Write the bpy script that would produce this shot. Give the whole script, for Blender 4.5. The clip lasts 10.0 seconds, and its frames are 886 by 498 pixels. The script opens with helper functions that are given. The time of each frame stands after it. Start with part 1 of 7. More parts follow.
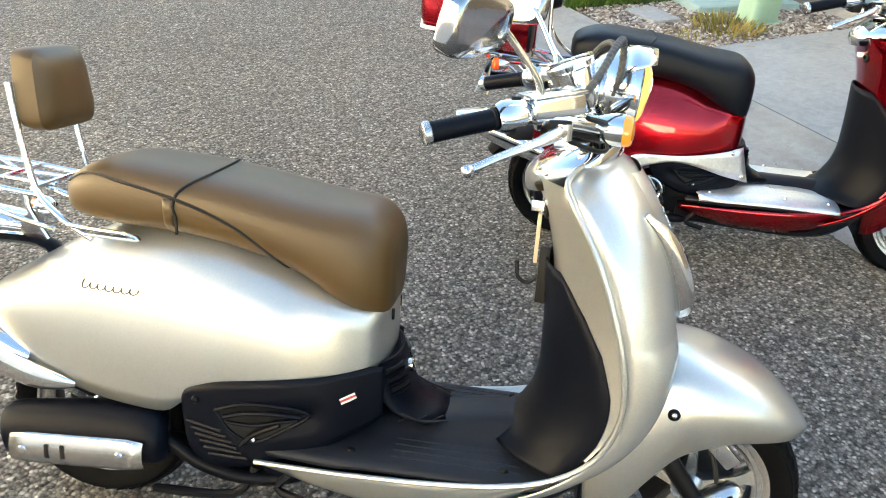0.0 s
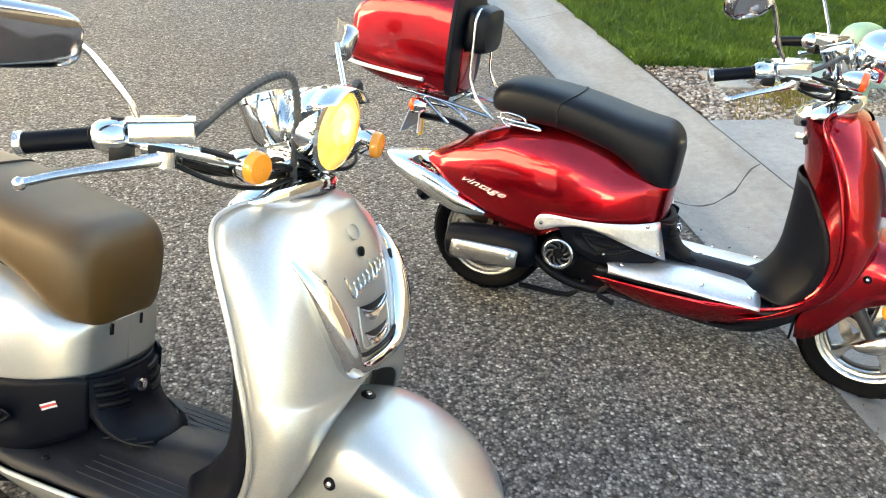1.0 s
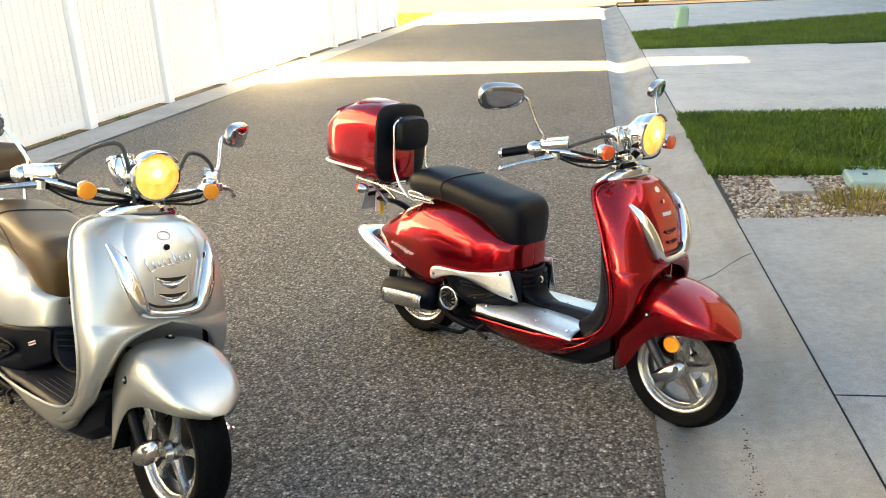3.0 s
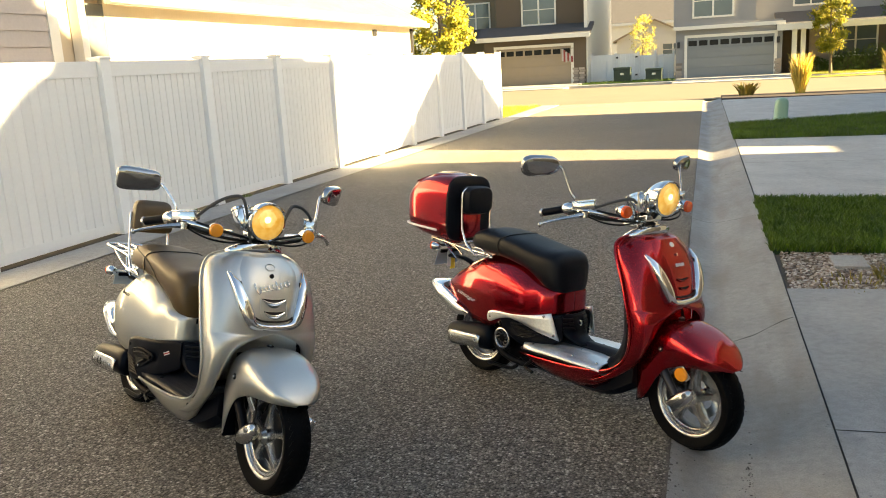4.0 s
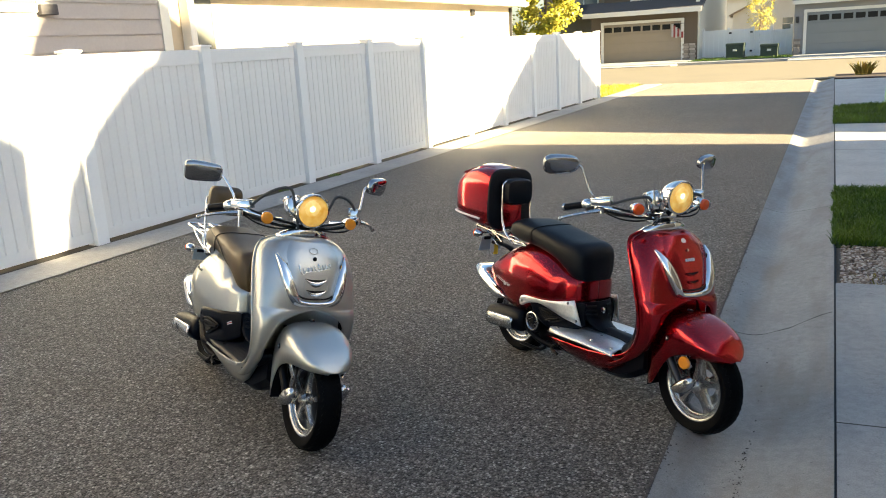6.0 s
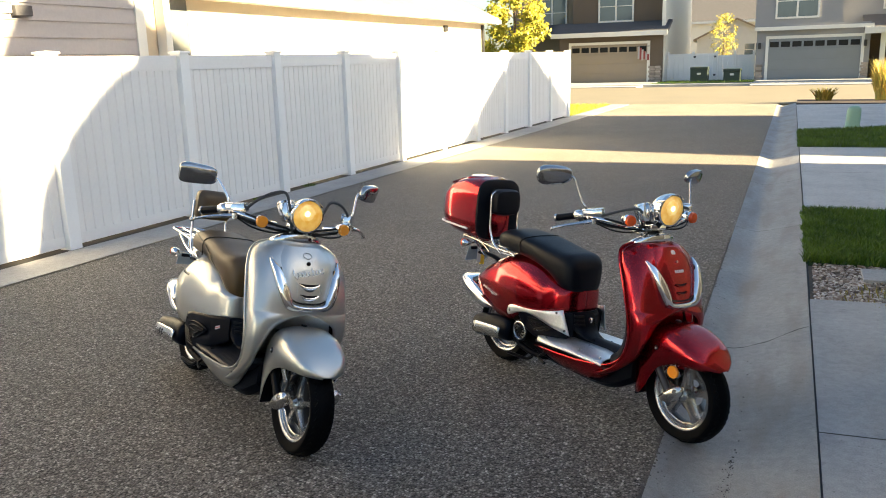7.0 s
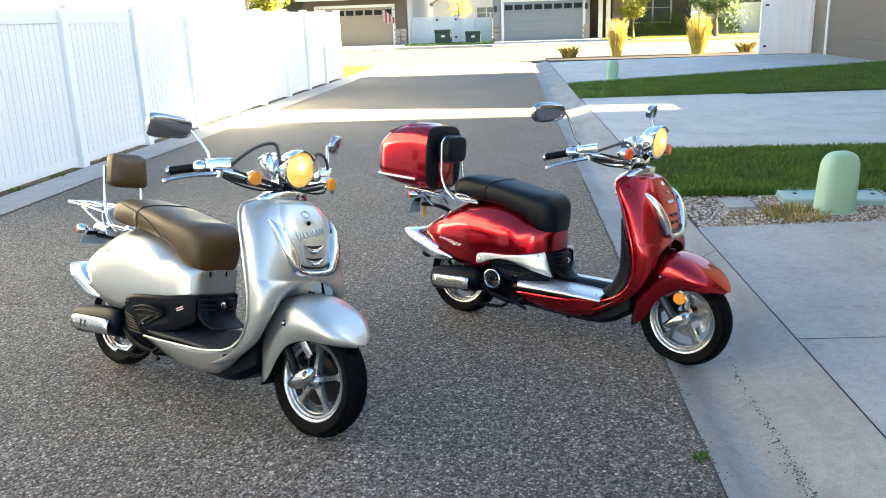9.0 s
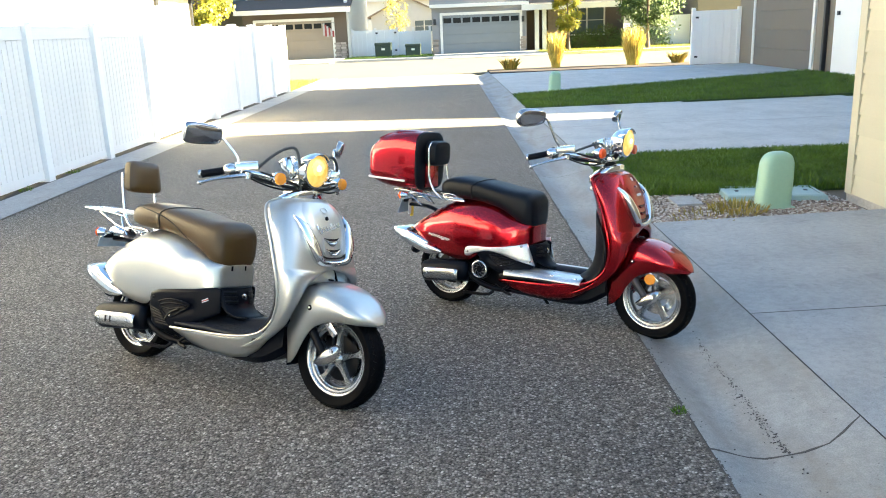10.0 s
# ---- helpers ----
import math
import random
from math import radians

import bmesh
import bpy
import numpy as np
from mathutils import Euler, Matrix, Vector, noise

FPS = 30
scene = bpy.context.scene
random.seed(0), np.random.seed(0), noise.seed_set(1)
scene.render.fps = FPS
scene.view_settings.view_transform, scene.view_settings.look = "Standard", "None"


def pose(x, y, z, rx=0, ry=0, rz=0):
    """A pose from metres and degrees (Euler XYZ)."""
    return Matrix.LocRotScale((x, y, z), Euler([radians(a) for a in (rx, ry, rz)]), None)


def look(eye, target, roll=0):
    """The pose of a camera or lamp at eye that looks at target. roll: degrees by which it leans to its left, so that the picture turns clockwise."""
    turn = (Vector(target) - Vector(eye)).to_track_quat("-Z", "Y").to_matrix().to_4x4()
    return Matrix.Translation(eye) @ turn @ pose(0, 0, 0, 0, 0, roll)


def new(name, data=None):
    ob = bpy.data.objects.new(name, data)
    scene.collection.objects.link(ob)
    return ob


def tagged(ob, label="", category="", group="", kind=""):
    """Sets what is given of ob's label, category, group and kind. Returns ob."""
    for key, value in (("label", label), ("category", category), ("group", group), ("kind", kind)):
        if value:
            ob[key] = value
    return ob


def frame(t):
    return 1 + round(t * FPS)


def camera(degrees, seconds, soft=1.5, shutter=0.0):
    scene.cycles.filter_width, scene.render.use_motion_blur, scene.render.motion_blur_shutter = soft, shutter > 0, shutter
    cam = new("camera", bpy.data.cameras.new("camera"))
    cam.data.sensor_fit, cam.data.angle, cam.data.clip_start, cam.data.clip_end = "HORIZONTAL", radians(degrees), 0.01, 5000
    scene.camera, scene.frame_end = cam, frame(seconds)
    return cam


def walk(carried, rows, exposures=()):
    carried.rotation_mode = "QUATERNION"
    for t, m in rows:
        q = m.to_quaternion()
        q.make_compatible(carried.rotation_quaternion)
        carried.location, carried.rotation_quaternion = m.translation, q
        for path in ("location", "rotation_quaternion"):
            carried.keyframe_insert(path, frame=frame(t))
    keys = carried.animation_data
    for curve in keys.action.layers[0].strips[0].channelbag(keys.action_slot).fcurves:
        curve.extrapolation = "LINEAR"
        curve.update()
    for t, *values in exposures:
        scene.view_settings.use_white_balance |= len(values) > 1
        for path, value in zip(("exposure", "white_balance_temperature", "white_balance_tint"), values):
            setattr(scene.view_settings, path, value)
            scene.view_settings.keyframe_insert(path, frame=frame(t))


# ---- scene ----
cam = camera(57.2, 10.0, soft=1.0)
PATH = [
    (0, (0.556, 0.48, 1.538), (1.253, 2.04, 0.5), 2.6),
    (0.5, (0.951, 0.336, 1.537), (1.462, 1.97, 0.503), 1.7),
    (0.9, (1.356, 0.313, 1.532), (1.705, 2.007, 0.528), 2.3),
    (1, (1.425, 0.308, 1.543), (1.758, 2.025, 0.574), 4.3),
    (1.4, (1.792, 0.23, 1.537), (2.024, 2.042, 0.723), 5.9),
    (1.5, (1.883, 0.158, 1.544), (2.096, 1.979, 0.745), 6.3),
    (2, (2.326, 0.094, 1.49), (2.384, 1.932, 0.703), 4.5),
    (2.5, (2.631, -0.126, 1.558), (2.625, 1.728, 0.808), 1.5),
    (3, (2.818, -0.574, 1.595), (2.46, 1.279, 0.932), -2.8),
    (3.2, (2.837, -0.715, 1.606), (2.414, 1.149, 1.018), -3.0),
    (4.3, (3.351, -1.229, 1.585), (2.696, 0.611, 1.154), -3.6),
    (4.5, (3.421, -1.205, 1.581), (2.762, 0.632, 1.143), -3.9),
    (5, (3.441, -1.126, 1.606), (2.78, 0.693, 1.1), -2.8),
    (5.5, (3.526, -1.21, 1.651), (2.859, 0.573, 1.038), -2.6),
    (6, (3.629, -1.348, 1.712), (2.774, 0.394, 1.228), -3.4),
    (6.2, (3.623, -1.404, 1.704), (2.748, 0.34, 1.264), -3.1),
    (7.5, (3.33, -1.44, 1.668), (2.65, 0.382, 1.2), -1.1),
    (8, (3.025, -1.37, 1.591), (2.415, 0.475, 1.12), -2.0),
    (8.5, (2.675, -1.372, 1.56), (2.211, 0.515, 1.087), -2.4),
    (8.7, (2.529, -1.423, 1.57), (2.199, 0.486, 1.072), -1.7),
    (9, (2.352, -1.517, 1.585), (2.177, 0.399, 1.038), -2.0),
    (9.5, (2.208, -1.754, 1.58), (2.192, 0.162, 1.009), -1.1),
    (10, (2.098, -1.963, 1.615), (2.069, -0.033, 1.091), -2.3),
]
walk(cam, [(t, look(eye, target, roll)) for t, eye, target, roll in PATH],
     exposures=[(0, 4.42, 6480, 2), (1.0, 4.55, 6820, 3), (1.5, 4.38, 7080, 4), (2.0, 4.40, 7100, 4), (2.5, 4.44, 7330, 5), (3.2, 3.87, 7420, 5), (4.5, 3.05, 7200, 6), (5.0, 3.43, 6700, 6), (5.5, 3.98, 6150, 6), (6.0, 3.02, 6250, 6), (6.2, 2.52, 6500, 6), (7.5, 3.27, 6050, 8), (8.0, 3.28, 5960, 7), (8.5, 3.40, 5850, 6), (9.0, 3.89, 5720, 3), (9.5, 4.14, 5620, 2), (10, 3.90, 5780, 2)])

# ---- light ----
SUN_UP, SUN_WAY = 19.0, 1.0          # degrees: height of the sun, its bearing from +x
world = bpy.data.worlds.new("sky")
scene.world = world
world.use_nodes = True
wn = world.node_tree
sky = wn.nodes.new("ShaderNodeTexSky")
sky.sky_type = "NISHITA"
sky.sun_disc = False
sky.sun_elevation = radians(SUN_UP)
sky.sun_rotation = radians(90 - SUN_WAY)
sky.air_density, sky.dust_density, sky.ozone_density = 1.0, 1.6, 1.0
wn.links.new(sky.outputs[0], wn.nodes["Background"].inputs[0])
wn.nodes["Background"].inputs[1].default_value = 0.039
sun = new("sun", bpy.data.lights.new("sun", "SUN"))
sun.data.energy, sun.data.angle, sun.data.color = 5.0, radians(0.6), (1.0, 0.79, 0.47)
su, sw = radians(SUN_UP), radians(SUN_WAY)
SUN_DIR = Vector((math.cos(su) * math.cos(sw), math.cos(su) * math.sin(sw), math.sin(su)))
sun.matrix_world = look(SUN_DIR * 60, (0, 0, 0))


# ---- materials ----
def mat(name, base, rough=0.6, metal=0.0, vary=0.12, grain=60.0, big=3.0, bump=0.0, coat=0.0, spec=0.5, random=0.0):
    """A painted, plastic or mineral surface: two scales of noise on colour and gloss, fine relief."""
    m = bpy.data.materials.new(name)
    m.use_nodes = True
    nt = m.node_tree
    n, l = nt.nodes, nt.links
    b = n["Principled BSDF"]
    co = n.new("ShaderNodeTexCoord")
    small, wide = n.new("ShaderNodeTexNoise"), n.new("ShaderNodeTexNoise")
    small.inputs["Scale"].default_value, wide.inputs["Scale"].default_value = grain, big
    small.inputs["Detail"].default_value = 4
    wide.inputs["Detail"].default_value = 5
    for t in (small, wide):
        l.new(co.outputs["Object"], t.inputs["Vector"])
    add = n.new("ShaderNodeMath")
    add.operation = "ADD"
    l.new(small.outputs[0], add.inputs[0])
    l.new(wide.outputs[0], add.inputs[1])
    mr = n.new("ShaderNodeMapRange")
    mr.inputs["From Min"].default_value, mr.inputs["From Max"].default_value = 0.6, 1.4
    mr.inputs["To Min"].default_value, mr.inputs["To Max"].default_value = 1 - vary, 1 + vary
    l.new(add.outputs[0], mr.inputs[0])
    val = mr.outputs[0]
    if random:
        oi, rr, mu = n.new("ShaderNodeObjectInfo"), n.new("ShaderNodeMapRange"), n.new("ShaderNodeMath")
        rr.inputs["To Min"].default_value, rr.inputs["To Max"].default_value = 1 - random, 1 + random
        l.new(oi.outputs["Random"], rr.inputs[0])
        mu.operation = "MULTIPLY"
        l.new(val, mu.inputs[0])
        l.new(rr.outputs[0], mu.inputs[1])
        val = mu.outputs[0]
    hsv = n.new("ShaderNodeHueSaturation")
    hsv.inputs["Color"].default_value = (*base, 1)
    l.new(val, hsv.inputs["Value"])
    l.new(hsv.outputs[0], b.inputs["Base Color"])
    r2 = n.new("ShaderNodeMapRange")
    r2.inputs["To Min"].default_value, r2.inputs["To Max"].default_value = max(0.02, rough * 0.85), min(1, rough * 1.15)
    l.new(wide.outputs[0], r2.inputs[0])
    l.new(r2.outputs[0], b.inputs["Roughness"])
    b.inputs["Metallic"].default_value = metal
    b.inputs["Coat Weight"].default_value = coat
    b.inputs["Coat Roughness"].default_value = 0.04
    b.inputs["Specular IOR Level"].default_value = spec
    if bump:
        bp = n.new("ShaderNodeBump")
        bp.inputs["Strength"].default_value = min(1.0, bump)
        bp.inputs["Distance"].default_value = 0.004
        l.new(small.outputs[0], bp.inputs["Height"])
        l.new(bp.outputs[0], b.inputs["Normal"])
    return m


def ramp(n, stops):
    cr = n.new("ShaderNodeValToRGB")
    e = cr.color_ramp.elements
    while len(e) < len(stops):
        e.new(0.5)
    for el, (p, c) in zip(e, stops):
        el.position, el.color = p, (*c, 1)
    return cr


def asphalt_mat():
    """Worn chip-seal: pale and dark chips of about 8 mm in a grey binder, with wide stains."""
    m = bpy.data.materials.new("asphalt")
    m.use_nodes = True
    n, l = m.node_tree.nodes, m.node_tree.links
    b = n["Principled BSDF"]
    co = n.new("ShaderNodeTexCoord")
    vor = n.new("ShaderNodeTexVoronoi")
    vor.inputs["Scale"].default_value = 96
    vor.inputs["Randomness"].default_value = 1.0
    fine, wide, mid = (n.new("ShaderNodeTexNoise") for _ in range(3))
    fine.inputs["Scale"].default_value, wide.inputs["Scale"].default_value, mid.inputs["Scale"].default_value = 320, 0.7, 38
    wide.inputs["Detail"].default_value = 6
    for t in (vor, fine, wide, mid):
        l.new(co.outputs["Object"], t.inputs["Vector"])
    sep = n.new("ShaderNodeSeparateColor")
    l.new(vor.outputs["Color"], sep.inputs[0])
    chips = ramp(n, [(0.0, (0.020, 0.0190, 0.0180)), (0.25, (0.074, 0.069, 0.064)), (0.60, (0.137, 0.127, 0.116)), (0.85, (0.202, 0.188, 0.170)), (0.94, (0.275, 0.258, 0.236)), (1.0, (0.37, 0.35, 0.322))])
    l.new(sep.outputs[0], chips.inputs[0])
    hsv = n.new("ShaderNodeHueSaturation")
    l.new(chips.outputs[0], hsv.inputs["Color"])
    mr = n.new("ShaderNodeMapRange")
    mr.inputs["From Min"].default_value, mr.inputs["From Max"].default_value = 0.3, 0.7
    mr.inputs["To Min"].default_value, mr.inputs["To Max"].default_value = 0.82, 1.16
    l.new(wide.outputs[0], mr.inputs[0])
    m2 = n.new("ShaderNodeMapRange")
    m2.inputs["From Min"].default_value, m2.inputs["From Max"].default_value = 0.3, 0.7
    m2.inputs["To Min"].default_value, m2.inputs["To Max"].default_value = 0.62, 1.38
    l.new(mid.outputs[0], m2.inputs[0])
    mu = n.new("ShaderNodeMath")
    mu.operation = "MULTIPLY"
    l.new(mr.outputs[0], mu.inputs[0])
    l.new(m2.outputs[0], mu.inputs[1])
    lump = n.new("ShaderNodeTexVoronoi")
    lump.inputs["Scale"].default_value = 46
    l.new(co.outputs["Object"], lump.inputs["Vector"])
    ls = n.new("ShaderNodeSeparateColor")
    l.new(lump.outputs["Color"], ls.inputs[0])
    m3 = n.new("ShaderNodeMapRange")
    m3.inputs["To Min"].default_value, m3.inputs["To Max"].default_value = 0.84, 1.20
    l.new(ls.outputs[1], m3.inputs[0])
    mv = n.new("ShaderNodeMath")
    mv.operation = "MULTIPLY"
    l.new(mu.outputs[0], mv.inputs[0])
    l.new(m3.outputs[0], mv.inputs[1])
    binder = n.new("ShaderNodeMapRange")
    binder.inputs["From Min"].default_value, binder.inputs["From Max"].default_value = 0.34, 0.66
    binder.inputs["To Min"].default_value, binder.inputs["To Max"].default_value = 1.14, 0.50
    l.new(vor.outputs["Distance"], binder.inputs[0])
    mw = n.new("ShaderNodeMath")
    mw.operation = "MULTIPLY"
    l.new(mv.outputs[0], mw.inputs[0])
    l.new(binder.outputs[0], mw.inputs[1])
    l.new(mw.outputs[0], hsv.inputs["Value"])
    l.new(hsv.outputs[0], b.inputs["Base Color"])
    b.inputs["Roughness"].default_value = 0.78
    b.inputs["Specular IOR Level"].default_value = 0.28
    b.inputs["Sheen Weight"].default_value = 0.15
    b.inputs["Sheen Roughness"].default_value = 0.45
    b.inputs["Sheen Tint"].default_value = (1.0, 0.85, 0.64, 1)
    bp = n.new("ShaderNodeBump")
    bp.inputs["Strength"].default_value, bp.inputs["Distance"].default_value = 0.95, 0.005
    bp.invert = True
    l.new(vor.outputs["Distance"], bp.inputs["Height"])
    l.new(bp.outputs[0], b.inputs["Normal"])
    return m


def grass_mat(name, dark, light):
    m = bpy.data.materials.new(name)
    m.use_nodes = True
    n, l = m.node_tree.nodes, m.node_tree.links
    b = n["Principled BSDF"]
    geo, co, ns = n.new("ShaderNodeNewGeometry"), n.new("ShaderNodeTexCoord"), n.new("ShaderNodeTexNoise")
    ns.inputs["Scale"].default_value = 2.2
    l.new(co.outputs["Object"], ns.inputs["Vector"])
    mx = n.new("ShaderNodeMath")
    mx.operation = "MULTIPLY_ADD"
    mx.inputs[1].default_value = 0.5
    l.new(geo.outputs["Random Per Island"], mx.inputs[0])
    l.new(ns.outputs[0], mx.inputs[2])
    cr = ramp(n, [(0.3, dark), (1.0, light)])
    l.new(mx.outputs[0], cr.inputs[0])
    l.new(cr.outputs[0], b.inputs["Base Color"])
    b.inputs["Roughness"].default_value = 0.55
    b.inputs["Specular IOR Level"].default_value = 0.3
    b.inputs["Transmission Weight"].default_value = 0.0
    b.inputs["Subsurface Weight"].default_value = 0.15
    b.inputs["Subsurface Radius"].default_value = (0.01, 0.02, 0.004)
    return m


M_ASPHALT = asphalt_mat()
def concrete_mat(name, base, seed, dirt=0.0):
    """Broomed concrete: fine grain, cloudy patches, small dark spots and long faint streaks."""
    m = bpy.data.materials.new(name)
    m.use_nodes = True
    n, l = m.node_tree.nodes, m.node_tree.links
    b = n["Principled BSDF"]
    co, mp = n.new("ShaderNodeTexCoord"), n.new("ShaderNodeMapping")
    mp.inputs["Location"].default_value = (seed, seed * 0.7, 0)
    l.new(co.outputs["Object"], mp.inputs["Vector"])
    st = n.new("ShaderNodeMapping")
    st.inputs["Scale"].default_value = (1.0, 0.16, 1.0)
    l.new(mp.outputs[0], st.inputs["Vector"])
    val = None
    for src, scale, detail, lo, hi, a, z in ((mp, 170, 3, 0.35, 0.65, 0.86, 1.12), (mp, 26, 5, 0.35, 0.65, 0.92, 1.07), (mp, 1.6, 5, 0.32, 0.62, 0.88, 1.05), (mp, 9, 6, 0.27, 0.40, 0.86, 1.0), (st, 5, 3, 0.34, 0.60, 0.95, 1.02), (mp, 60, 2, 0.25, 0.31, 0.55, 1.0)):
        t, r = n.new("ShaderNodeTexNoise"), n.new("ShaderNodeMapRange")
        t.inputs["Scale"].default_value, t.inputs["Detail"].default_value = scale, detail
        l.new(src.outputs[0], t.inputs["Vector"])
        r.inputs["From Min"].default_value, r.inputs["From Max"].default_value = lo, hi
        r.inputs["To Min"].default_value, r.inputs["To Max"].default_value = a, z
        l.new(t.outputs[0], r.inputs[0])
        if val is None:
            val, grain = r.outputs[0], t.outputs[0]
        else:
            mu = n.new("ShaderNodeMath")
            mu.operation = "MULTIPLY"
            l.new(val, mu.inputs[0])
            l.new(r.outputs[0], mu.inputs[1])
            val = mu.outputs[0]
    hsv = n.new("ShaderNodeHueSaturation")
    hsv.inputs["Color"].default_value = (*base, 1)
    l.new(val, hsv.inputs["Value"])
    l.new(hsv.outputs[0], b.inputs["Base Color"])
    if dirt:
        t, r, mx = n.new("ShaderNodeTexNoise"), n.new("ShaderNodeMapRange"), n.new("ShaderNodeMix")
        sd = n.new("ShaderNodeMapping")
        sd.inputs["Scale"].default_value = (1.0, 0.22, 1.0)
        l.new(mp.outputs[0], sd.inputs["Vector"])
        l.new(sd.outputs[0], t.inputs["Vector"])
        t.inputs["Scale"].default_value, t.inputs["Detail"].default_value = 5.5, 7
        r.inputs["From Min"].default_value, r.inputs["From Max"].default_value, r.inputs["To Max"].default_value = 0.47, 0.66, dirt
        l.new(t.outputs[0], r.inputs[0])
        mx.data_type = "RGBA"
        l.new(r.outputs[0], mx.inputs[0])
        l.new(hsv.outputs[0], mx.inputs[6])
        mx.inputs[7].default_value = (0.19, 0.15, 0.105, 1)
        l.new(mx.outputs[2], b.inputs["Base Color"])
    b.inputs["Roughness"].default_value = 0.75
    bp = n.new("ShaderNodeBump")
    bp.inputs["Strength"].default_value, bp.inputs["Distance"].default_value = 0.3, 0.002
    l.new(grain, bp.inputs["Height"])
    l.new(bp.outputs[0], b.inputs["Normal"])
    return m


M_CONC = concrete_mat("concrete", (0.35, 0.336, 0.315), 3.0)
M_GUTTER = concrete_mat("gutter_concrete", (0.315, 0.303, 0.284), 5.0, 0.40)
# lighter concrete, the gleam at a grazing view put into its colour
M_CONCBRIGHT = concrete_mat("grazing_bright_concrete", (0.47, 0.447, 0.41), 17.0)
M_CONC2 = concrete_mat("concrete_driveway", (0.352, 0.350, 0.342), 11.0)
M_STREET = mat("sandy_asphalt", (0.17, 0.145, 0.10), 0.9, vary=0.15, grain=60, big=0.6, bump=0.3)
M_JOINT = mat("joint_dirt", (0.075, 0.068, 0.060), 0.95, vary=0.25, grain=90, bump=0.4)
M_CRUMB = mat("asphalt_crumbs", (0.085, 0.078, 0.068), 0.9, vary=0.4, grain=60, bump=0.5)
# soil with the shade of the gap under the fence put into its colour
M_GAPSOIL = mat("gap_shade_soil", (0.028, 0.024, 0.019), 0.95, vary=0.3, grain=60, bump=0.5)
M_SOIL = mat("soil", (0.14, 0.105, 0.07), 0.95, vary=0.35, grain=45, bump=0.8)
M_GROUND = mat("dry_ground", (0.20, 0.18, 0.13), 0.95, vary=0.3, grain=8, big=0.2, bump=0.3)
M_GRASS = grass_mat("lawn_blades", (0.020, 0.052, 0.004), (0.115, 0.195, 0.014))
M_TURF = mat("lawn_thatch", (0.030, 0.055, 0.010), 0.9, vary=0.4, grain=40, big=2, bump=0.8)
# yellower lawn copies, the low sun's light put into their colour
M_GRASSLIT = grass_mat("sunlit_lawn_blades", (0.17, 0.20, 0.015), (0.46, 0.44, 0.03))
M_TURFLIT = mat("sunlit_lawn_thatch", (0.26, 0.26, 0.03), 0.9, vary=0.3, grain=40, big=2, bump=0.5)
M_GRASSY = grass_mat("plume_blades", (0.24, 0.20, 0.03), (0.86, 0.66, 0.17))
M_WEED = grass_mat("dry_weeds", (0.09, 0.10, 0.015), (0.42, 0.31, 0.07))
M_LEAF = grass_mat("leaves_gold", (0.10, 0.12, 0.01), (0.42, 0.36, 0.03))
M_LEAFG = grass_mat("leaves_green", (0.02, 0.045, 0.01), (0.11, 0.15, 0.03))
M_BARK = mat("bark", (0.14, 0.10, 0.07), 0.9, vary=0.3, grain=30, bump=0.8)
M_POST = mat("clean_white_vinyl", (0.88, 0.88, 0.865), 0.36, vary=0.02, grain=30, big=1.2)
M_VINYL = mat("white_vinyl", (0.825, 0.813, 0.79), 0.42, vary=0.03, grain=30, big=1.2, random=0.02)
M_SIDING = mat("beige_siding", (0.47, 0.44, 0.33), 0.6, vary=0.06, grain=80, big=2, bump=0.15, random=0.06)
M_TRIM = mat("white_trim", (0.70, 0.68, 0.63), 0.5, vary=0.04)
M_STUCCO = mat("cream_stucco", (0.72, 0.66, 0.55), 0.85, vary=0.05, grain=120, bump=0.3)
M_GREYSIDE = mat("grey_siding", (0.25, 0.25, 0.26), 0.65, vary=0.06, grain=30)
M_BROWN = mat("brown_stucco", (0.12, 0.092, 0.068), 0.85, vary=0.08, grain=60, bump=0.2)
M_TAUPE = mat("taupe_door", (0.14, 0.118, 0.095), 0.55, vary=0.05, grain=40)
M_GREYDOOR = mat("grey_door", (0.19, 0.205, 0.215), 0.55, vary=0.05, grain=40)
M_TANWALL = mat("tan_wall", (0.21, 0.175, 0.13), 0.8, vary=0.06, grain=60)
M_SHINGLE = mat("shingles_tan", (0.30, 0.23, 0.16), 0.9, vary=0.22, grain=25, bump=0.6)
M_SHINGLED = mat("shingles_dark", (0.085, 0.08, 0.082), 0.9, vary=0.22, grain=25, bump=0.6)
M_WINDOW = mat("window_glass", (0.10, 0.13, 0.15), 0.06, vary=0.1, spec=1.0)
M_PANE = mat("garage_pane", (0.012, 0.013, 0.014), 0.25, vary=0.1, spec=0.25)
M_LAPGREY = mat("weathered_lap_siding", (0.394, 0.361, 0.349), 0.7, vary=0.06, grain=30, random=0.03)
M_PORCHGLASS = mat("porch_glass", (0.16, 0.165, 0.15), 0.25, vary=0.2, grain=6, big=2, spec=0.5)
M_PORCH = mat("porch_stucco", (0.50, 0.42, 0.31), 0.85, vary=0.06, grain=80, bump=0.2)
M_STONE = mat("ledge_stone", (0.32, 0.27, 0.23), 0.85, vary=0.2, grain=20, bump=0.6, random=0.35)
M_UTILG = mat("utility_green_dark", (0.03, 0.045, 0.033), 0.5, vary=0.08)
M_PEDG = mat("pedestal_green", (0.30, 0.46, 0.34), 0.45, vary=0.05, grain=30)
M_BOXG = mat("box_lid_green", (0.33, 0.43, 0.40), 0.6, vary=0.1, grain=60, bump=0.2)
M_BLACKMETAL = mat("black_metal", (0.02, 0.02, 0.022), 0.45, vary=0.1)


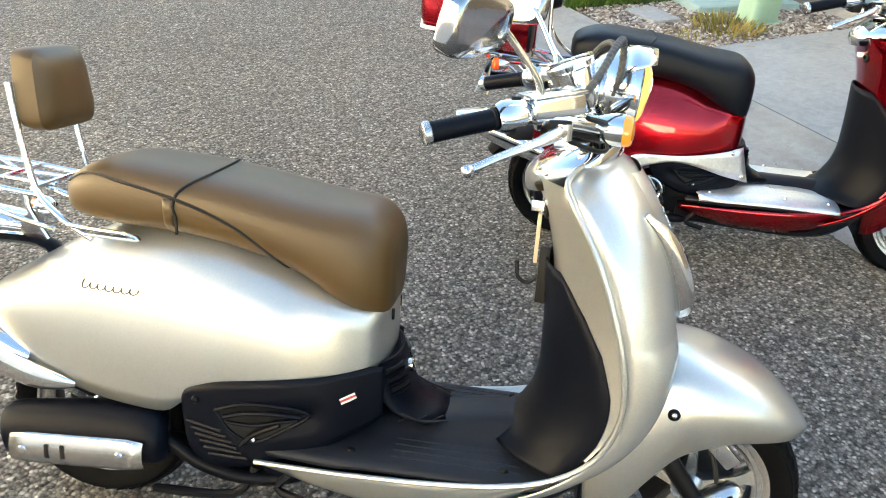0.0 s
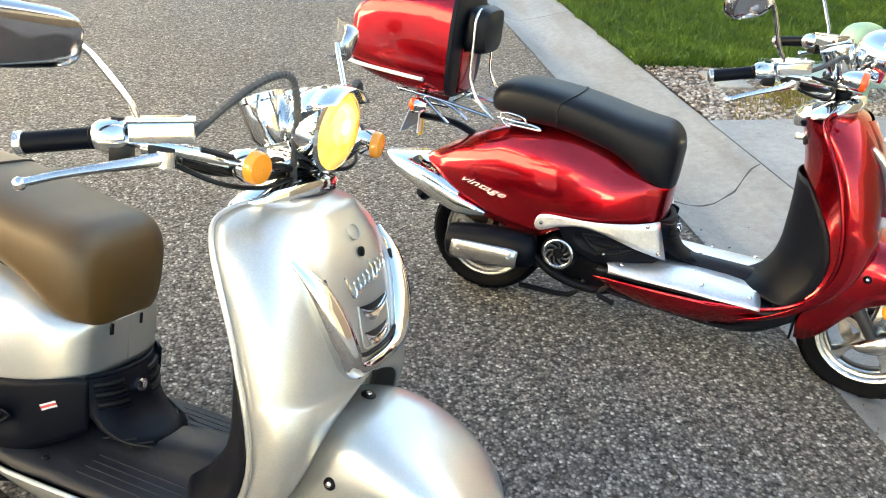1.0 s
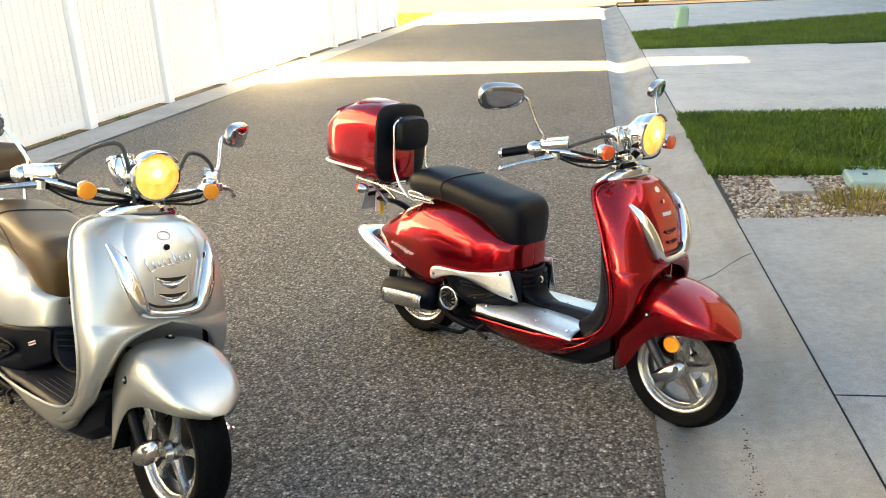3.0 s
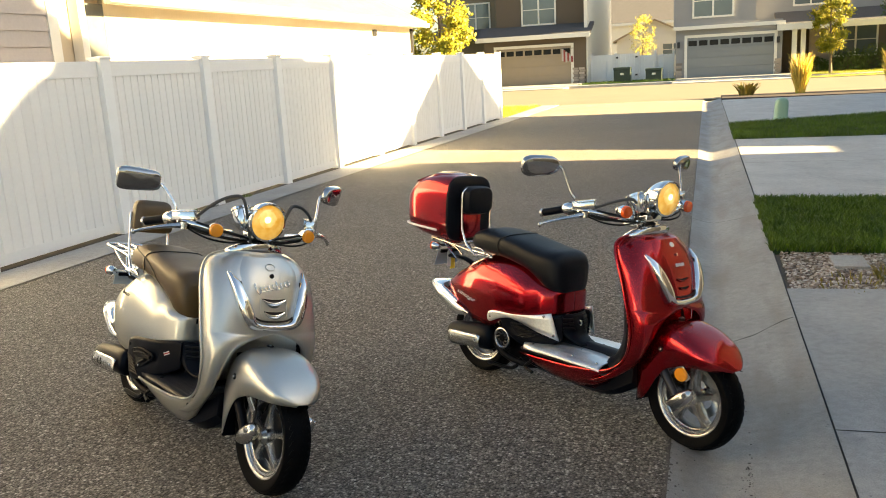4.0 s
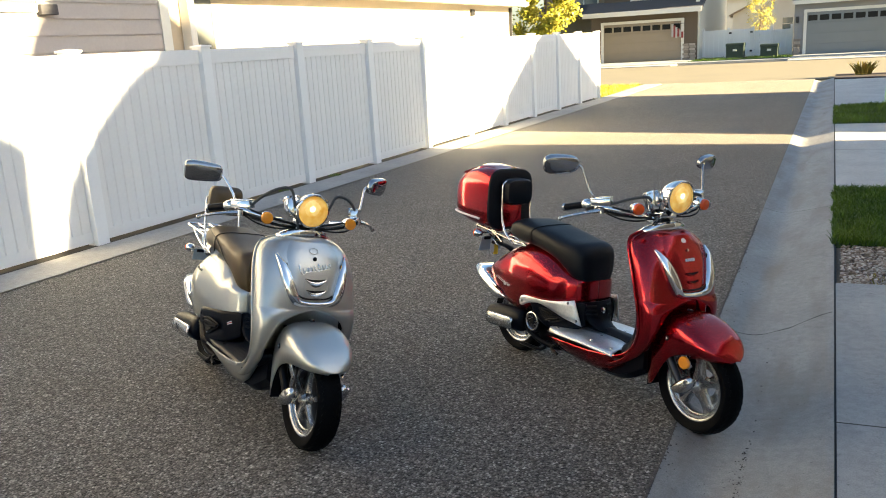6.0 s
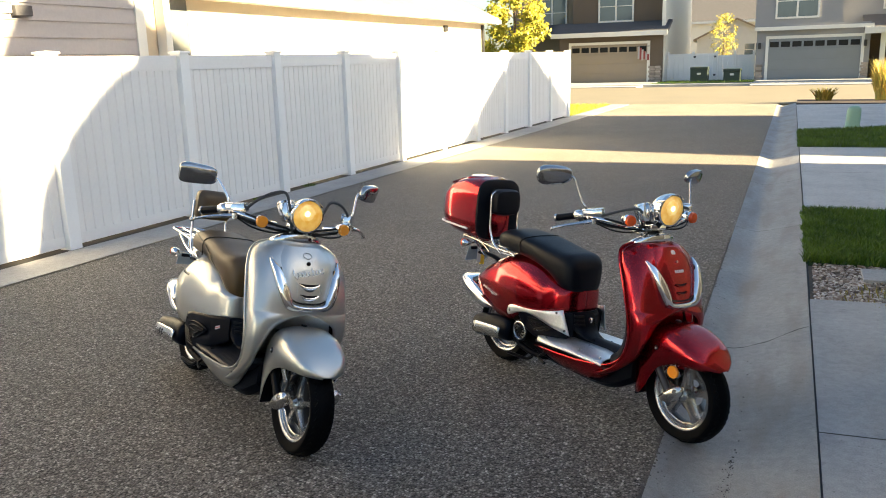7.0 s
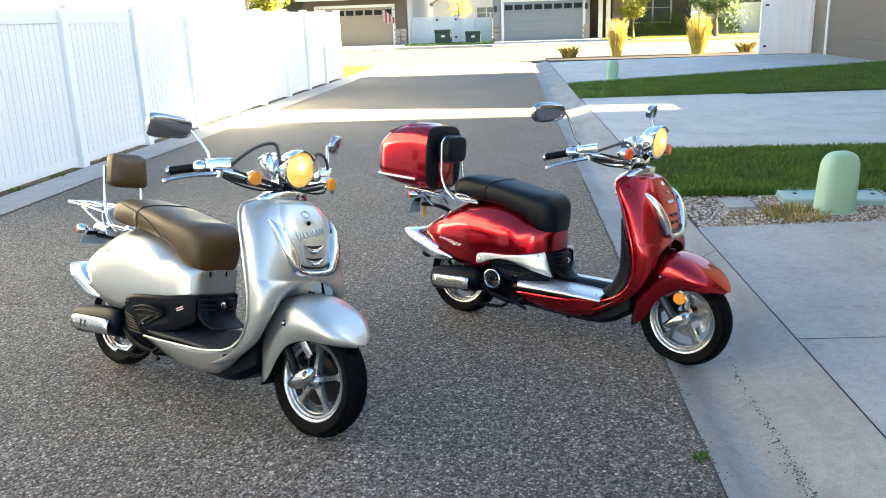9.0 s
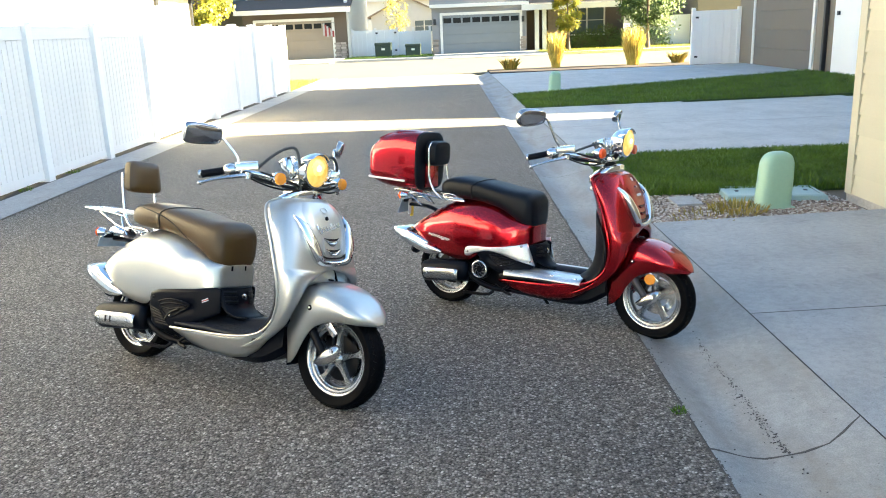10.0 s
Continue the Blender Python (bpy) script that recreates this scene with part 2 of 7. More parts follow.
def gravel_mat():
    m = bpy.data.materials.new("gravel_mix")
    m.use_nodes = True
    n, l = m.node_tree.nodes, m.node_tree.links
    geo = n.new("ShaderNodeNewGeometry")
    cr = ramp(n, [(0.0, (0.10, 0.08, 0.065)), (0.35, (0.26, 0.19, 0.14)), (0.7, (0.38, 0.33, 0.28)), (1.0, (0.58, 0.54, 0.48))])
    l.new(geo.outputs["Random Per Island"], cr.inputs[0])
    l.new(cr.outputs[0], n["Principled BSDF"].inputs["Base Color"])
    n["Principled BSDF"].inputs["Roughness"].default_value = 0.75
    return m


M_PEBBLE = gravel_mat()


# ---- mesh helpers ----
def finish(name, bm, material, smooth=False, angle=None):
    me = bpy.data.meshes.new(name)
    bm.normal_update()
    bm.to_mesh(me)
    bm.free()
    me.materials.append(material)
    if smooth:
        for p in me.polygons:
            p.use_smooth = True
        if angle:
            me.set_sharp_from_angle(angle=radians(angle))
    return me


def thing(name, label, category, at=(0, 0, 0), rz=0, group="", kind=""):
    ob = new(name)
    ob.matrix_world = pose(*at, 0, 0, rz)
    return tagged(ob, label, category, group, kind)


def part(name, bm, material, parent, label="", smooth=False, angle=None):
    ob = new(name, finish(name, bm, material, smooth, angle))
    ob.parent = parent
    return tagged(ob, label)


def solid(name, bm, material, label, category, group="", kind="", smooth=False, angle=None, at=None):
    ob = new(name, finish(name, bm, material, smooth, angle))
    if at:
        ob.location = at
    return tagged(ob, label, category, group, kind)


def box(bm, x0, x1, y0, y1, z0, z1, bevel=0.0, m=None):
    r = bmesh.ops.create_cube(bm, size=1.0)["verts"]
    t = Matrix.Translation(((x0 + x1) / 2, (y0 + y1) / 2, (z0 + z1) / 2)) @ Matrix.Diagonal((x1 - x0, y1 - y0, z1 - z0, 1))
    bmesh.ops.transform(bm, matrix=(m @ t) if m else t, verts=r)
    if bevel:
        es = list({e for v in r for e in v.link_edges})
        bmesh.ops.bevel(bm, geom=es, offset=bevel, segments=2, affect="EDGES", profile=0.6)
    return bm


def boxm(*a, **k):
    return box(bmesh.new(), *a, **k)


def poly_prism(bm, pts, axis, lo, hi):
    """A prism: the outline pts (in the two other axes, in order) from lo to hi along the axis."""
    def p3(p, v):
        return {"x": (v, p[0], p[1]), "y": (p[0], v, p[1]), "z": (p[0], p[1], v)}[axis]
    a = [bm.verts.new(p3(p, lo)) for p in pts]
    b = [bm.verts.new(p3(p, hi)) for p in pts]
    bm.faces.new(a)
    bm.faces.new(b[::-1])
    for i in range(len(pts)):
        j = (i + 1) % len(pts)
        bm.faces.new((a[j], a[i], b[i], b[j]))
    bmesh.ops.recalc_face_normals(bm, faces=bm.faces[:])
    return bm


def sheet(bm, grid, closed=False):
    """Faces over a grid of points (rows of equal length)."""
    vs = [[bm.verts.new(p) for p in row] for row in grid]
    for i in range(len(vs) - 1):
        n = len(vs[i])
        for j in range(n if closed else n - 1):
            k = (j + 1) % n
            try:
                bm.faces.new((vs[i][j], vs[i][k], vs[i + 1][k], vs[i + 1][j]))
            except ValueError:
                pass
    return vs


# ---- ground, road, paving ----
def edge_front(y):
    return 3.06 - 0.0035 * y


def edge_back(y):
    return 3.712 - 0.007 * y


def strip(name, xa, xb, ys, material, label, category, za=0.0, zb=0.0, nx=2, kind="structure", dip=None):
    bm = bmesh.new()
    rows = []
    for y in ys:
        row = []
        for i in range(nx):
            f = i / (nx - 1)
            z = za + (zb - za) * f + (dip(f) if dip else 0)
            row.append((xa(y) + (xb(y) - xa(y)) * f, y, z))
        rows.append(row)
    sheet(bm, rows)
    bmesh.ops.recalc_face_normals(bm, faces=bm.faces[:])
    for f in bm.faces:
        if f.normal.z < 0:
            f.normal_flip()
    return solid(name, bm, material, label, category, kind=kind, smooth=True)


bm = bmesh.new()
bmesh.ops.create_grid(bm, x_segments=2, y_segments=2, size=600)
solid("ground", bm, M_GROUND, "dry earth and grass stretching to the horizon", "ground", kind="structure", at=(0, 0, -0.09))


def years(a, b, n):
    return [a + (b - a) * i / n for i in range(n + 1)]


def road_left(y):
    return -2.28 + 0.018 * (max(y, -4) - 4)


def fence_x(y):
    """The fence's middle line; it draws slowly nearer to the alley."""
    return -2.745 + 0.0175 * (y - 11.15)


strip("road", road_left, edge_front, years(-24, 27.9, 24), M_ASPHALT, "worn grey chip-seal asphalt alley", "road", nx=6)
# soil in a dark colour so that the gap below the boards reads as shaded
strip("soil_edge", lambda y: fence_x(y) - 0.35, lambda y: fence_x(y) + 0.097, years(-24, 22.0, 24), M_JOINT, "soil in a dark tone that shades the foot of the white fence", "soil", za=0.004, zb=0.004)
strip("ribbon_edge", lambda y: fence_x(y) + 0.10, lambda y: road_left(y) - 0.005, years(-24, 22.0, 24), M_CONC, "narrow concrete ribbon along the white fence", "kerb", za=0.02, zb=0.008)


def pan(f):
    if f < 0.34:
        return -0.047 * math.sin(1.5708 * max(0.0, f) / 0.34) ** 1.3
    return -0.047 + 0.092 * ((min(1.0, f) - 0.34) / 0.66) ** 1.12


def gutter():
    """Concrete gutter pan in cast lengths, with a hairline joint between them."""
    root = thing("gutter", "pale concrete gutter pan beside the alley", "gutter", kind="structure")
    ends = [-24, -12, -6, -2.4, 7.0, 10.1, 13.2, 16.3, 19.4, 22.5, 27.4]
    for a, b in zip(ends, ends[1:]):
        bm = bmesh.new()
        rows = []
        for y in years(a + 0.004, b - 0.004, 6):
            rows.append([(edge_front(y) + 0.004 + (edge_back(y) - edge_front(y) - 0.007) * i / 14, y, 0.002 + pan(i / 14)) for i in range(15)])
        sheet(bm, rows)
        for f in bm.faces:
            f.normal_update()
            if f.normal.z < 0:
                f.normal_flip()
        part("gutter_length", bm, M_GUTTER, root, smooth=True)
    bm = bmesh.new()
    rows = [[(edge_front(y) + (edge_back(y) + 0.012 - edge_front(y)) * i / 14, y, -0.012 + pan(i / 14)) for i in range(15)] for y in years(-24, 27.4, 20)]
    sheet(bm, rows)
    part("joint_bed", bm, M_JOINT, root, "dark dirt in the joints", smooth=True)

    def tooled(pts):
        """A tooled control joint that bends as it climbs the back of the pan."""
        rows = []
        line = [(x, y) for x, y in pts]
        for (xa, ya), (xb, yb) in zip(line, line[1:]):
            for k in range(6):
                x, y = xa + (xb - xa) * k / 6, ya + (yb - ya) * k / 6
                f = (x - edge_front(y)) / (edge_back(y) - edge_front(y))
                z = 0.0035 + pan(min(1, max(0, f)))
                w = 0.0058 + 0.0018 * math.sin(x * 37)
                rows.append([(x, y - w, z), (x, y, z + 0.0005), (x, y + w, z)])
        bm = bmesh.new()
        sheet(bm, rows)
        part("control_joint", bm, M_JOINT, root, "dark hairline joint")
    tooled([(3.05, 0.88), (3.20, 0.872), (3.42, 0.865), (3.52, 0.885), (3.60, 0.94), (3.66, 0.99), (3.715, 1.03)])
    tooled([(3.035, 3.46), (3.20, 3.475), (3.32, 3.49), (3.45, 3.56), (3.55, 3.67), (3.62, 3.74), (3.685, 3.77)])


gutter()

# driveway beside the gutter: slabs with open joints, dirt underneath
drive = thing("driveway", "smooth pale concrete garage apron with saw-cut joints", "driveway", kind="structure")
for a, b in ((-9.0, -5.6), (-5.6, -1.6), (-1.6, 2.24), (2.24, 4.39)):
    bm = bmesh.new()
    sheet(bm, [[(edge_back(y) + 0.006 + (5.6 - edge_back(y)) * i / 4, y, 0.046 + 0.012 * i) for i in range(5)] for y in (a + 0.005, (a + b) / 2, b - 0.005)])
    part("slab", bm, M_CONC2, drive)
part("joint_bed", boxm(3.68, 5.7, -9.1, 4.39, -0.05, 0.036), M_JOINT, drive, "dark dirt in the joints")

drive2 = thing("driveway", "wide pale concrete driveway between two lawns", "driveway", kind="structure")
for xa, xb, ya, yb in [(*x, *y) for x in ((None, 6.6), (6.61, 9.7), (9.71, 14.5)) for y in ((7.90, 10.845), (10.86, 14.07))]:
    bm = bmesh.new()
    sheet(bm, [[((edge_back(y) + 0.012 if xa is None else xa) * (1 - i) + xb * i, y, 0.045 + 0.02 * i * (xb > 6)) for i in (0, 1)] for y in (ya, (ya + yb) / 2, yb)])
    part("slab", bm, M_CONCBRIGHT, drive2)
drive3 = thing("driveway", "pale concrete driveway in front of the taupe garage", "driveway", kind="structure")
bm = bmesh.new()
sheet(bm, [[(edge_back(y) + 0.012 + (12.4 - edge_back(y)) * i / 4, y + (f * 3.4 * i / 4), 0.045 + 0.011 * i) for i in range(5)] for y, f in ((17.42, 1), (26.5, 0))])
part("slab", bm, M_CONCBRIGHT, drive3)
for ob in [*drive2.children, *drive3.children]:
    for p in ob.data.polygons:
        if p.normal.z < 0:
            p.flip()
for ob in drive.children:
    for p in ob.data.polygons:
        if len(p.vertices) == 4 and p.normal.z < -0.5 and ob.name.startswith("slab"):
            p.flip()

# far street and its paving; what lies beyond it stands on one wide frame
FAR = Matrix.Translation((-0.131, 0.23, 0.0)) @ Matrix.Diagonal((1.177, 1.177, 1.177, 1.0))


def far_off(ob):
    ob.matrix_world = FAR @ ob.matrix_basis
    return ob


solid("street", boxm(-60, 60, 27.92, 43.3, -0.06, 0.0), M_STREET, "sunlit pale street crossing the end of the alley", "road", kind="structure")
far_off(solid("pavement", boxm(-60, 60, 38.3, 39.6, -0.06, 0.05), M_CONC2, "pale concrete pavement along the far street", "pavement", kind="structure"))
far_off(solid("apron", boxm(-9.2, -3.6, 36.6, 43.6, -0.06, 0.03), M_CONC2, "concrete driveway of the brown house", "driveway", kind="structure"))
far_off(solid("apron", boxm(1.2, 6.6, 36.6, 43.6, -0.06, 0.032), M_CONC2, "concrete driveway of the grey house", "driveway", kind="structure"))
solid("corner_apron", boxm(-2.50, -1.90, 22.0, 27.9, -0.06, 0.006), M_CONC, "concrete strip at the end of the fence", "pavement", kind="structure")


# ---- lawns ----
def lawn(name, x0f, x1, y0, y1, z, count, h, label, slope=0.0, dry=False, flare=0.0):
    """Turf with separate blades on it. dry: coloured in the yellow tones of sunlit grass."""
    root = thing(name, label, "lawn", kind="stuff")
    bm = bmesh.new()
    edge_ = [[(x0f(y0) * (1 - i / 6) + x1 * i / 6, y0 - 0.036, 0.02) for i in range(7)]]
    sheet(bm, edge_ + [[(x0f(y) * (1 - i / 6) + x1 * i / 6, y, z + slope * i) for i in range(7)] for y in years(y0, y1, 4)])
    for v in bm.verts:
        v.co.y += flare * max(0.0, v.co.y - y0) / (y1 - y0) * (v.co.x - x0f(y0)) / (x1 - x0f(y0))
    for f in bm.faces:
        f.normal_update()
        if f.normal.z < 0:
            f.normal_flip()
    part("turf", bm, M_TURFLIT if dry else M_TURF, root)
    rnd = random.Random(len(name) + count)
    vs, fs = [], []
    for _ in range(count):
        y = y0 + (y1 - y0) * rnd.random() - (0.03 if rnd.random() < 0.015 else 0.0)
        if rnd.random() < 0.02:
            y = y0 - 0.03 * rnd.random()
        f = rnd.random()
        x = x0f(y) * (1 - f) + x1 * f
        y += flare * f * max(0.0, y - y0) / (y1 - y0)
        zz = z + slope * 6 * f - 0.005
        a, hh, w = rnd.random() * 6.283, h * rnd.uniform(0.5, 1.25) * (1.5 if y < y0 + 0.22 * rnd.random() else 1.0), rnd.uniform(0.0026, 0.0052) * (1 + h * 4)
        lx, ly = rnd.gauss(0, 0.5) * hh, rnd.gauss(0, 0.5) * hh
        dx, dy = math.cos(a) * w, math.sin(a) * w
        k = len(vs)
        vs += [(x - dx, y - dy, zz), (x + dx, y + dy, zz), (x + dx * 0.7 + lx * 0.4, y + dy * 0.7 + ly * 0.4, zz + hh * 0.6), (x - dx * 0.7 + lx * 0.4, y - dy * 0.7 + ly * 0.4, zz + hh * 0.6), (x + lx, y + ly, zz + hh)]
        fs += [(k, k + 1, k + 2, k + 3), (k + 3, k + 2, k + 4)]
    me = bpy.data.meshes.new("blades")
    me.from_pydata(vs, [], fs)
    me.materials.append(M_GRASSLIT if dry else M_GRASS)
    ob = new("blades", me)
    ob.parent = root
    return root


lawn("lawn", lambda y: edge_back(y) - 0.012 + 0.012 * math.sin(y * 9) + 0.008 * math.sin(y * 23), 8.5, 5.48, 7.88, 0.05, 68000, 0.056, "dense green lawn with uneven edges")
lawn("lawn", lambda y: edge_back(y) - 0.012 + 0.014 * math.sin(y * 7), 11.9, 14.09, 17.4, 0.05, 46000, 0.062, "green lawn strip between two driveways", slope=0.012, flare=3.4)
far_off(lawn("lawn", lambda y: -40, -9.3, 36.7, 43.5, 0.0, 2500, 0.09, "lawn before the brown house"))
far_off(lawn("lawn", lambda y: -3.5, 1.1, 39.7, 44.5, 0.0, 4000, 0.09, "small lawn before the white gate"))
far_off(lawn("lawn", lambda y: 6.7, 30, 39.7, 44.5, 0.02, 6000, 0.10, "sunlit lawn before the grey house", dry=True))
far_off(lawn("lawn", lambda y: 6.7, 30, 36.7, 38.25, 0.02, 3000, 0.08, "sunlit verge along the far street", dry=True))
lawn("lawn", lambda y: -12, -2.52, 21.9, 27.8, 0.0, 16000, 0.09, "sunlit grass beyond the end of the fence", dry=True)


# ---- gravel bed ----
def pebbles(root, name, count, place, r0, r1, seed, z):
    rnd = random.Random(seed)
    ico = bmesh.new()
    bmesh.ops.create_icosphere(ico, subdivisions=1, radius=1.0)
    base = [v.co.copy() for v in ico.verts]
    faces = [[v.index for v in f.verts] for f in ico.faces]
    ico.free()
    vs, fs = [], []
    for _ in range(count):
        x, y = place(rnd)
        r = rnd.uniform(r0, r1)
        t = Matrix.Rotation(rnd.random() * 6.28, 3, "Z") @ Matrix.Diagonal((r * rnd.uniform(0.9, 1.7), r, r * rnd.uniform(0.5, 0.9)))
        k = len(vs)
        for c in base:
            p = t @ (c * rnd.uniform(0.85, 1.12))
            vs.append((p.x + x, p.y + y, p.z + z + r * 0.3))
        fs += [[i + k for i in f] for f in faces]
    me = bpy.data.meshes.new(name)
    me.from_pydata(vs, [], fs)
    me.materials.append(M_PEBBLE)
    ob = new(name, me)
    ob.parent = root
    return ob


bed = thing("gravel_bed", "bed of mixed tan and grey river gravel", "gravel", kind="stuff")
bm = bmesh.new()
sheet(bm, [[(edge_back(y) + 0.015, y, 0.02), (4.8, y, 0.028), (7.5, y, 0.03)] for y in (4.40, 5.0, 5.6)])
for f in bm.faces:
    f.normal_update()
    if f.normal.z < 0:
        f.normal_flip()
part("soil", bm, M_SOIL, bed)
pebbles(bed, "stones", 6500, lambda r: (r.uniform(3.72, 5.5), 4.43 + 1.2 * r.random() ** 1.15 * (1 - 0.12 * math.sin(r.random() * 9))), 0.006, 0.015, 5, 0.03)
grit = thing("gutter_grit", "scattered dark grit lying in the gutter", "grit", kind="stuff")
for ob in (pebbles(grit, "stones", 1300, lambda r: (3.385 + 0.014 * math.sin(r.random() * 40) + r.gauss(0, 0.008 + 0.024 * r.random()), 0.88 + 1.15 * r.random() ** 1.35), 0.0010, 0.0040, 8, -0.030),
           pebbles(grit, "stones", 170, lambda r: (3.395 + r.gauss(0, 0.022), r.uniform(0.3, 3.4)), 0.0015, 0.0050, 9, -0.028)):
    ob.data.materials[0] = M_JOINT
crumbs = thing("asphalt_crumbs", "loose dark asphalt crumbs along the broken road edge", "crumbs", kind="stuff")
pebbles(crumbs, "stones", 2600, lambda r: ((lambda y: (edge_front(y) - 0.002 + r.gauss(0, 0.0045) + 0.003 * math.sin(y * 11), y))(r.uniform(-1.2, 6.5))), 0.003, 0.0065, 12, -0.002).data.materials[0] = M_CRUMB
pebbles(crumbs, "stones", 160, lambda r: ((lambda y: (edge_front(y) + abs(r.gauss(0, 0.06)), y))(r.uniform(-1.2, 5.0))), 0.0015, 0.004, 13, -0.004).data.materials[0] = M_CRUMB

rnd = random.Random(3)


def tuft(name, label, x, y, z, n, h, spread, material, category="weeds", lean=0.35, w=0.004, peak=0.0):
    vs, fs = [], []
    for _ in range(n):
        a, r = rnd.random() * 6.283, spread * math.sqrt(rnd.random())
        px, py = r * math.cos(a), r * math.sin(a)
        hh = h * rnd.uniform(0.45, 1.1) * (1 - peak * (r / spread) ** 2)
        ln = rnd.uniform(0.1, 1.0) * lean * hh
        b = rnd.random() * 6.283
        dx, dy = w * math.cos(b), w * math.sin(b)
        k = len(vs)
        for f, g in ((0, 1.0), (0.4, 1.0), (0.75, 0.8), (1.0, 0.15)):
            ox, oy = math.cos(a) * ln * f * f, math.sin(a) * ln * f * f
            vs += [(px + ox - dx * g, py + oy - dy * g, hh * f), (px + ox + dx * g, py + oy + dy * g, hh * f)]
        fs += [(k + 2 * i, k + 2 * i + 1, k + 2 * i + 3, k + 2 * i + 2) for i in range(3)]
    me = bpy.data.meshes.new(name)
    me.from_pydata(vs, [], fs)
    me.materials.append(material)
    ob = new(name, me)
    ob.location = (x, y, z)
    return tagged(ob, label, category, kind="stuff")


tuft("weeds", "dry yellow weeds round the utility pedestal", 4.50, 4.76, 0.03, 420, 0.07, 0.24, M_WEED, lean=0.9)
tuft("weeds", "tall green grass clump by the siding corner", 5.35, 5.60, 0.03, 200, 0.13, 0.24, M_GRASS)
tuft("weeds", "dry weeds along the gravel edge", 4.15, 4.52, 0.03, 130, 0.045, 0.28, M_WEED, lean=0.8)
for y_ in (6.35, 7.1, 8.3):
    tuft("weeds", "small weeds under the bottom rail of the fence", fence_x(y_) + 0.05, y_, 0.01, 60, 0.05, 0.09, M_GRASS, lean=0.8)
tuft("ornamental_grass", "tall golden plume grass lit from behind", 6.0, 28.2, 0.05, 1800, 1.30, 0.14, M_GRASSY, "ornamental grass", 0.34, 0.011, 0.45)
tuft("ornamental_grass", "broad golden plume grass lit from behind", 8.8, 28.3, 0.05, 2200, 1.35, 0.20, M_GRASSY, "ornamental grass", 0.36, 0.012, 0.45)
tuft("shrub", "low reddish shrub in the dark planting bed", 4.35, 28.2, 0.05, 220, 0.42, 0.22, M_WEED, "shrub", 0.9, 0.02)
tuft("shrub", "low reddish shrub at the end of the bed", 10.5, 28.6, 0.05, 220, 0.40, 0.2, M_WEED, "shrub", 0.9, 0.02)
solid("planting_bed", boxm(3.55, 11.5, 26.52, 28.9, -0.05, 0.075), mat("dark_mulch", (0.045, 0.03, 0.022), 0.95, vary=0.4, grain=50, bump=0.9), "dark bark mulch planting bed", "planting bed", kind="structure")


# ---- white vinyl fence ----
def fence():
    root = thing("fence", "white vinyl privacy fence with capped posts", "fence")
    X, H = 0.0, 1.83
    lie = Matrix.Translation((fence_x(0), 0, 0)) @ Matrix.Rotation(-math.atan(0.0175), 4, "Z")
    root.matrix_world = lie
    posts = [11.27 + 1.765 * i for i in range(-15, 7)]
    pm = finish("post", boxm(-0.071, 0.071, -0.071, 0.071, 0.0, H + 0.022, 0.006), M_POST)
    cb = bmesh.new()
    box(cb, -0.086, 0.086, -0.086, 0.086, H + 0.020, H + 0.042, 0.004)
    sheet(cb, [[(s * sx, s * sy, H + 0.042 + (0.080 - s) * 0.14) for sx, sy in ((-1, -1), (1, -1), (1, 1), (-1, 1))] for s in (0.080, 0.004)], True)
    cm = finish("post_cap", cb, M_POST)
    boards = {}
    for a, y in enumerate(posts):
        p = new("post", pm)
        p.parent, p.location = root, (X, y, 0.0)
        c = new("post_cap", cm)
        c.parent = p
        if a + 1 == len(posts):
            break
        ya, yb = y + 0.073, posts[a + 1] - 0.073
        n = 14
        w = (yb - ya) / n
        key = round(w, 4)
        if key not in boards:
            bb = bmesh.new()
            poly_prism(bb, [(-0.011, 0.0), (-0.011, w), (-0.002, w), (0.004, w - 0.004), (0.011, w - 0.008), (0.011, 0.008), (0.004, 0.004), (-0.002, 0.0)], "z", 0.044, H - 0.13)
            boards[key] = finish("board", bb, M_VINYL)
        for i in range(n):
            o = new("board", boards[key])
            o.parent, o.location = root, (X, ya + i * w, 0.0)
        for z0, z1, d in ((0.042, 0.15, 0.0135), (H - 0.16, H, 0.022)):
            part("rail", boxm(X - d, X + d, ya, yb, z0, z1, 0.004), M_VINYL, root)
    # the return that turns away from the alley
    for xa in (-2.2, -4.5):
        p = new("post", pm)
        p.parent, p.location = root, (xa, posts[-1], 0)
        c = new("post_cap", cm)
        c.parent = p
    part("rail", boxm(-4.5, X - 0.07, posts[-1] - 0.02, posts[-1] + 0.02, H - 0.16, H), M_VINYL, root)
    part("panel", boxm(-4.5, X - 0.07, posts[-1] - 0.015, posts[-1] + 0.015, 0.05, H - 0.16), M_VINYL, root)


fence()
# near-black soil strip paints the shade below the fence's bottom rail
strip("soil_strip", lambda y: fence_x(y) - 0.12, lambda y: fence_x(y) + 0.098, years(-15, 21.7, 12), M_GAPSOIL, "soil coloured dark for the shaded gap under the white fence", "soil", za=0.014, zb=0.014)


tuft("weeds", "small yellow-green weed in the joint beside the road", 3.025, 1.20, -0.004, 70, 0.024, 0.030, M_GRASS, lean=0.9, w=0.0025)

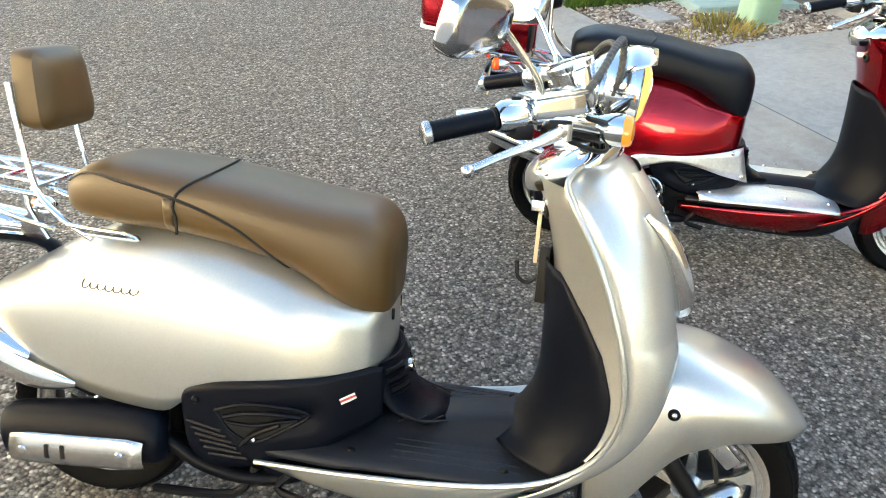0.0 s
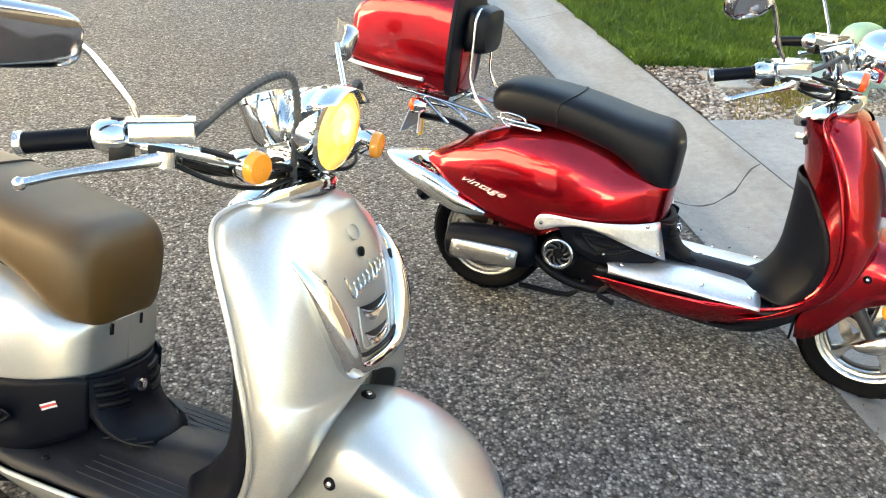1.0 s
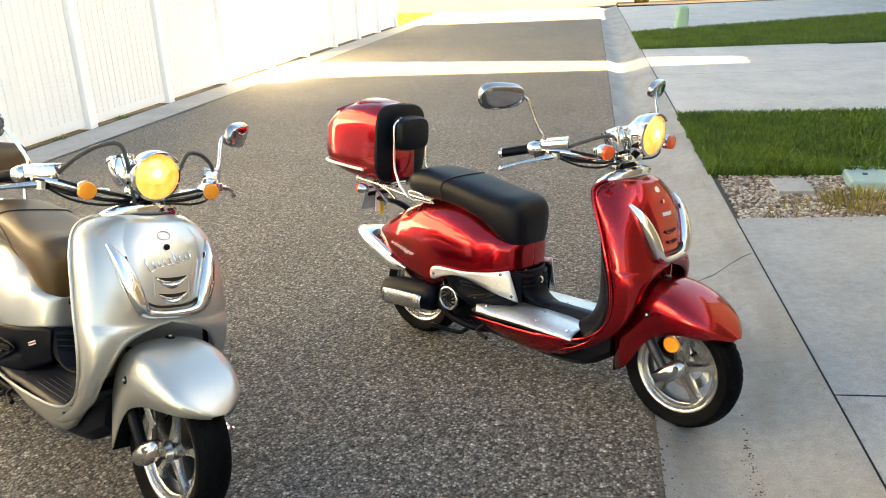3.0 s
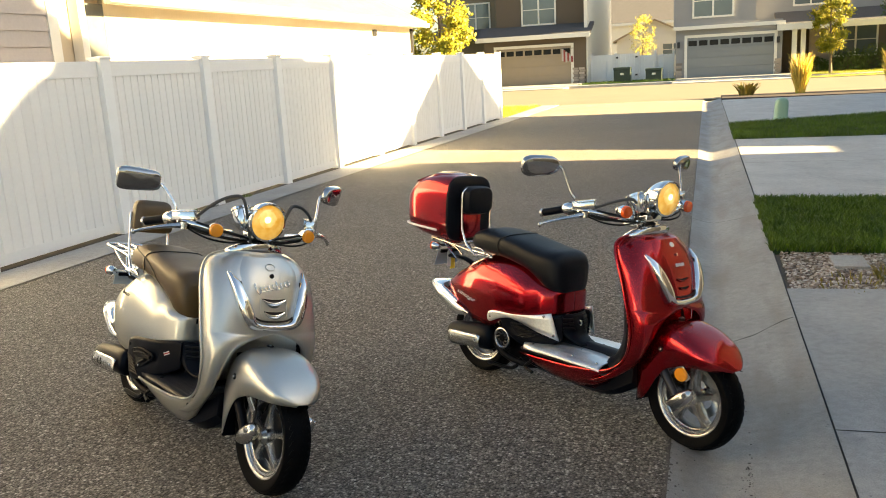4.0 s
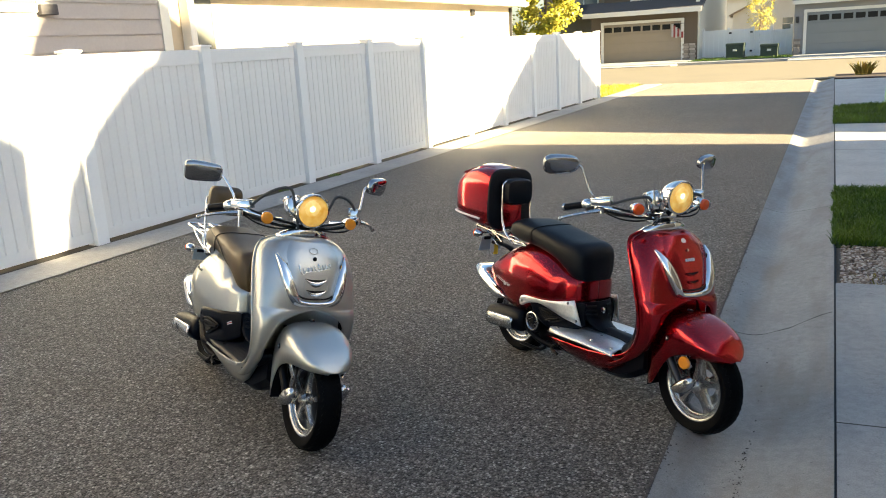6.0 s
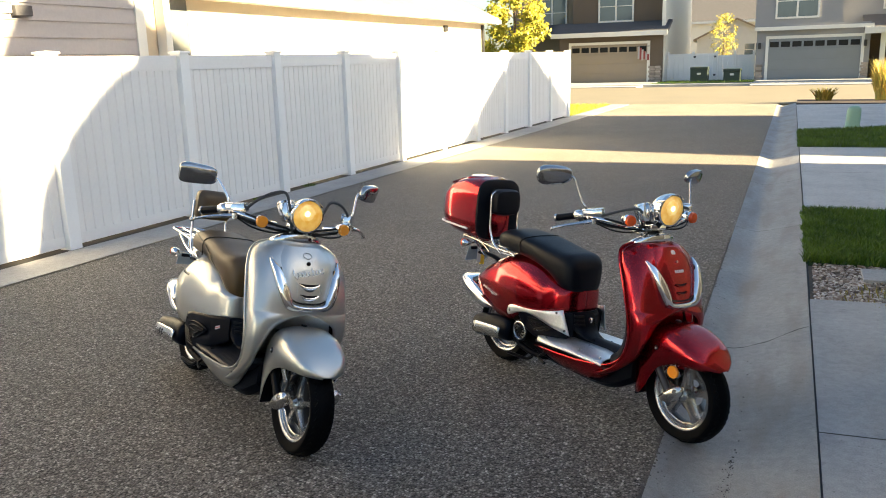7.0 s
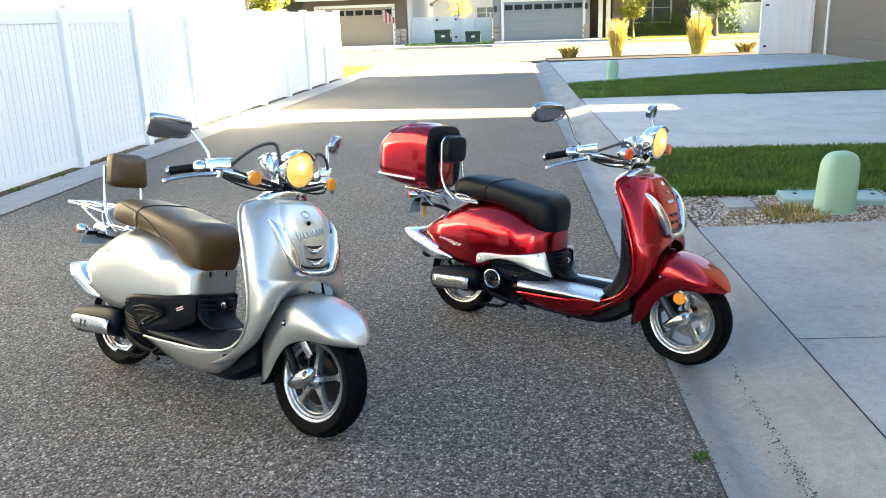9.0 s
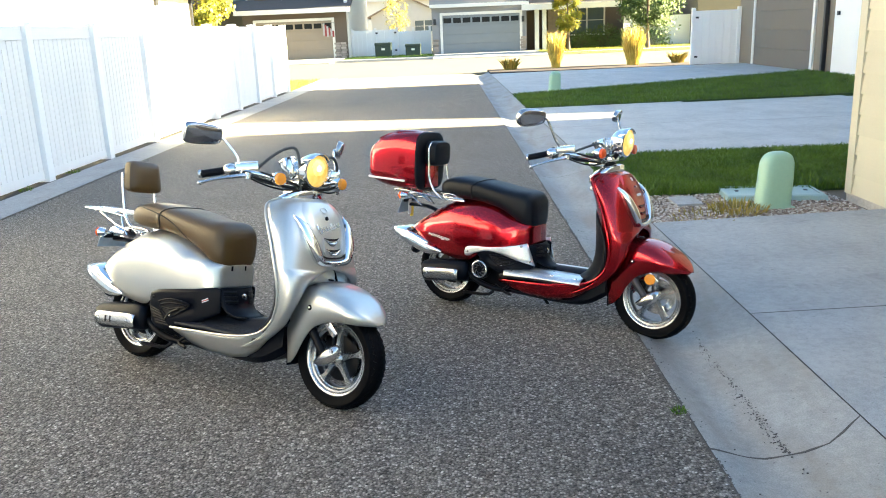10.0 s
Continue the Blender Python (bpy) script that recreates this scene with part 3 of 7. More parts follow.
# ---- buildings ----
def lap_wall(parent, name, axis, at, a0, a1, z0, z1, material, face, h=0.15, top=None):
    """Lap siding: tilted boards, each an object on one shared mesh."""
    bm = bmesh.new()
    d = 0.026 * face
    if axis == "x":
        poly_prism(bm, [(0, 0), (d, 0), (d * 0.25, h + 0.012), (0, h + 0.012)], "y", a0, a1)
    else:
        poly_prism(bm, [(0, 0), (d, 0), (d * 0.25, h + 0.012), (0, h + 0.012)], "x", a0, a1)
    me = finish("siding_board", bm, material)
    z = z0
    while z < z1 - 0.02:
        o = new("siding_board", me)
        o.parent = parent
        o.location = (at, 0, z) if axis == "x" else (0, at, z)
        z += h


def window(parent, axis, at, c, z, w, h, face, bars=1):
    """A window set in a wall: pane, white frame, sill. at: the wall's face, c: its middle along the wall."""
    def bx(a0, a1, d0, d1, z0, z1):
        d0, d1 = sorted((at + d0 * face, at + d1 * face))
        return boxm(d0, d1, a0, a1, z0, z1) if axis == "x" else boxm(a0, a1, d0, d1, z0, z1)
    win = part("window", bx(c - w / 2, c + w / 2, -0.05, 0.012, z, z + h), M_WINDOW, parent, "dark window glass")
    f = 0.09
    for i, (a0, a1, z0, z1) in enumerate(((c - w / 2 - f, c - w / 2, z - f, z + h + f), (c + w / 2, c + w / 2 + f, z - f, z + h + f), (c - w / 2, c + w / 2, z + h, z + h + f), (c - w / 2, c + w / 2, z - f, z))):
        part("sill" if i == 3 else "frame", bx(a0, a1, -0.03, 0.05, z0, z1), M_TRIM, win)
    for i in range(bars):
        x = c - w / 2 + w * (i + 1) / (bars + 1)
        part("mullion", bx(x - 0.045, x + 0.045, -0.03, 0.04, z, z + h), M_TRIM, win)
    part("rail", bx(c - w / 2, c + w / 2, -0.03, 0.03, z + h * 0.5 - 0.02, z + h * 0.5 + 0.02), M_TRIM, win)


def garage_door(parent, axis, at, c, w, h, face, material, lights=8, z=0.02):
    def bx(a0, a1, d0, d1, z0, z1, b=0.0):
        d0, d1 = sorted((at + d0 * face, at + d1 * face))
        return boxm(d0, d1, a0, a1, z0, z1, bevel=b) if axis == "x" else boxm(a0, a1, d0, d1, z0, z1, bevel=b)
    door = part("garage_door", bx(c - w / 2, c + w / 2, 0.002, 0.014, z, z + h), material, parent, "sectional garage door")
    n = 4
    for i in range(n):
        part("panel", bx(c - w / 2 + 0.01, c + w / 2 - 0.01, 0.010, 0.030, z + h * i / n + 0.008, z + h * (i + 1) / n - 0.008, 0.006), material, door)
    for i in range(lights):
        x = c - w / 2 + w * (i + 0.5) / lights
        part("pane", bx(x - w / lights * 0.40, x + w / lights * 0.40, 0.024, 0.037, z + h * 0.80, z + h * 0.93), M_PANE, door, "dark glass pane")
    for a0, a1, z0, z1 in ((c - w / 2 - 0.14, c - w / 2, z, z + h + 0.14), (c + w / 2, c + w / 2 + 0.14, z, z + h + 0.14), (c - w / 2, c + w / 2, z + h, z + h + 0.14)):
        part("door_trim", bx(a0, a1, -0.03, 0.06, z0, z1), M_TRIM, door)


def gable(parent, axis, a0, a1, b0, b1, eave, ridge, material, over=0.4, thick=0.16, label=""):
    """A gable roof: ridge along the axis from a0 to a1; eaves at b0 and b1."""
    bm = bmesh.new()
    c = (b0 + b1) / 2
    s = (ridge - eave) / (c - b0)
    e = eave - over * s
    pts = [(b0 - over, e), (c, ridge), (b1 + over, e), (b1 + over, e + thick), (c, ridge + thick * 1.1), (b0 - over, e + thick)]
    poly_prism(bm, pts, axis, a0 - over, a1 + over)
    part("roof", bm, material, parent, label)
    for b in (b0 - over, b1 + over):
        lo, hi = min(b - 0.03, b + 0.03), max(b - 0.03, b + 0.03)
        part("fascia", boxm(a0 - over, a1 + over, lo, hi, e - 0.06, e + thick - 0.01) if axis == "x" else boxm(lo, hi, a0 - over, a1 + over, e - 0.06, e + thick - 0.01), M_TRIM, parent)


def house_wall(parent, x0, x1, y0, y1, z0, z1, material, ridge=None, axis="x", label=""):
    bm = bmesh.new()
    if ridge is None:
        box(bm, x0, x1, y0, y1, z0, z1)
    elif axis == "x":
        poly_prism(bm, [(y0, z0), (y1, z0), (y1, z1), ((y0 + y1) / 2, ridge), (y0, z1)], "x", x0, x1)
    else:
        poly_prism(bm, [(x0, z0), (x1, z0), (x1, z1), ((x0 + x1) / 2, ridge), (x0, z1)], "y", y0, y1)
    return part("wall", bm, material, parent, label)


# beige garage beside the apron
hr = thing("house", "beige lap-sided garage house beside the driveway", "house")
house_wall(hr, 5.55, 13.5, -9.0, 5.0, 0.0, 2.75, M_SIDING, 4.0, "y")
part("foundation", boxm(5.53, 5.60, 4.2, 5.02, -0.05, 0.12), M_CONC, hr)
lap_wall(hr, "x", "x", 5.549, 3.2, 4.92, 0.105, 2.7, M_SIDING, -1, 0.17)
lap_wall(hr, "y", "y", 5.001, 5.66, 9.0, 0.19, 2.7, M_SIDING, 1, 0.165)
part("corner_board", boxm(5.516, 5.63, 4.92, 5.032, 0.10, 2.75), M_SIDING, hr)
garage_door(hr, "x", 5.55, 0.4, 4.9, 2.15, -1, M_TAUPE, 0, 0.09)
gable(hr, "y", -9.0, 5.0, 5.58, 13.5, 2.75, 4.0, M_SHINGLE, 0.3)

# taller unseen houses that shade the alley; outlines worked out from their shadows
hb = thing("house", "two-storey beige house behind the garages", "house")
house_wall(hb, 13.6, 23.0, 4.17, 11.48, 0.0, 6.2, M_SIDING)
part("roof", poly_prism(bmesh.new(), [(4.02, 5.55), (4.20, 6.20), (4.40, 6.52), (4.70, 6.80), (5.02, 7.08), (5.26, 7.25), (5.60, 7.41), (11.62, 7.38), (11.50, 5.55)], "x", 13.4, 23.4), M_SHINGLED, hb)
# added gable, out of view, shades the walls above the fence
part("upper_gable", poly_prism(bmesh.new(), [(5.55, 7.38), (5.75, 8.3), (6.9, 10.1), (7.8, 9.0), (10.8, 7.34)], "x", 13.4, 23.4), M_SHINGLED, hb)
# added blocks, out of view, bound the sun strip on road and driveway
part("side_wing", boxm(13.4, 20.0, 11.52, 12.0, 0.0, 5.2), M_SIDING, hb)
part("link_wing", boxm(13.45, 19.0, 12.01, 14.0, 0.0, 2.98), M_SIDING, hb)
hd = thing("house", "two-storey beige house beside the garage", "house")
house_wall(hd, 13.7, 23.0, -7.5, 3.1, 0.0, 5.75, M_SIDING)
part("roof", poly_prism(bmesh.new(), [(3.11, 5.40), (3.42, 5.78), (3.57, 6.00), (3.88, 6.45), (3.91, 6.64), (3.79, 6.76), (3.64, 6.83), (-2.1, 8.9), (-7.6, 6.25), (-7.6, 5.65)], "x", 13.4, 23.4), M_SHINGLED, hd)
hu = thing("house", "two-storey taupe house behind the garages", "house", at=(13.4, 14.25, 0.0), rz=-9.6)
part("wall", poly_prism(bmesh.new(), [(0.0, 0.0), (0.0, 5.45), (3.1, 7.40), (3.75, 7.80), (4.7, 7.52), (7.95, 6.25), (8.45, 5.85), (8.45, 0.0)], "x", 0.05, 9.0), M_TANWALL, hu)
part("roof", poly_prism(bmesh.new(), [(-0.10, 5.45), (0.0, 5.60), (3.05, 7.46), (3.75, 7.92), (4.7, 7.64), (7.95, 6.37), (8.6, 5.95), (8.55, 5.83), (7.95, 6.22), (4.7, 7.5), (3.75, 7.78), (3.1, 7.38), (0.05, 5.42)], "x", 0.0, 9.3), M_SHINGLED, hu)

hc = thing("house", "taupe garage house at the end of the lawn strip", "house")
house_wall(hc, 12.1, 22.0, 14.4, 26.9, 0.0, 2.9, M_TANWALL)
garage_door(hc, "x", 12.1, 23.2, 4.3, 2.25, -1, M_TAUPE, 0, 0.06)
part("lower_roof", poly_prism(bmesh.new(), [(11.7, 2.82), (14.0, 3.25), (14.0, 3.37), (11.7, 2.95)], "y", 14.2, 27.1), M_SHINGLED, hc)
part("downpipe", boxm(11.98, 12.09, 20.15, 20.27, 0.05, 2.8, 0.02), M_BLACKMETAL, hc, "dark downpipe")
part("side_door", boxm(11.98, 12.1, 17.6, 19.6, 0.05, 2.6), M_VINYL, hc, "white door panel")
part("lock", boxm(11.94, 11.985, 19.3, 19.4, 1.55, 1.65), M_BLACKMETAL, hc)

gate = thing("side_gate", "white vinyl gate beside the taupe garage", "gate")
for i in range(6):
    part("board", boxm(10.55 + i * 0.24, 10.55 + i * 0.24 + 0.235, 26.75, 26.78, 0.08, 1.85, 0.004), M_VINYL, gate)
for x in (10.48, 12.03):
    part("post", boxm(x - 0.06, x + 0.06, 26.7, 26.82, 0.05, 1.95, 0.006), M_VINYL, gate)
for z in (0.3, 1.6):
    part("hinge", boxm(10.52, 10.66, 26.73, 26.75, z, z + 0.06), M_BLACKMETAL, gate, "black hinge")

# long white house behind the fence
hl = thing("house", "long cream single-storey house behind the white fence", "house")
house_wall(hl, -16.0, -5.0, 8.77, 21.7, 0.0, 2.88, M_STUCCO, 5.6, "y")
gable(hl, "y", 8.77, 21.7, -16.0, -5.0, 2.88, 5.6, M_SHINGLE, 0.30, 0.14)
part("gutter", boxm(-4.66, -4.54, 8.4, 21.9, 2.68, 2.80, 0.02), M_TRIM, hl)
part("downpipe", boxm(-5.0, -4.92, 21.4, 21.5, 0.1, 2.66, 0.02), M_BLACKMETAL, hl)
part("vent", boxm(-5.0, -4.94, 18.62, 18.82, 2.42, 2.58), M_BLACKMETAL, hl, "dark wall vent")
part("light_box", boxm(-5.0, -4.93, 18.2, 18.4, 2.42, 2.50), M_TRIM, hl)
part("column", boxm(-5.05, -4.88, 8.13, 8.26, 0, 3.1, 0.01), M_TRIM, hl, "white porch column")
part("porch_pane", boxm(-5.04, -5.0, 8.27, 8.76, 0, 2.7), M_PORCHGLASS, hl, "greenish porch glass")
part("porch_wall", boxm(-9, -5.06, 7.78, 8.74, 0, 3.3), M_PORCH, hl)
part("porch_roof", boxm(-9, -4.8, 7.80, 8.72, 3.12, 3.3), M_TRIM, hl)

h2 = thing("house", "grey lap-sided house behind the white fence", "house")
house_wall(h2, -16.0, -4.95, -7.0, 7.74, 0.0, 5.2, M_LAPGREY)
lap_wall(h2, "x", "x", -4.95, 0.0, 7.60, 1.5, 5.1, M_LAPGREY, 1, 0.2)
part("corner_board", boxm(-4.96, -4.91, 7.60, 7.77, 0, 5.2), M_TRIM, h2)
window(h2, "x", -4.95, 4.88, 2.46, 1.5, 1.5, 1)
part("meter_box", boxm(-4.95, -4.84, 5.62, 5.86, 2.34, 2.46, 0.01), M_SHINGLED, h2, "small grey box under the window's corner")
gable(h2, "y", -7.0, 7.6, -16.0, -4.95, 5.2, 8.4, M_SHINGLE, 0.4)


M_TANDOOR = mat("tan_garage_door", (0.27, 0.22, 0.165), 0.6, vary=0.06, grain=30)
# the two houses across the street
g1 = far_off(thing("house", "brown two-storey house with a taupe garage door", "house"))
house_wall(g1, -9.1, -3.5, 43.6, 55, 0, 2.75, M_BROWN)
house_wall(g1, -8.6, -3.6, 44.6, 55, 2.7, 6.2, M_BROWN)
house_wall(g1, -12.6, -8.6, 46.5, 55, 0, 6.2, M_TANWALL)
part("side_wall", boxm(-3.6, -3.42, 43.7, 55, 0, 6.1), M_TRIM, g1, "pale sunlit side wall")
garage_door(g1, "y", 43.6, -6.35, 4.1, 2.0, -1, M_TANDOOR, 8)
part("skirt_roof", poly_prism(bmesh.new(), [(43.0, 2.5), (44.7, 3.1), (44.7, 3.25), (43.0, 2.66)], "x", -9.4, -3.2), M_SHINGLED, g1)
part("fascia", boxm(-9.4, -3.2, 42.94, 43.0, 2.42, 2.66), M_TRIM, g1)
part("porch_roof", poly_prism(bmesh.new(), [(45.2, 2.6), (46.6, 3.2), (46.6, 3.35), (45.2, 2.75)], "x", -12.9, -9.1), M_SHINGLED, g1)
window(g1, "y", 44.6, -6.2, 3.3, 1.75, 1.5, -1)
window(g1, "y", 46.5, -10.3, 3.2, 1.6, 1.5, -1)
gable(g1, "x", -8.9, -3.3, 44.6, 55, 6.2, 8.2, M_SHINGLED, 0.4)
gable(g1, "y", 46.5, 55, -12.6, -8.6, 6.2, 7.6, M_SHINGLED, 0.4)
for i in range(7):
    for j in range(2):
        part("stone", boxm(-4.22 + 0.33 * j + 0.05 * (i % 2), -3.92 + 0.33 * j + 0.05 * (i % 2), 43.52, 43.6, 0.02 + i * 0.12, 0.13 + i * 0.12, 0.012), M_STONE, g1)
flag = far_off(thing("flag", "small striped flag hung beside the garage", "flag", at=(-4.45, 43.4, 1.55)))
M_FLAG1, M_FLAG2 = mat("flag_red", (0.25, 0.05, 0.05), 0.8), mat("flag_white", (0.40, 0.38, 0.37), 0.8)
for i in range(6):
    part("stripe", boxm(-0.32 + i * 0.1, -0.22 + i * 0.1, -0.012, 0.0, -0.32 - 0.04 * (i % 3), 0.32 - 0.08 * i), M_FLAG1 if i % 2 else M_FLAG2, flag)
part("pole", boxm(-0.34, 0.3, -0.02, 0.0, 0.32, 0.345), M_BLACKMETAL, flag)

g2 = far_off(thing("house", "grey two-storey house with a grey garage door and porch", "house"))
house_wall(g2, 1.1, 6.2, 43.6, 55, 0, 2.7, M_GREYSIDE)
house_wall(g2, 1.0, 4.9, 43.3, 55, 2.55, 6.4, M_GREYSIDE)
house_wall(g2, 4.9, 12.0, 45.3, 55, 2.7, 6.2, M_GREYSIDE)
house_wall(g2, 6.2, 12.0, 46.4, 55, 0, 2.7, M_BROWN)
garage_door(g2, "y", 43.6, 3.75, 4.15, 2.0, -1, M_GREYDOOR, 8)
part("jetty_trim", boxm(1.0, 6.3, 43.22, 43.3, 2.42, 2.6), M_TRIM, g2)
window(g2, "y", 43.3, 2.9, 3.05, 1.8, 1.5, -1)
window(g2, "y", 45.3, 7.6, 3.4, 1.5, 1.2, -1)
window(g2, "y", 46.4, 9.9, 0.75, 1.9, 1.5, -1)
gable(g2, "x", 0.8, 5.1, 43.3, 55, 6.4, 8.4, M_SHINGLED, 0.4)
gable(g2, "x", 5.1, 12.0, 45.3, 55, 6.2, 8.2, M_SHINGLED, 0.4)
part("porch_roof", poly_prism(bmesh.new(), [(43.2, 2.25), (46.4, 3.25), (46.4, 3.4), (43.2, 2.42)], "x", 5.9, 12.4), M_SHINGLED, g2)
part("porch_fascia", boxm(5.9, 12.4, 43.14, 43.2, 2.12, 2.42), M_TRIM, g2)
for x in (6.75, 7.15, 12.0):
    part("porch_column", boxm(x - 0.11, x + 0.11, 43.5, 43.72, 0, 2.25, 0.01), M_TRIM, g2)
part("front_door", boxm(7.7, 8.7, 46.3, 46.4, 0.1, 2.2), M_STONE, g2, "brown front door")
for x in (1.25, 6.0):
    part("lantern", boxm(x - 0.07, x + 0.07, 43.42, 43.56, 1.55, 1.85, 0.02), M_BLACKMETAL, g2)
    for i in range(6):
        part("stone", boxm(x - 0.16 + 0.04 * (i % 2), x + 0.14 + 0.04 * (i % 2), 43.5, 43.6, 0.02 + i * 0.13, 0.14 + i * 0.13, 0.012), M_STONE, g2)

gf = far_off(thing("gate_fence", "white vinyl fence with a double gate between the houses", "fence"))
for i in range(17):
    part("board", boxm(-3.35 + i * 0.252, -3.35 + i * 0.252 + 0.247, 45.0, 45.03, 0.0, 1.42 - 0.12 * (i > 9), 0.003), M_VINYL, gf)
for x in (-3.38, -2.1, -0.9, 0.0, 0.94):
    part("post", boxm(x - 0.06, x + 0.06, 44.92, 45.04, 0, 1.52, 0.005), M_VINYL, gf)
for x in (-2.02, -0.98):
    for z in (0.25, 1.2):
        part("hinge", boxm(x - 0.06, x + 0.06, 44.88, 44.92, z, z + 0.09), M_BLACKMETAL, gf, "black hinge")
for x, w, h in ((-1.55, 0.85, 0.72), (0.05, 0.8, 0.6)):
    ub = thing("utility_cabinet", "dark green utility cabinet on the lawn", "utility cabinet", at=(x, 43.2, 0.0), group="utility cabinets")
    far_off(ub)
    part("body", boxm(-w / 2, w / 2, -0.4, 0.4, 0.0, h, 0.03), M_UTILG, ub)
    part("lid", boxm(-w / 2 - 0.02, w / 2 + 0.02, -0.43, 0.42, h - 0.12, h + 0.03, 0.03), M_UTILG, ub)
    part("plate", boxm(-0.09, 0.09, -0.425, -0.40, h * 0.5, h * 0.5 + 0.1), M_TRIM, ub, "pale warning plate")

hx = far_off(thing("house", "cream gabled house behind the gate", "house"))
house_wall(hx, -3.8, 1.6, 62, 70, 0, 2.4, M_TRIM, 3.7, "y")
gable(hx, "y", 62, 70, -3.8, 1.6, 2.4, 3.7, M_SHINGLE, 0.25, 0.12)
window(hx, "y", 62, 0.2, 1.2, 1.4, 0.8, -1)
hy = far_off(thing("house", "brown-roofed house in the distance", "house"))
house_wall(hy, -9, 4, 78, 90, 0, 4.2, M_STUCCO)
gable(hy, "x", -9, 4, 78, 90, 4.2, 7.0, M_SHINGLED, 0.3)
# house on the far side of the porch lawn
hz = far_off(thing("house", "tan house with a pale fence in the distance", "house"))
house_wall(hz, 15.5, 28, 44, 55, 0, 5.6, M_TANWALL)
gable(hz, "x", 15.5, 28, 44, 55, 5.6, 8.0, M_SHINGLED, 0.4)
part("side_fence", boxm(12.1, 15.4, 45.0, 45.06, 0, 1.6), M_VINYL, hz)


# ---- trees ----
def tree(name, label, x, y, h, crown_w, crown_z, leaves, material, seed, col=1.0):
    root = thing(name, label, "tree", at=(x, y, 0))
    r = random.Random(seed)
    bm = bmesh.new()
    rows = []
    n = 8
    for i in range(9):
        f = i / 8
        rad = 0.075 * col * (1 - 0.75 * f) * h / 4 * (1.4 if i == 0 else 1)
        cx, cy = 0.05 * math.sin(f * 4 + seed), 0.04 * math.cos(f * 5)
        rows.append([(cx + rad * math.cos(6.283 * k / n), cy + rad * math.sin(6.283 * k / n), f * h * 0.92) for k in range(n)])
    sheet(bm, rows, True)
    for _ in range(12):
        a, z0 = r.random() * 6.283, crown_z + r.random() * (h - crown_z) * 0.6
        ln = crown_w * r.uniform(0.4, 0.8)
        rr = []
        for i in range(5):
            f = i / 4
            rad = 0.022 * h / 4 * (1 - 0.8 * f)
            c = (math.cos(a) * ln * f, math.sin(a) * ln * f, z0 + ln * f * 0.9)
            rr.append([(c[0] + rad * math.cos(1.57 * k), c[1] + rad * math.sin(1.57 * k), c[2]) for k in range(4)])
        sheet(bm, rr, True)
    part("trunk", bm, M_BARK, root, smooth=True)
    vs, fs = [], []
    clumps = []
    for _ in range(60):
        f = r.random()
        z = crown_z + (h - crown_z) * f
        w = crown_w * (math.sin(math.pi * (0.12 + 0.86 * f)) ** 0.8)
        a, q = r.random() * 6.283, math.sqrt(r.random())
        clumps.append((w * q * math.cos(a), w * q * math.sin(a), z, crown_w * r.uniform(0.16, 0.32)))
    for _ in range(leaves):
        c = r.choice(clumps)
        p = [c[i] + r.gauss(0, 0.55) * c[3] for i in range(3)]
        s = r.uniform(0.035, 0.075) * h / 4
        u = Vector((r.gauss(0, 1), r.gauss(0, 1), r.gauss(0, 1))).normalized()
        v = u.orthogonal().normalized() * s * 0.6
        u = u * s
        k = len(vs)
        p = Vector(p)
        vs += [p - u, p + v, p + u, p - v]
        fs.append((k, k + 1, k + 2, k + 3))
    me = bpy.data.meshes.new("crown")
    me.from_pydata([tuple(v) for v in vs], [], fs)
    me.materials.append(material)
    ob = new("crown", me)
    ob.parent = root
    return far_off(root)


tree("tree", "golden-green street tree lit by low sun", -10.3, 39.5, 6.6, 1.55, 0.4, 20000, M_LEAF, 1)
tree("tree", "young golden tree on the porch lawn", 8.15, 41.6, 4.3, 0.74, 1.1, 8000, M_LEAF, 2, 0.8)
tree("tree", "dark green tree on the porch lawn", 11.9, 40.0, 4.9, 1.7, 1.3, 20000, M_LEAFG, 3)
tree("tree", "thin pale tree behind the gate", -1.6, 58, 3.9, 0.9, 1.2, 1500, M_LEAF, 4, 0.7)
for i, (x, y, s) in enumerate(((7.9, 44.6, 0.7), (9.3, 44.3, 1.05), (10.6, 44.5, 1.2), (11.9, 44.2, 1.1), (13.2, 44.4, 1.1))):
    r = random.Random(i)
    vs, fs = [], []
    for _ in range(1500):
        d = Vector((r.gauss(0, 1), r.gauss(0, 1), abs(r.gauss(0, 1)))).normalized() * s * r.uniform(0.55, 1.0)
        p = Vector((d.x, d.y * 0.8, d.z * 1.1))
        u = Vector((r.gauss(0, 1), r.gauss(0, 1), r.gauss(0, 1))).normalized() * 0.05
        v = u.orthogonal().normalized() * 0.03
        k = len(vs)
        vs += [p - u, p + v, p + u, p - v]
        fs.append((k, k + 1, k + 2, k + 3))
    me = bpy.data.meshes.new("bush")
    me.from_pydata([tuple(v) for v in vs], [], fs)
    me.materials.append(M_LEAFG)
    ob = new("bush", me)
    ob.location = (x, y, 0.02)
    far_off(ob)
    tagged(ob, "dense dark green bush before the porch", "bush", "porch bushes")


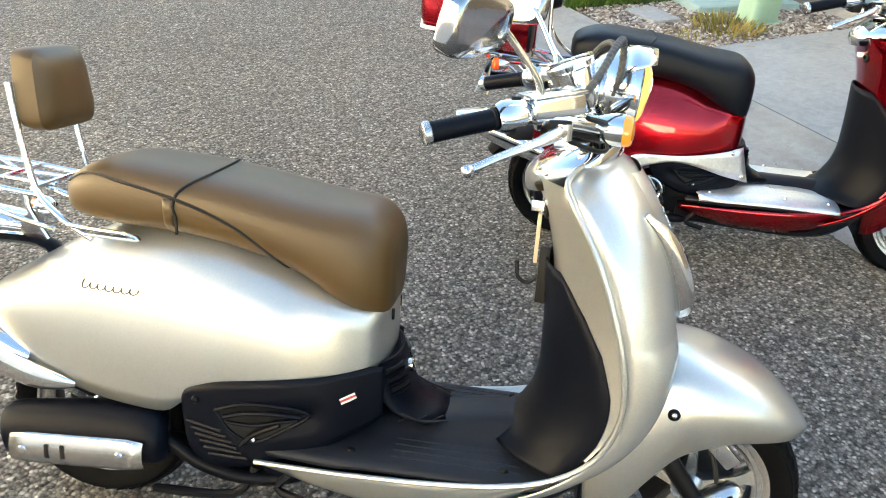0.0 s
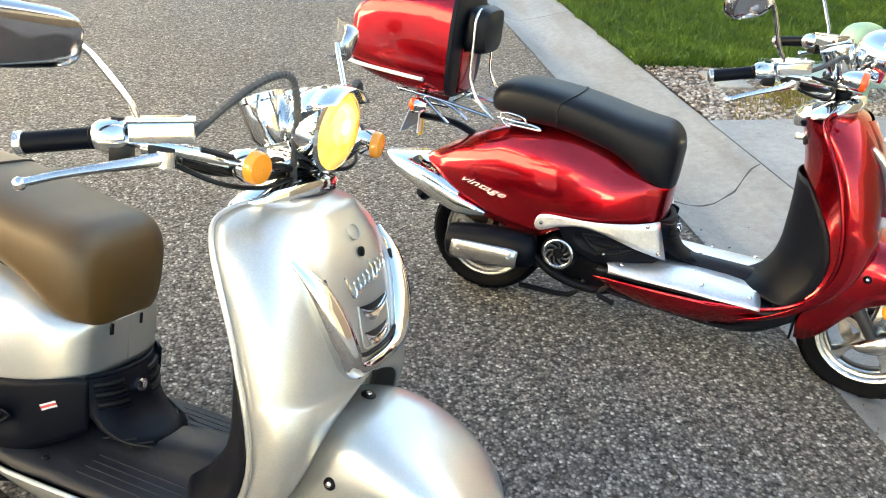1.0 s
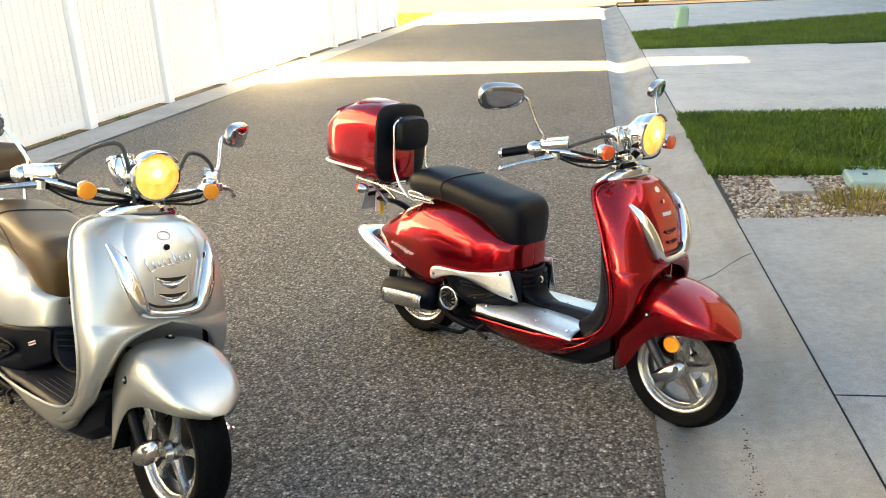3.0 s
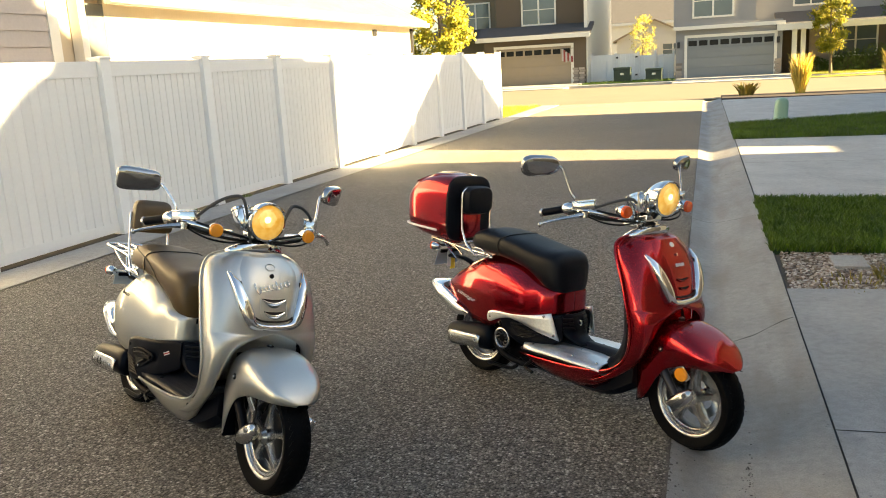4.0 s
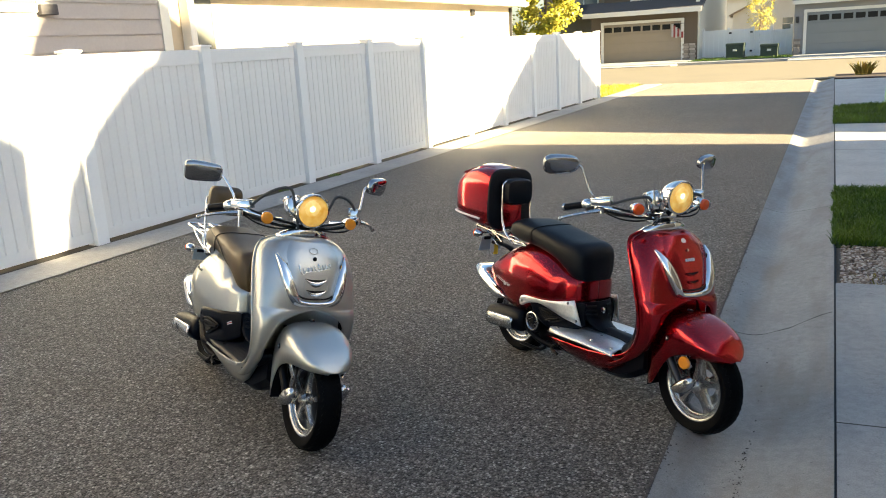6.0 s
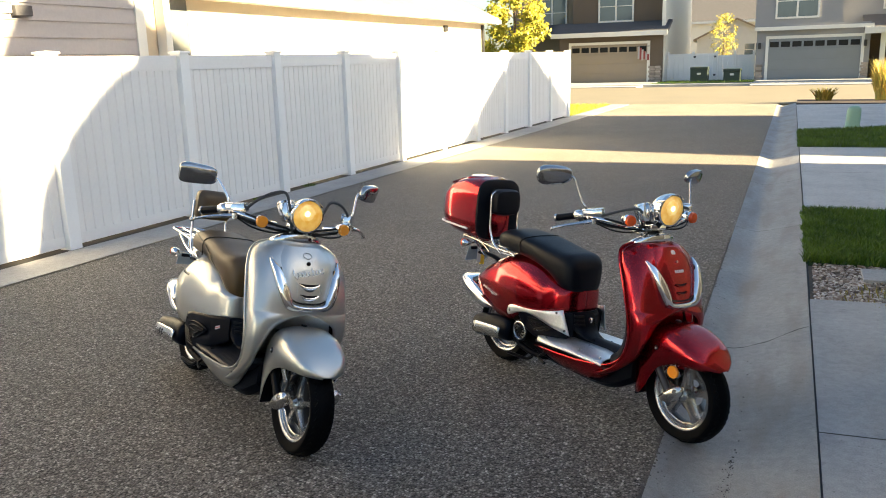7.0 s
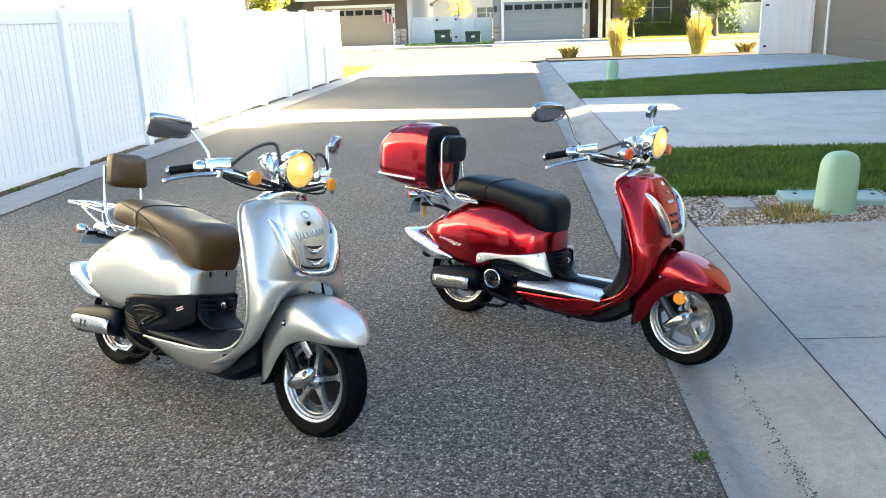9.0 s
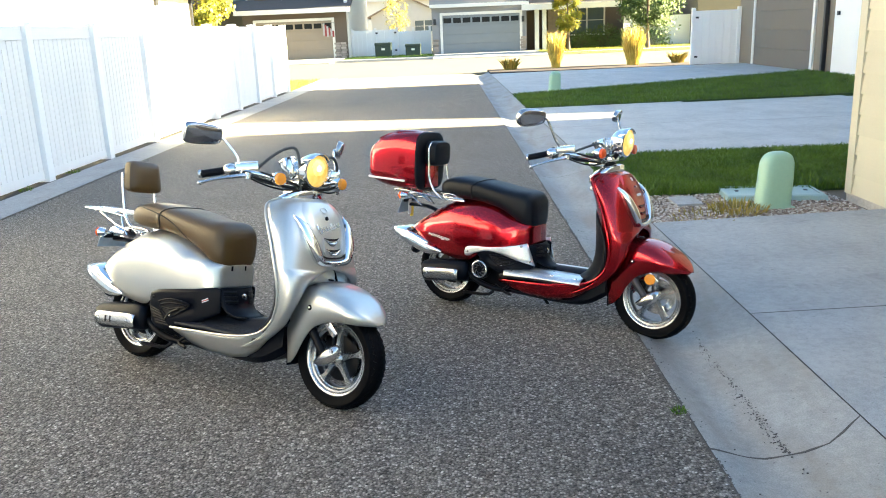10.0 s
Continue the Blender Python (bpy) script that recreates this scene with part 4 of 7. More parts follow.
# ---- utility pedestals and box ----
def pedestal(x, y, label, s=1.0):
    root = thing("utility_pedestal", label, "utility pedestal", at=(x, y, 0.02), rz=8, group="utility pedestals")
    bm = bmesh.new()
    rows = []
    for z, k in ((0.0, 1.03), (0.02, 1.05), (0.05, 1.0), (0.30, 0.97), (0.385, 0.94), (0.425, 0.87), (0.457, 0.74), (0.478, 0.54), (0.488, 0.30), (0.490, 0.03)):
        rows.append([])
        for i in range(28):
            a = 6.283 * i / 28
            cx, cy = math.cos(a), math.sin(a)
            e = 0.55
            rows[-1].append((0.05 * z * s + 0.142 * k * math.copysign(abs(cx) ** e, cx) * s, 0.10 * k * math.copysign(abs(cy) ** e, cy) * s, z * s))
    sheet(bm, rows, True)
    part("cover", bm, M_PEDG, root, smooth=True)
    part("base", boxm(-0.15 * s, 0.15 * s, -0.11 * s, 0.11 * s, -0.05, 0.03 * s, 0.01), M_PEDG, root)
    return root


pedestal(4.82, 4.85, "pale green plastic utility pedestal by the gravel")
pedestal(4.66, 18.15, "pale green utility pedestal on the far lawn corner", 1.0)
ub = thing("utility_box", "flat pale green utility box lid set in the grass", "utility box", at=(4.98, 5.30, 0.03), rz=-6)
bm = bmesh.new()
sheet(bm, [[(sx * w, sy * d, z) for sx, sy in ((-1, -1), (1, -1), (1, 1), (-1, 1))] for w, d, z in ((0.43, 0.235, 0.0), (0.42, 0.225, 0.045), (0.405, 0.21, 0.055), (0.38, 0.18, 0.055))], True)
part("rim", bm, M_BOXG, ub)
part("lid", boxm(-0.38, 0.38, -0.18, 0.18, 0.03, 0.050, 0.006), M_BOXG, ub)
for x in (-0.3, 0.3):
    part("bolt", boxm(x - 0.015, x + 0.015, -0.015, 0.015, 0.048, 0.058), M_BLACKMETAL, ub)
slab = solid("stone_slab", boxm(4.05, 4.28, 4.98, 5.32, 0.03, 0.056, 0.006), M_CONC, "small flat concrete paver lying in the gravel", "paver")


# ---- scooters: x ahead, y to the rider's left, z up; the rear tyre touches the ground at the origin ----
M_CHROME = mat("chrome", (0.80, 0.80, 0.79), 0.09, metal=1.0, vary=0.03, grain=40, big=6)
M_BRUSHED = mat("satin_aluminium", (0.80, 0.80, 0.79), 0.42, metal=0.9, vary=0.16, grain=110, big=9, bump=0.05)
M_STEEL = mat("brushed_steel", (0.62, 0.61, 0.59), 0.26, metal=1.0, vary=0.06, grain=120, big=6, bump=0.05)
M_ALLOY = mat("cast_alloy", (0.52, 0.52, 0.515), 0.26, metal=0.9, vary=0.08, grain=50)
M_TYRE = mat("tyre_rubber", (0.0022, 0.0022, 0.0026), 0.66, spec=0.08, vary=0.25, grain=70, big=9, bump=0.15)
M_PLASTIC = mat("black_plastic", (0.0028, 0.0036, 0.0068), 0.42, spec=0.105, vary=0.15, grain=300, big=6, bump=0.12)
M_RIBBED = mat("floor_rubber", (0.011, 0.0125, 0.017), 0.50, spec=0.22, vary=0.25, grain=120, big=7, bump=0.1)
M_ENGINE = mat("engine_casting", (0.005, 0.005, 0.006), 0.40, metal=0.25, spec=0.16, vary=0.3, grain=40, bump=0.3)
M_TAN = mat("tan_vinyl", (0.064, 0.036, 0.0075), 0.45, spec=0.52, vary=0.07, grain=260, big=5, bump=0.12)
M_BLACKVINYL = mat("black_vinyl", (0.0034, 0.0047, 0.0075), 0.46, spec=0.20, vary=0.10, grain=260, big=5, bump=0.12)
M_PIPING = mat("piping", (0.004, 0.0035, 0.003), 0.5, spec=0.3)
M_AMBER = mat("amber_lens", (0.80, 0.29, 0.02), 0.12, vary=0.05, coat=0.6)
M_REDLENS = mat("red_lens", (0.62, 0.02, 0.015), 0.12, vary=0.05, coat=0.6)
M_ORANGE = mat("orange_lens", (0.75, 0.09, 0.012), 0.12, vary=0.05, coat=0.6)
M_DARKCHROME = mat("dark_chrome", (0.38, 0.38, 0.385), 0.12, metal=1.0, vary=0.05, grain=40, big=6)
M_MIRROR = mat("mirror_glass", (0.85, 0.86, 0.87), 0.02, metal=1.0, vary=0.01)
M_STICKER = mat("white_sticker", (0.70, 0.68, 0.66), 0.5)
M_STICKRED = mat("red_sticker", (0.55, 0.06, 0.05), 0.5)
M_YELLOW = mat("yellow_tag", (0.80, 0.55, 0.03), 0.5)
M_BLUE = mat("pale_blue_plate", (0.24, 0.30, 0.36), 0.5)
M_SLEEVE = mat("grey_sleeve", (0.06, 0.06, 0.058), 0.5, spec=0.3)
M_FORK = mat("fork_grey", (0.045, 0.045, 0.05), 0.36, metal=0.5, spec=0.4, vary=0.15, grain=60)
M_FOB = mat("tan_fob", (0.50, 0.40, 0.27), 0.6)


def paint(name, base, flake, rough, metal, coat=1.0):
    """Metallic paint: fine flake in the colour, clear coat over it."""
    m = bpy.data.materials.new(name)
    m.use_nodes = True
    n, l = m.node_tree.nodes, m.node_tree.links
    b = n["Principled BSDF"]
    co, vo, wd = n.new("ShaderNodeTexCoord"), n.new("ShaderNodeTexVoronoi"), n.new("ShaderNodeTexNoise")
    vo.inputs["Scale"].default_value, wd.inputs["Scale"].default_value = 900, 7
    l.new(co.outputs["Object"], vo.inputs["Vector"])
    l.new(co.outputs["Object"], wd.inputs["Vector"])
    sp = n.new("ShaderNodeSeparateColor")
    l.new(vo.outputs["Color"], sp.inputs[0])
    cr = ramp(n, [(0.0, base), (1.0, flake)])
    l.new(sp.outputs[0], cr.inputs[0])
    l.new(cr.outputs[0], b.inputs["Base Color"])
    rr = n.new("ShaderNodeMapRange")
    rr.inputs["To Min"].default_value, rr.inputs["To Max"].default_value = rough * 0.85, rough * 1.15
    l.new(wd.outputs[0], rr.inputs[0])
    l.new(rr.outputs[0], b.inputs["Roughness"])
    b.inputs["Metallic"].default_value = metal
    b.inputs["Specular Tint"].default_value = (*flake, 1)
    b.inputs["Coat Weight"].default_value = coat
    b.inputs["Coat Roughness"].default_value = 0.03
    b.inputs["Coat IOR"].default_value = 1.42
    return m


M_SILVER = paint("champagne_silver_paint", (0.48, 0.484, 0.456), (0.61, 0.614, 0.58), 0.34, 0.80, 0.75)
M_RED = paint("candy_red_paint", (0.29, 0.0035, 0.009), (0.47, 0.006, 0.016), 0.21, 0.90, 1.0)


def lamp_mat(name, cols, power):
    """Lit headlamp glass: a warm bulb seen through fluted glass."""
    m = bpy.data.materials.new(name)
    m.use_nodes = True
    n, l = m.node_tree.nodes, m.node_tree.links
    b = n["Principled BSDF"]
    co, wv = n.new("ShaderNodeTexCoord"), n.new("ShaderNodeTexNoise")
    wv.inputs["Scale"].default_value = 25
    l.new(co.outputs["Object"], wv.inputs["Vector"])
    cr = ramp(n, [(0.3, cols[0]), (0.7, cols[1])])
    l.new(wv.outputs[0], cr.inputs[0])
    l.new(cr.outputs[0], b.inputs["Base Color"])
    l.new(cr.outputs[0], b.inputs["Emission Color"])
    b.inputs["Emission Strength"].default_value = power
    b.inputs["Roughness"].default_value = 0.08
    b.inputs["Coat Weight"].default_value = 1.0
    return m


M_LAMP = lamp_mat("headlamp_glass", ((0.90, 0.42, 0.05), (1.0, 0.64, 0.16)), 0.055)
M_GLOW = lamp_mat("headlamp_glow", ((0.95, 0.50, 0.08), (1.0, 0.76, 0.28)), 0.085)
M_BULB = lamp_mat("headlamp_bulb", ((1.0, 0.80, 0.35), (1.0, 0.92, 0.62)), 0.30)


def crom(pts, n=6):
    """A smooth line through the points, n steps a stretch (any dimension)."""
    p = [np.array(q, float) for q in pts]
    p = [2 * p[0] - p[1]] + p + [2 * p[-1] - p[-2]]
    out = []
    for i in range(1, len(p) - 2):
        for k in range(n):
            t = k / n
            out.append(0.5 * (2 * p[i] + (p[i + 1] - p[i - 1]) * t + (2 * p[i - 1] - 5 * p[i] + 4 * p[i + 1] - p[i + 2]) * t * t + (3 * p[i] - p[i - 1] - 3 * p[i + 1] + p[i + 2]) * t ** 3))
    out.append(p[-2])
    return out


def tube(pts, r, sides=10, n=5, bm=None, flat=1.0):
    """A round bar along a smooth line; r may be a list, one a point. flat: its width against its height."""
    bm = bm or bmesh.new()
    rs = list(r) if isinstance(r, (list, tuple)) else [r] * len(pts)
    line = crom([(*p, q) for p, q in zip(pts, rs)], n) if n > 1 else [np.array((*p, q)) for p, q in zip(pts, rs)]
    rows = []
    side = None
    for i, q in enumerate(line):
        a, b = line[max(0, i - 1)][:3], line[min(len(line) - 1, i + 1)][:3]
        d = Vector(b - a).normalized()
        if side is None:
            side = d.orthogonal() if abs(d.z) > 0.9 else d.cross(Vector((0, 0, 1)))
        side = (side - d * side.dot(d)).normalized()
        up = side.cross(d)
        rows.append([Vector(q[:3]) + (side * math.cos(6.28319 * k / sides) * flat + up * math.sin(6.28319 * k / sides)) * max(1e-4, q[3]) for k in range(sides)])
    vs = sheet(bm, rows, True)
    for ring in (vs[0], vs[-1]):
        try:
            bm.faces.new(ring)
        except ValueError:
            pass
    bmesh.ops.recalc_face_normals(bm, faces=bm.faces[:])
    return bm


def lathe(profile, origin, way, sides=32, bm=None, smooth=0):
    """A turned body: the profile's (radius, height) pairs about an axis from origin along way."""
    bm = bm or bmesh.new()
    q = Vector(way).to_track_quat("Z", "Y").to_matrix()
    prof = [tuple(p) for p in (crom(profile, smooth) if smooth else profile)]
    rows = []
    for r, h in prof:
        rows.append([Vector(origin) + q @ Vector((max(r, 2e-4) * math.cos(6.28319 * k / sides), max(r, 2e-4) * math.sin(6.28319 * k / sides), h)) for k in range(sides)])
    sheet(bm, rows, True)
    bmesh.ops.recalc_face_normals(bm, faces=bm.faces[:])
    return bm


def aim(bm, way):
    """Turns an open sheet so that its front looks along way."""
    t = Vector((0, 0, 0))
    for f in bm.faces:
        f.normal_update()
        t += f.normal * f.calc_area()
    if t.dot(Vector(way)) < 0:
        bmesh.ops.reverse_faces(bm, faces=bm.faces[:])
    return bm


def loft(rows, closed=True, caps=True, bm=None):
    bm = bm or bmesh.new()
    vs = sheet(bm, rows, closed)
    if caps and closed:
        for ring in (vs[0], vs[-1]):
            try:
                bm.faces.new(ring)
            except ValueError:
                pass
    bmesh.ops.recalc_face_normals(bm, faces=bm.faces[:])
    return bm


def mirror(bm):
    """Adds the other side, joined along the middle."""
    g = bmesh.ops.duplicate(bm, geom=bm.verts[:] + bm.edges[:] + bm.faces[:])["geom"]
    vs = [e for e in g if isinstance(e, bmesh.types.BMVert)]
    for v in vs:
        v.co.y = -v.co.y
    bmesh.ops.reverse_faces(bm, faces=[e for e in g if isinstance(e, bmesh.types.BMFace)])
    bmesh.ops.remove_doubles(bm, verts=bm.verts[:], dist=0.0006)
    return bm


def thicken(ob, t, offset=-1):
    s = ob.modifiers.new("thickness", "SOLIDIFY")
    s.thickness, s.offset = t, offset
    return ob


def spow(v, e):
    return math.copysign(abs(v) ** e, v)


def table(rows, n):
    return crom(rows, n)


def at_x(rows, x):
    """The row of a table at x, between its rows."""
    for a, b in zip(rows, rows[1:]):
        if a[0] <= x <= b[0]:
            f = (x - a[0]) / max(1e-9, b[0] - a[0])
            return a + (b - a) * f
    return rows[0] if x < rows[0][0] else rows[-1]


# x, top, half width, height of the widest line, lower edge, half width there
COWL = [(-0.300, 0.445, 0.016, 0.43, 0.405, 0.010), (-0.288, 0.462, 0.042, 0.432, 0.398, 0.034), (-0.232, 0.508, 0.088, 0.44, 0.384, 0.082), (-0.16, 0.556, 0.122, 0.452, 0.368, 0.114),
        (-0.075, 0.608, 0.148, 0.462, 0.352, 0.138), (0.00, 0.646, 0.164, 0.466, 0.340, 0.152), (0.06, 0.674, 0.176, 0.468, 0.332, 0.163), (0.13, 0.690, 0.187, 0.470, 0.326, 0.173), (0.22, 0.699, 0.194, 0.472, 0.326, 0.180),
        (0.27, 0.700, 0.196, 0.470, 0.36, 0.186), (0.36, 0.690, 0.194, 0.474, 0.398, 0.188), (0.46, 0.660, 0.187, 0.485, 0.410, 0.183), (0.54, 0.622, 0.173, 0.490, 0.426, 0.170),
        (0.60, 0.596, 0.158, 0.498, 0.437, 0.156), (0.640, 0.585, 0.140, 0.500, 0.445, 0.139), (0.666, 0.579, 0.124, 0.505, 0.450, 0.123), (0.684, 0.575, 0.102, 0.510, 0.452, 0.101), (0.694, 0.571, 0.074, 0.512, 0.453, 0.074), (0.699, 0.568, 0.044, 0.512, 0.454, 0.044), (0.701, 0.567, 0.020, 0.512, 0.455, 0.020), (0.7014, 0.566, 0.0002, 0.512, 0.455, 0.0002)]
# x, top, lower edge, half width, line between top and side
SEAT = [(-0.022, 0.762, 0.724, 0.070, 0.745), (-0.010, 0.788, 0.708, 0.105, 0.748), (0.03, 0.810, 0.698, 0.128, 0.752), (0.10, 0.824, 0.690, 0.138, 0.756), (0.23, 0.817, 0.688, 0.145, 0.752),
        (0.35, 0.804, 0.672, 0.149, 0.738), (0.46, 0.787, 0.648, 0.152, 0.718), (0.54, 0.777, 0.610, 0.151, 0.700), (0.60, 0.773, 0.566, 0.147, 0.690), (0.64, 0.768, 0.549, 0.139, 0.682), (0.668, 0.754, 0.549, 0.126, 0.675), (0.690, 0.728, 0.555, 0.106, 0.666), (0.703, 0.695, 0.575, 0.066, 0.66)]
# height, edge x, edge half width, front x, half width of the wheel opening
APRON = [(0.924, 1.048, 0.070, 1.082, 0.0), (0.917, 1.022, 0.114, 1.097, 0.0), (0.905, 0.998, 0.152, 1.116, 0.0), (0.885, 0.988, 0.188, 1.132, 0.0), (0.85, 1.008, 0.218, 1.156, 0.0), (0.79, 1.045, 0.238, 1.186, 0.0), (0.72, 1.078, 0.245, 1.210, 0.0),
         (0.66, 1.100, 0.248, 1.224, 0.0), (0.618, 1.114, 0.248, 1.231, 0.0), (0.605, 1.118, 0.248, 1.232, 0.045), (0.585, 1.123, 0.247, 1.232, 0.100), (0.55, 1.130, 0.245, 1.226, 0.148), (0.49, 1.135, 0.240, 1.212, 0.176), (0.43, 1.125, 0.233, 1.188, 0.190),
         (0.37, 1.096, 0.225, 1.150, 0.186), (0.32, 1.052, 0.217, 1.098, 0.184), (0.27, 0.985, 0.211, 1.030, 0.178), (0.225, 0.90, 0.200, 0.945, 0.168)]



def drawn(x):
    """The seat's and cowl's front half, drawn in towards the rear."""
    return x if x < 0.3 else 0.3 + (x - 0.3) * 0.915


COWL = [(drawn(r[0]), *r[1:]) for r in COWL]
SEAT = [(drawn(r[0]), *r[1:]) for r in SEAT]


def cowl_mesh(back):
    rows = []
    for x, zt, w, zw, zl, wl in table(COWL, 4):
        e = min(1.0, max(0.0, (x - 0.48) / 0.09))
        x -= back * max(0.0, (x - 0.3) / 0.367)
        up = [(w * spow(math.sin(a), 0.86 - 0.52 * e), zw + (zt - zw) * spow(math.cos(a), 0.80 - 0.42 * e)) for a in (radians(90 * i / 11) for i in range(12))]
        lo = [(wl + (w - wl) * math.cos(1.5708 * k), zw - (zw - zl) * k) for k in (0.25, 0.5, 0.75, 1.0)]
        half = up + lo
        rows.append([(x, -y, z) for y, z in half[::-1]] + [(x, y, z) for y, z in half[1:]])
    return loft(rows, closed=False)


def cowl_side(x, z):
    """The half width of the cowl at x and height z above its widest line."""
    _, zt, w, zw, _, _ = at_x(table(COWL, 4), x)
    c = min(1.0, max(0.0, (z - zw) / (zt - zw))) ** (1 / 0.80)
    return w * math.sqrt(max(0.0, 1 - c * c)) ** 0.86


def seat_ring(row, grow=0.0, n=32):
    x, zt, zb, w, zc = row
    ring = []
    for k in range(n):
        a = 6.28319 * k / n
        c, s = math.cos(a), math.sin(a)
        h = (zt - zc) if s > 0 else (zc - zb)
        ring.append((x, (w + grow) * spow(c, 0.62 if s > 0 else 0.40), zc + (h + grow) * spow(s, 0.62 if s > 0 else 0.75)))
    return ring


def seat_side(x, z):
    """The half width of the seat's side at x and height z."""
    _, zt, zb, w, zc = at_x(SEAT_T, x)
    if z > zc:
        s = min(1.0, (z - zc) / (zt - zc)) ** (1 / 0.62)
        return w * max(0.0, 1 - s * s) ** 0.31
    s = min(1.0, (zc - z) / (zc - zb)) ** (1 / 0.75)
    return w * max(0.0, 1 - s * s) ** 0.20


SEAT_T = table(SEAT, 5)


def apron_rows():
    return table(APRON, 4)


def wheel(root, x, front, shade_disc):
    """Tyre with tread blocks, five-spoke alloy rim, hub and disc; dark inserts paint shade between spokes."""
    wh = new("front_wheel" if front else "rear_wheel")
    wh.parent, wh.location = root, (x, 0, 0.222)
    R, W, rim = 0.222, 0.054, 0.156
    prof = [(rim - 0.004, -W * 0.62), (rim + 0.018, -W * 0.86), (rim + 0.042, -W * 1.0), (R - 0.018, -W * 0.86), (R - 0.004, -W * 0.45), (R, 0), (R - 0.004, W * 0.45), (R - 0.018, W * 0.86), (rim + 0.042, W), (rim + 0.018, W * 0.86), (rim - 0.004, W * 0.62)]
    tyre = part("tyre", lathe(prof, (0, 0, 0), (0, 1, 0), 64, smooth=3), M_TYRE, wh, smooth=True)
    bm = bmesh.new()
    for k in range(44):
        for s in (-1, 1):
            a = 6.28319 * (k + (0.5 if s > 0 else 0)) / 44
            m = Matrix.Rotation(-a, 4, "Y") @ Matrix.Translation((0, s * W * 0.42, R - 0.0052)) @ Matrix.Rotation(-s * 0.26, 4, "X") @ Matrix.Rotation(s * 0.5, 4, "Z")
            box(bm, -0.0120, 0.0120, -0.016, 0.016, -0.006, 0.0012, m=m)
    part("tread", bm, M_TYRE, tyre)
    half = [(rim - 0.027, 0.0), (rim - 0.027, W * 0.34), (rim - 0.021, W * 0.40), (rim - 0.018, W * 0.52), (rim - 0.010, W * 0.55), (rim - 0.007, W * 0.64), (rim + 0.001, W * 0.72), (rim + 0.007, W * 0.72), (rim + 0.008, W * 0.62), (rim - 0.002, W * 0.50), (rim - 0.012, W * 0.3), (rim - 0.014, 0.0)]
    rp = half[:-1] + [(a, -b) for a, b in half[::-1]]
    r = part("rim", lathe(rp, (0, 0, 0), (0, 1, 0), 64), M_ALLOY, wh, smooth=True, angle=40)
    for k in range(5):
        a = 6.28319 * k / 5 + 0.3
        rows = []
        for d, hw, y in ((0.022, 0.021, 0.030), (0.05, 0.0165, 0.027), (0.080, 0.0135, 0.024), (0.100, 0.014, 0.023), (0.118, 0.020, 0.022), (rim - 0.022, 0.034, 0.021)):
            m = Matrix.Rotation(-a, 4, "Y")
            rows.append([m @ Vector((d, -y, hw * 0.6)), m @ Vector((d, -y, -hw * 0.6)), m @ Vector((d, -y * 0.3, -hw)), m @ Vector((d, y * 0.3, -hw)), m @ Vector((d, y, -hw * 0.6)), m @ Vector((d, y, hw * 0.6)), m @ Vector((d, y * 0.3, hw)), m @ Vector((d, -y * 0.3, hw))])
        part("spoke", loft(rows), M_ALLOY, r, smooth=True, angle=50)
    # dark band in the barrel stands in for the shade seen between the spokes
    part("barrel_liner", lathe([(rim - 0.0275, -W * 0.33), (rim - 0.0285, -W * 0.31), (rim - 0.0285, W * 0.31), (rim - 0.0275, W * 0.33)], (0, 0, 0), (0, 1, 0), 48), M_FORK, r, "dark band that paints shade inside the rim", smooth=True)
    part("hub", lathe([(0.001, -0.05), (0.020, -0.05), (0.034, -0.035), (0.036, 0.035), (0.020, 0.05), (0.001, 0.05)], (0, 0, 0), (0, 1, 0), 24), M_ALLOY, r, smooth=True, angle=35)
    # added dark disc, makes the spoke gaps look shaded
    if shade_disc:
        part("brake_drum", lathe([(0.02, -0.006), (0.094, -0.006), (0.100, -0.002), (0.100, 0.002), (0.094, 0.006), (0.02, 0.006)], (0, 0, 0), (0, 1, 0), 40), M_ENGINE, r, "dark disc added to shade the gaps between the spokes", smooth=True, angle=35)
    if front:
        bm = lathe([(0.062, 0.040), (0.098, 0.040), (0.098, 0.044), (0.062, 0.044), (0.062, 0.040)], (0, 0, 0), (0, 1, 0), 40)
        part("brake_disc", bm, M_STEEL, r)
    return wh


def screw(parent, p, way, r=0.008, material=None, name="screw"):
    q = Vector(way).normalized() * 0.004
    return part(name, lathe([(0.0005, 0.0), (r, 0.0), (r, 0.002), (r * 0.75, 0.005), (0.0005, 0.006)], Vector(p) - q * 0.3, way, 14), material or M_STEEL, parent, smooth=True, angle=40)


def script(parent, pts, h, material, name="badge", label=""):
    """An illegible script badge: slanted strokes of a line, as plain bars."""
    bm = bmesh.new()
    for a, b in zip(pts, pts[1:]):
        tube([a, b], h, 6, 1, bm)
    return part(name, bm, material, parent, label)


def hanging_text(text, size, material, parent, m, name):
    c = bpy.data.curves.new(name, "FONT")
    c.body, c.size, c.extrude, c.shear, c.offset = text, size, 0.0012, 0.55, 0.0
    c.align_x = "CENTER"
    tmp = bpy.data.objects.new(name, c)
    me = bpy.data.meshes.new_from_object(tmp)
    bpy.data.objects.remove(tmp)
    me.materials.append(material)
    ob = new(name, me)
    ob.parent, ob.matrix_local = parent, m
    return ob


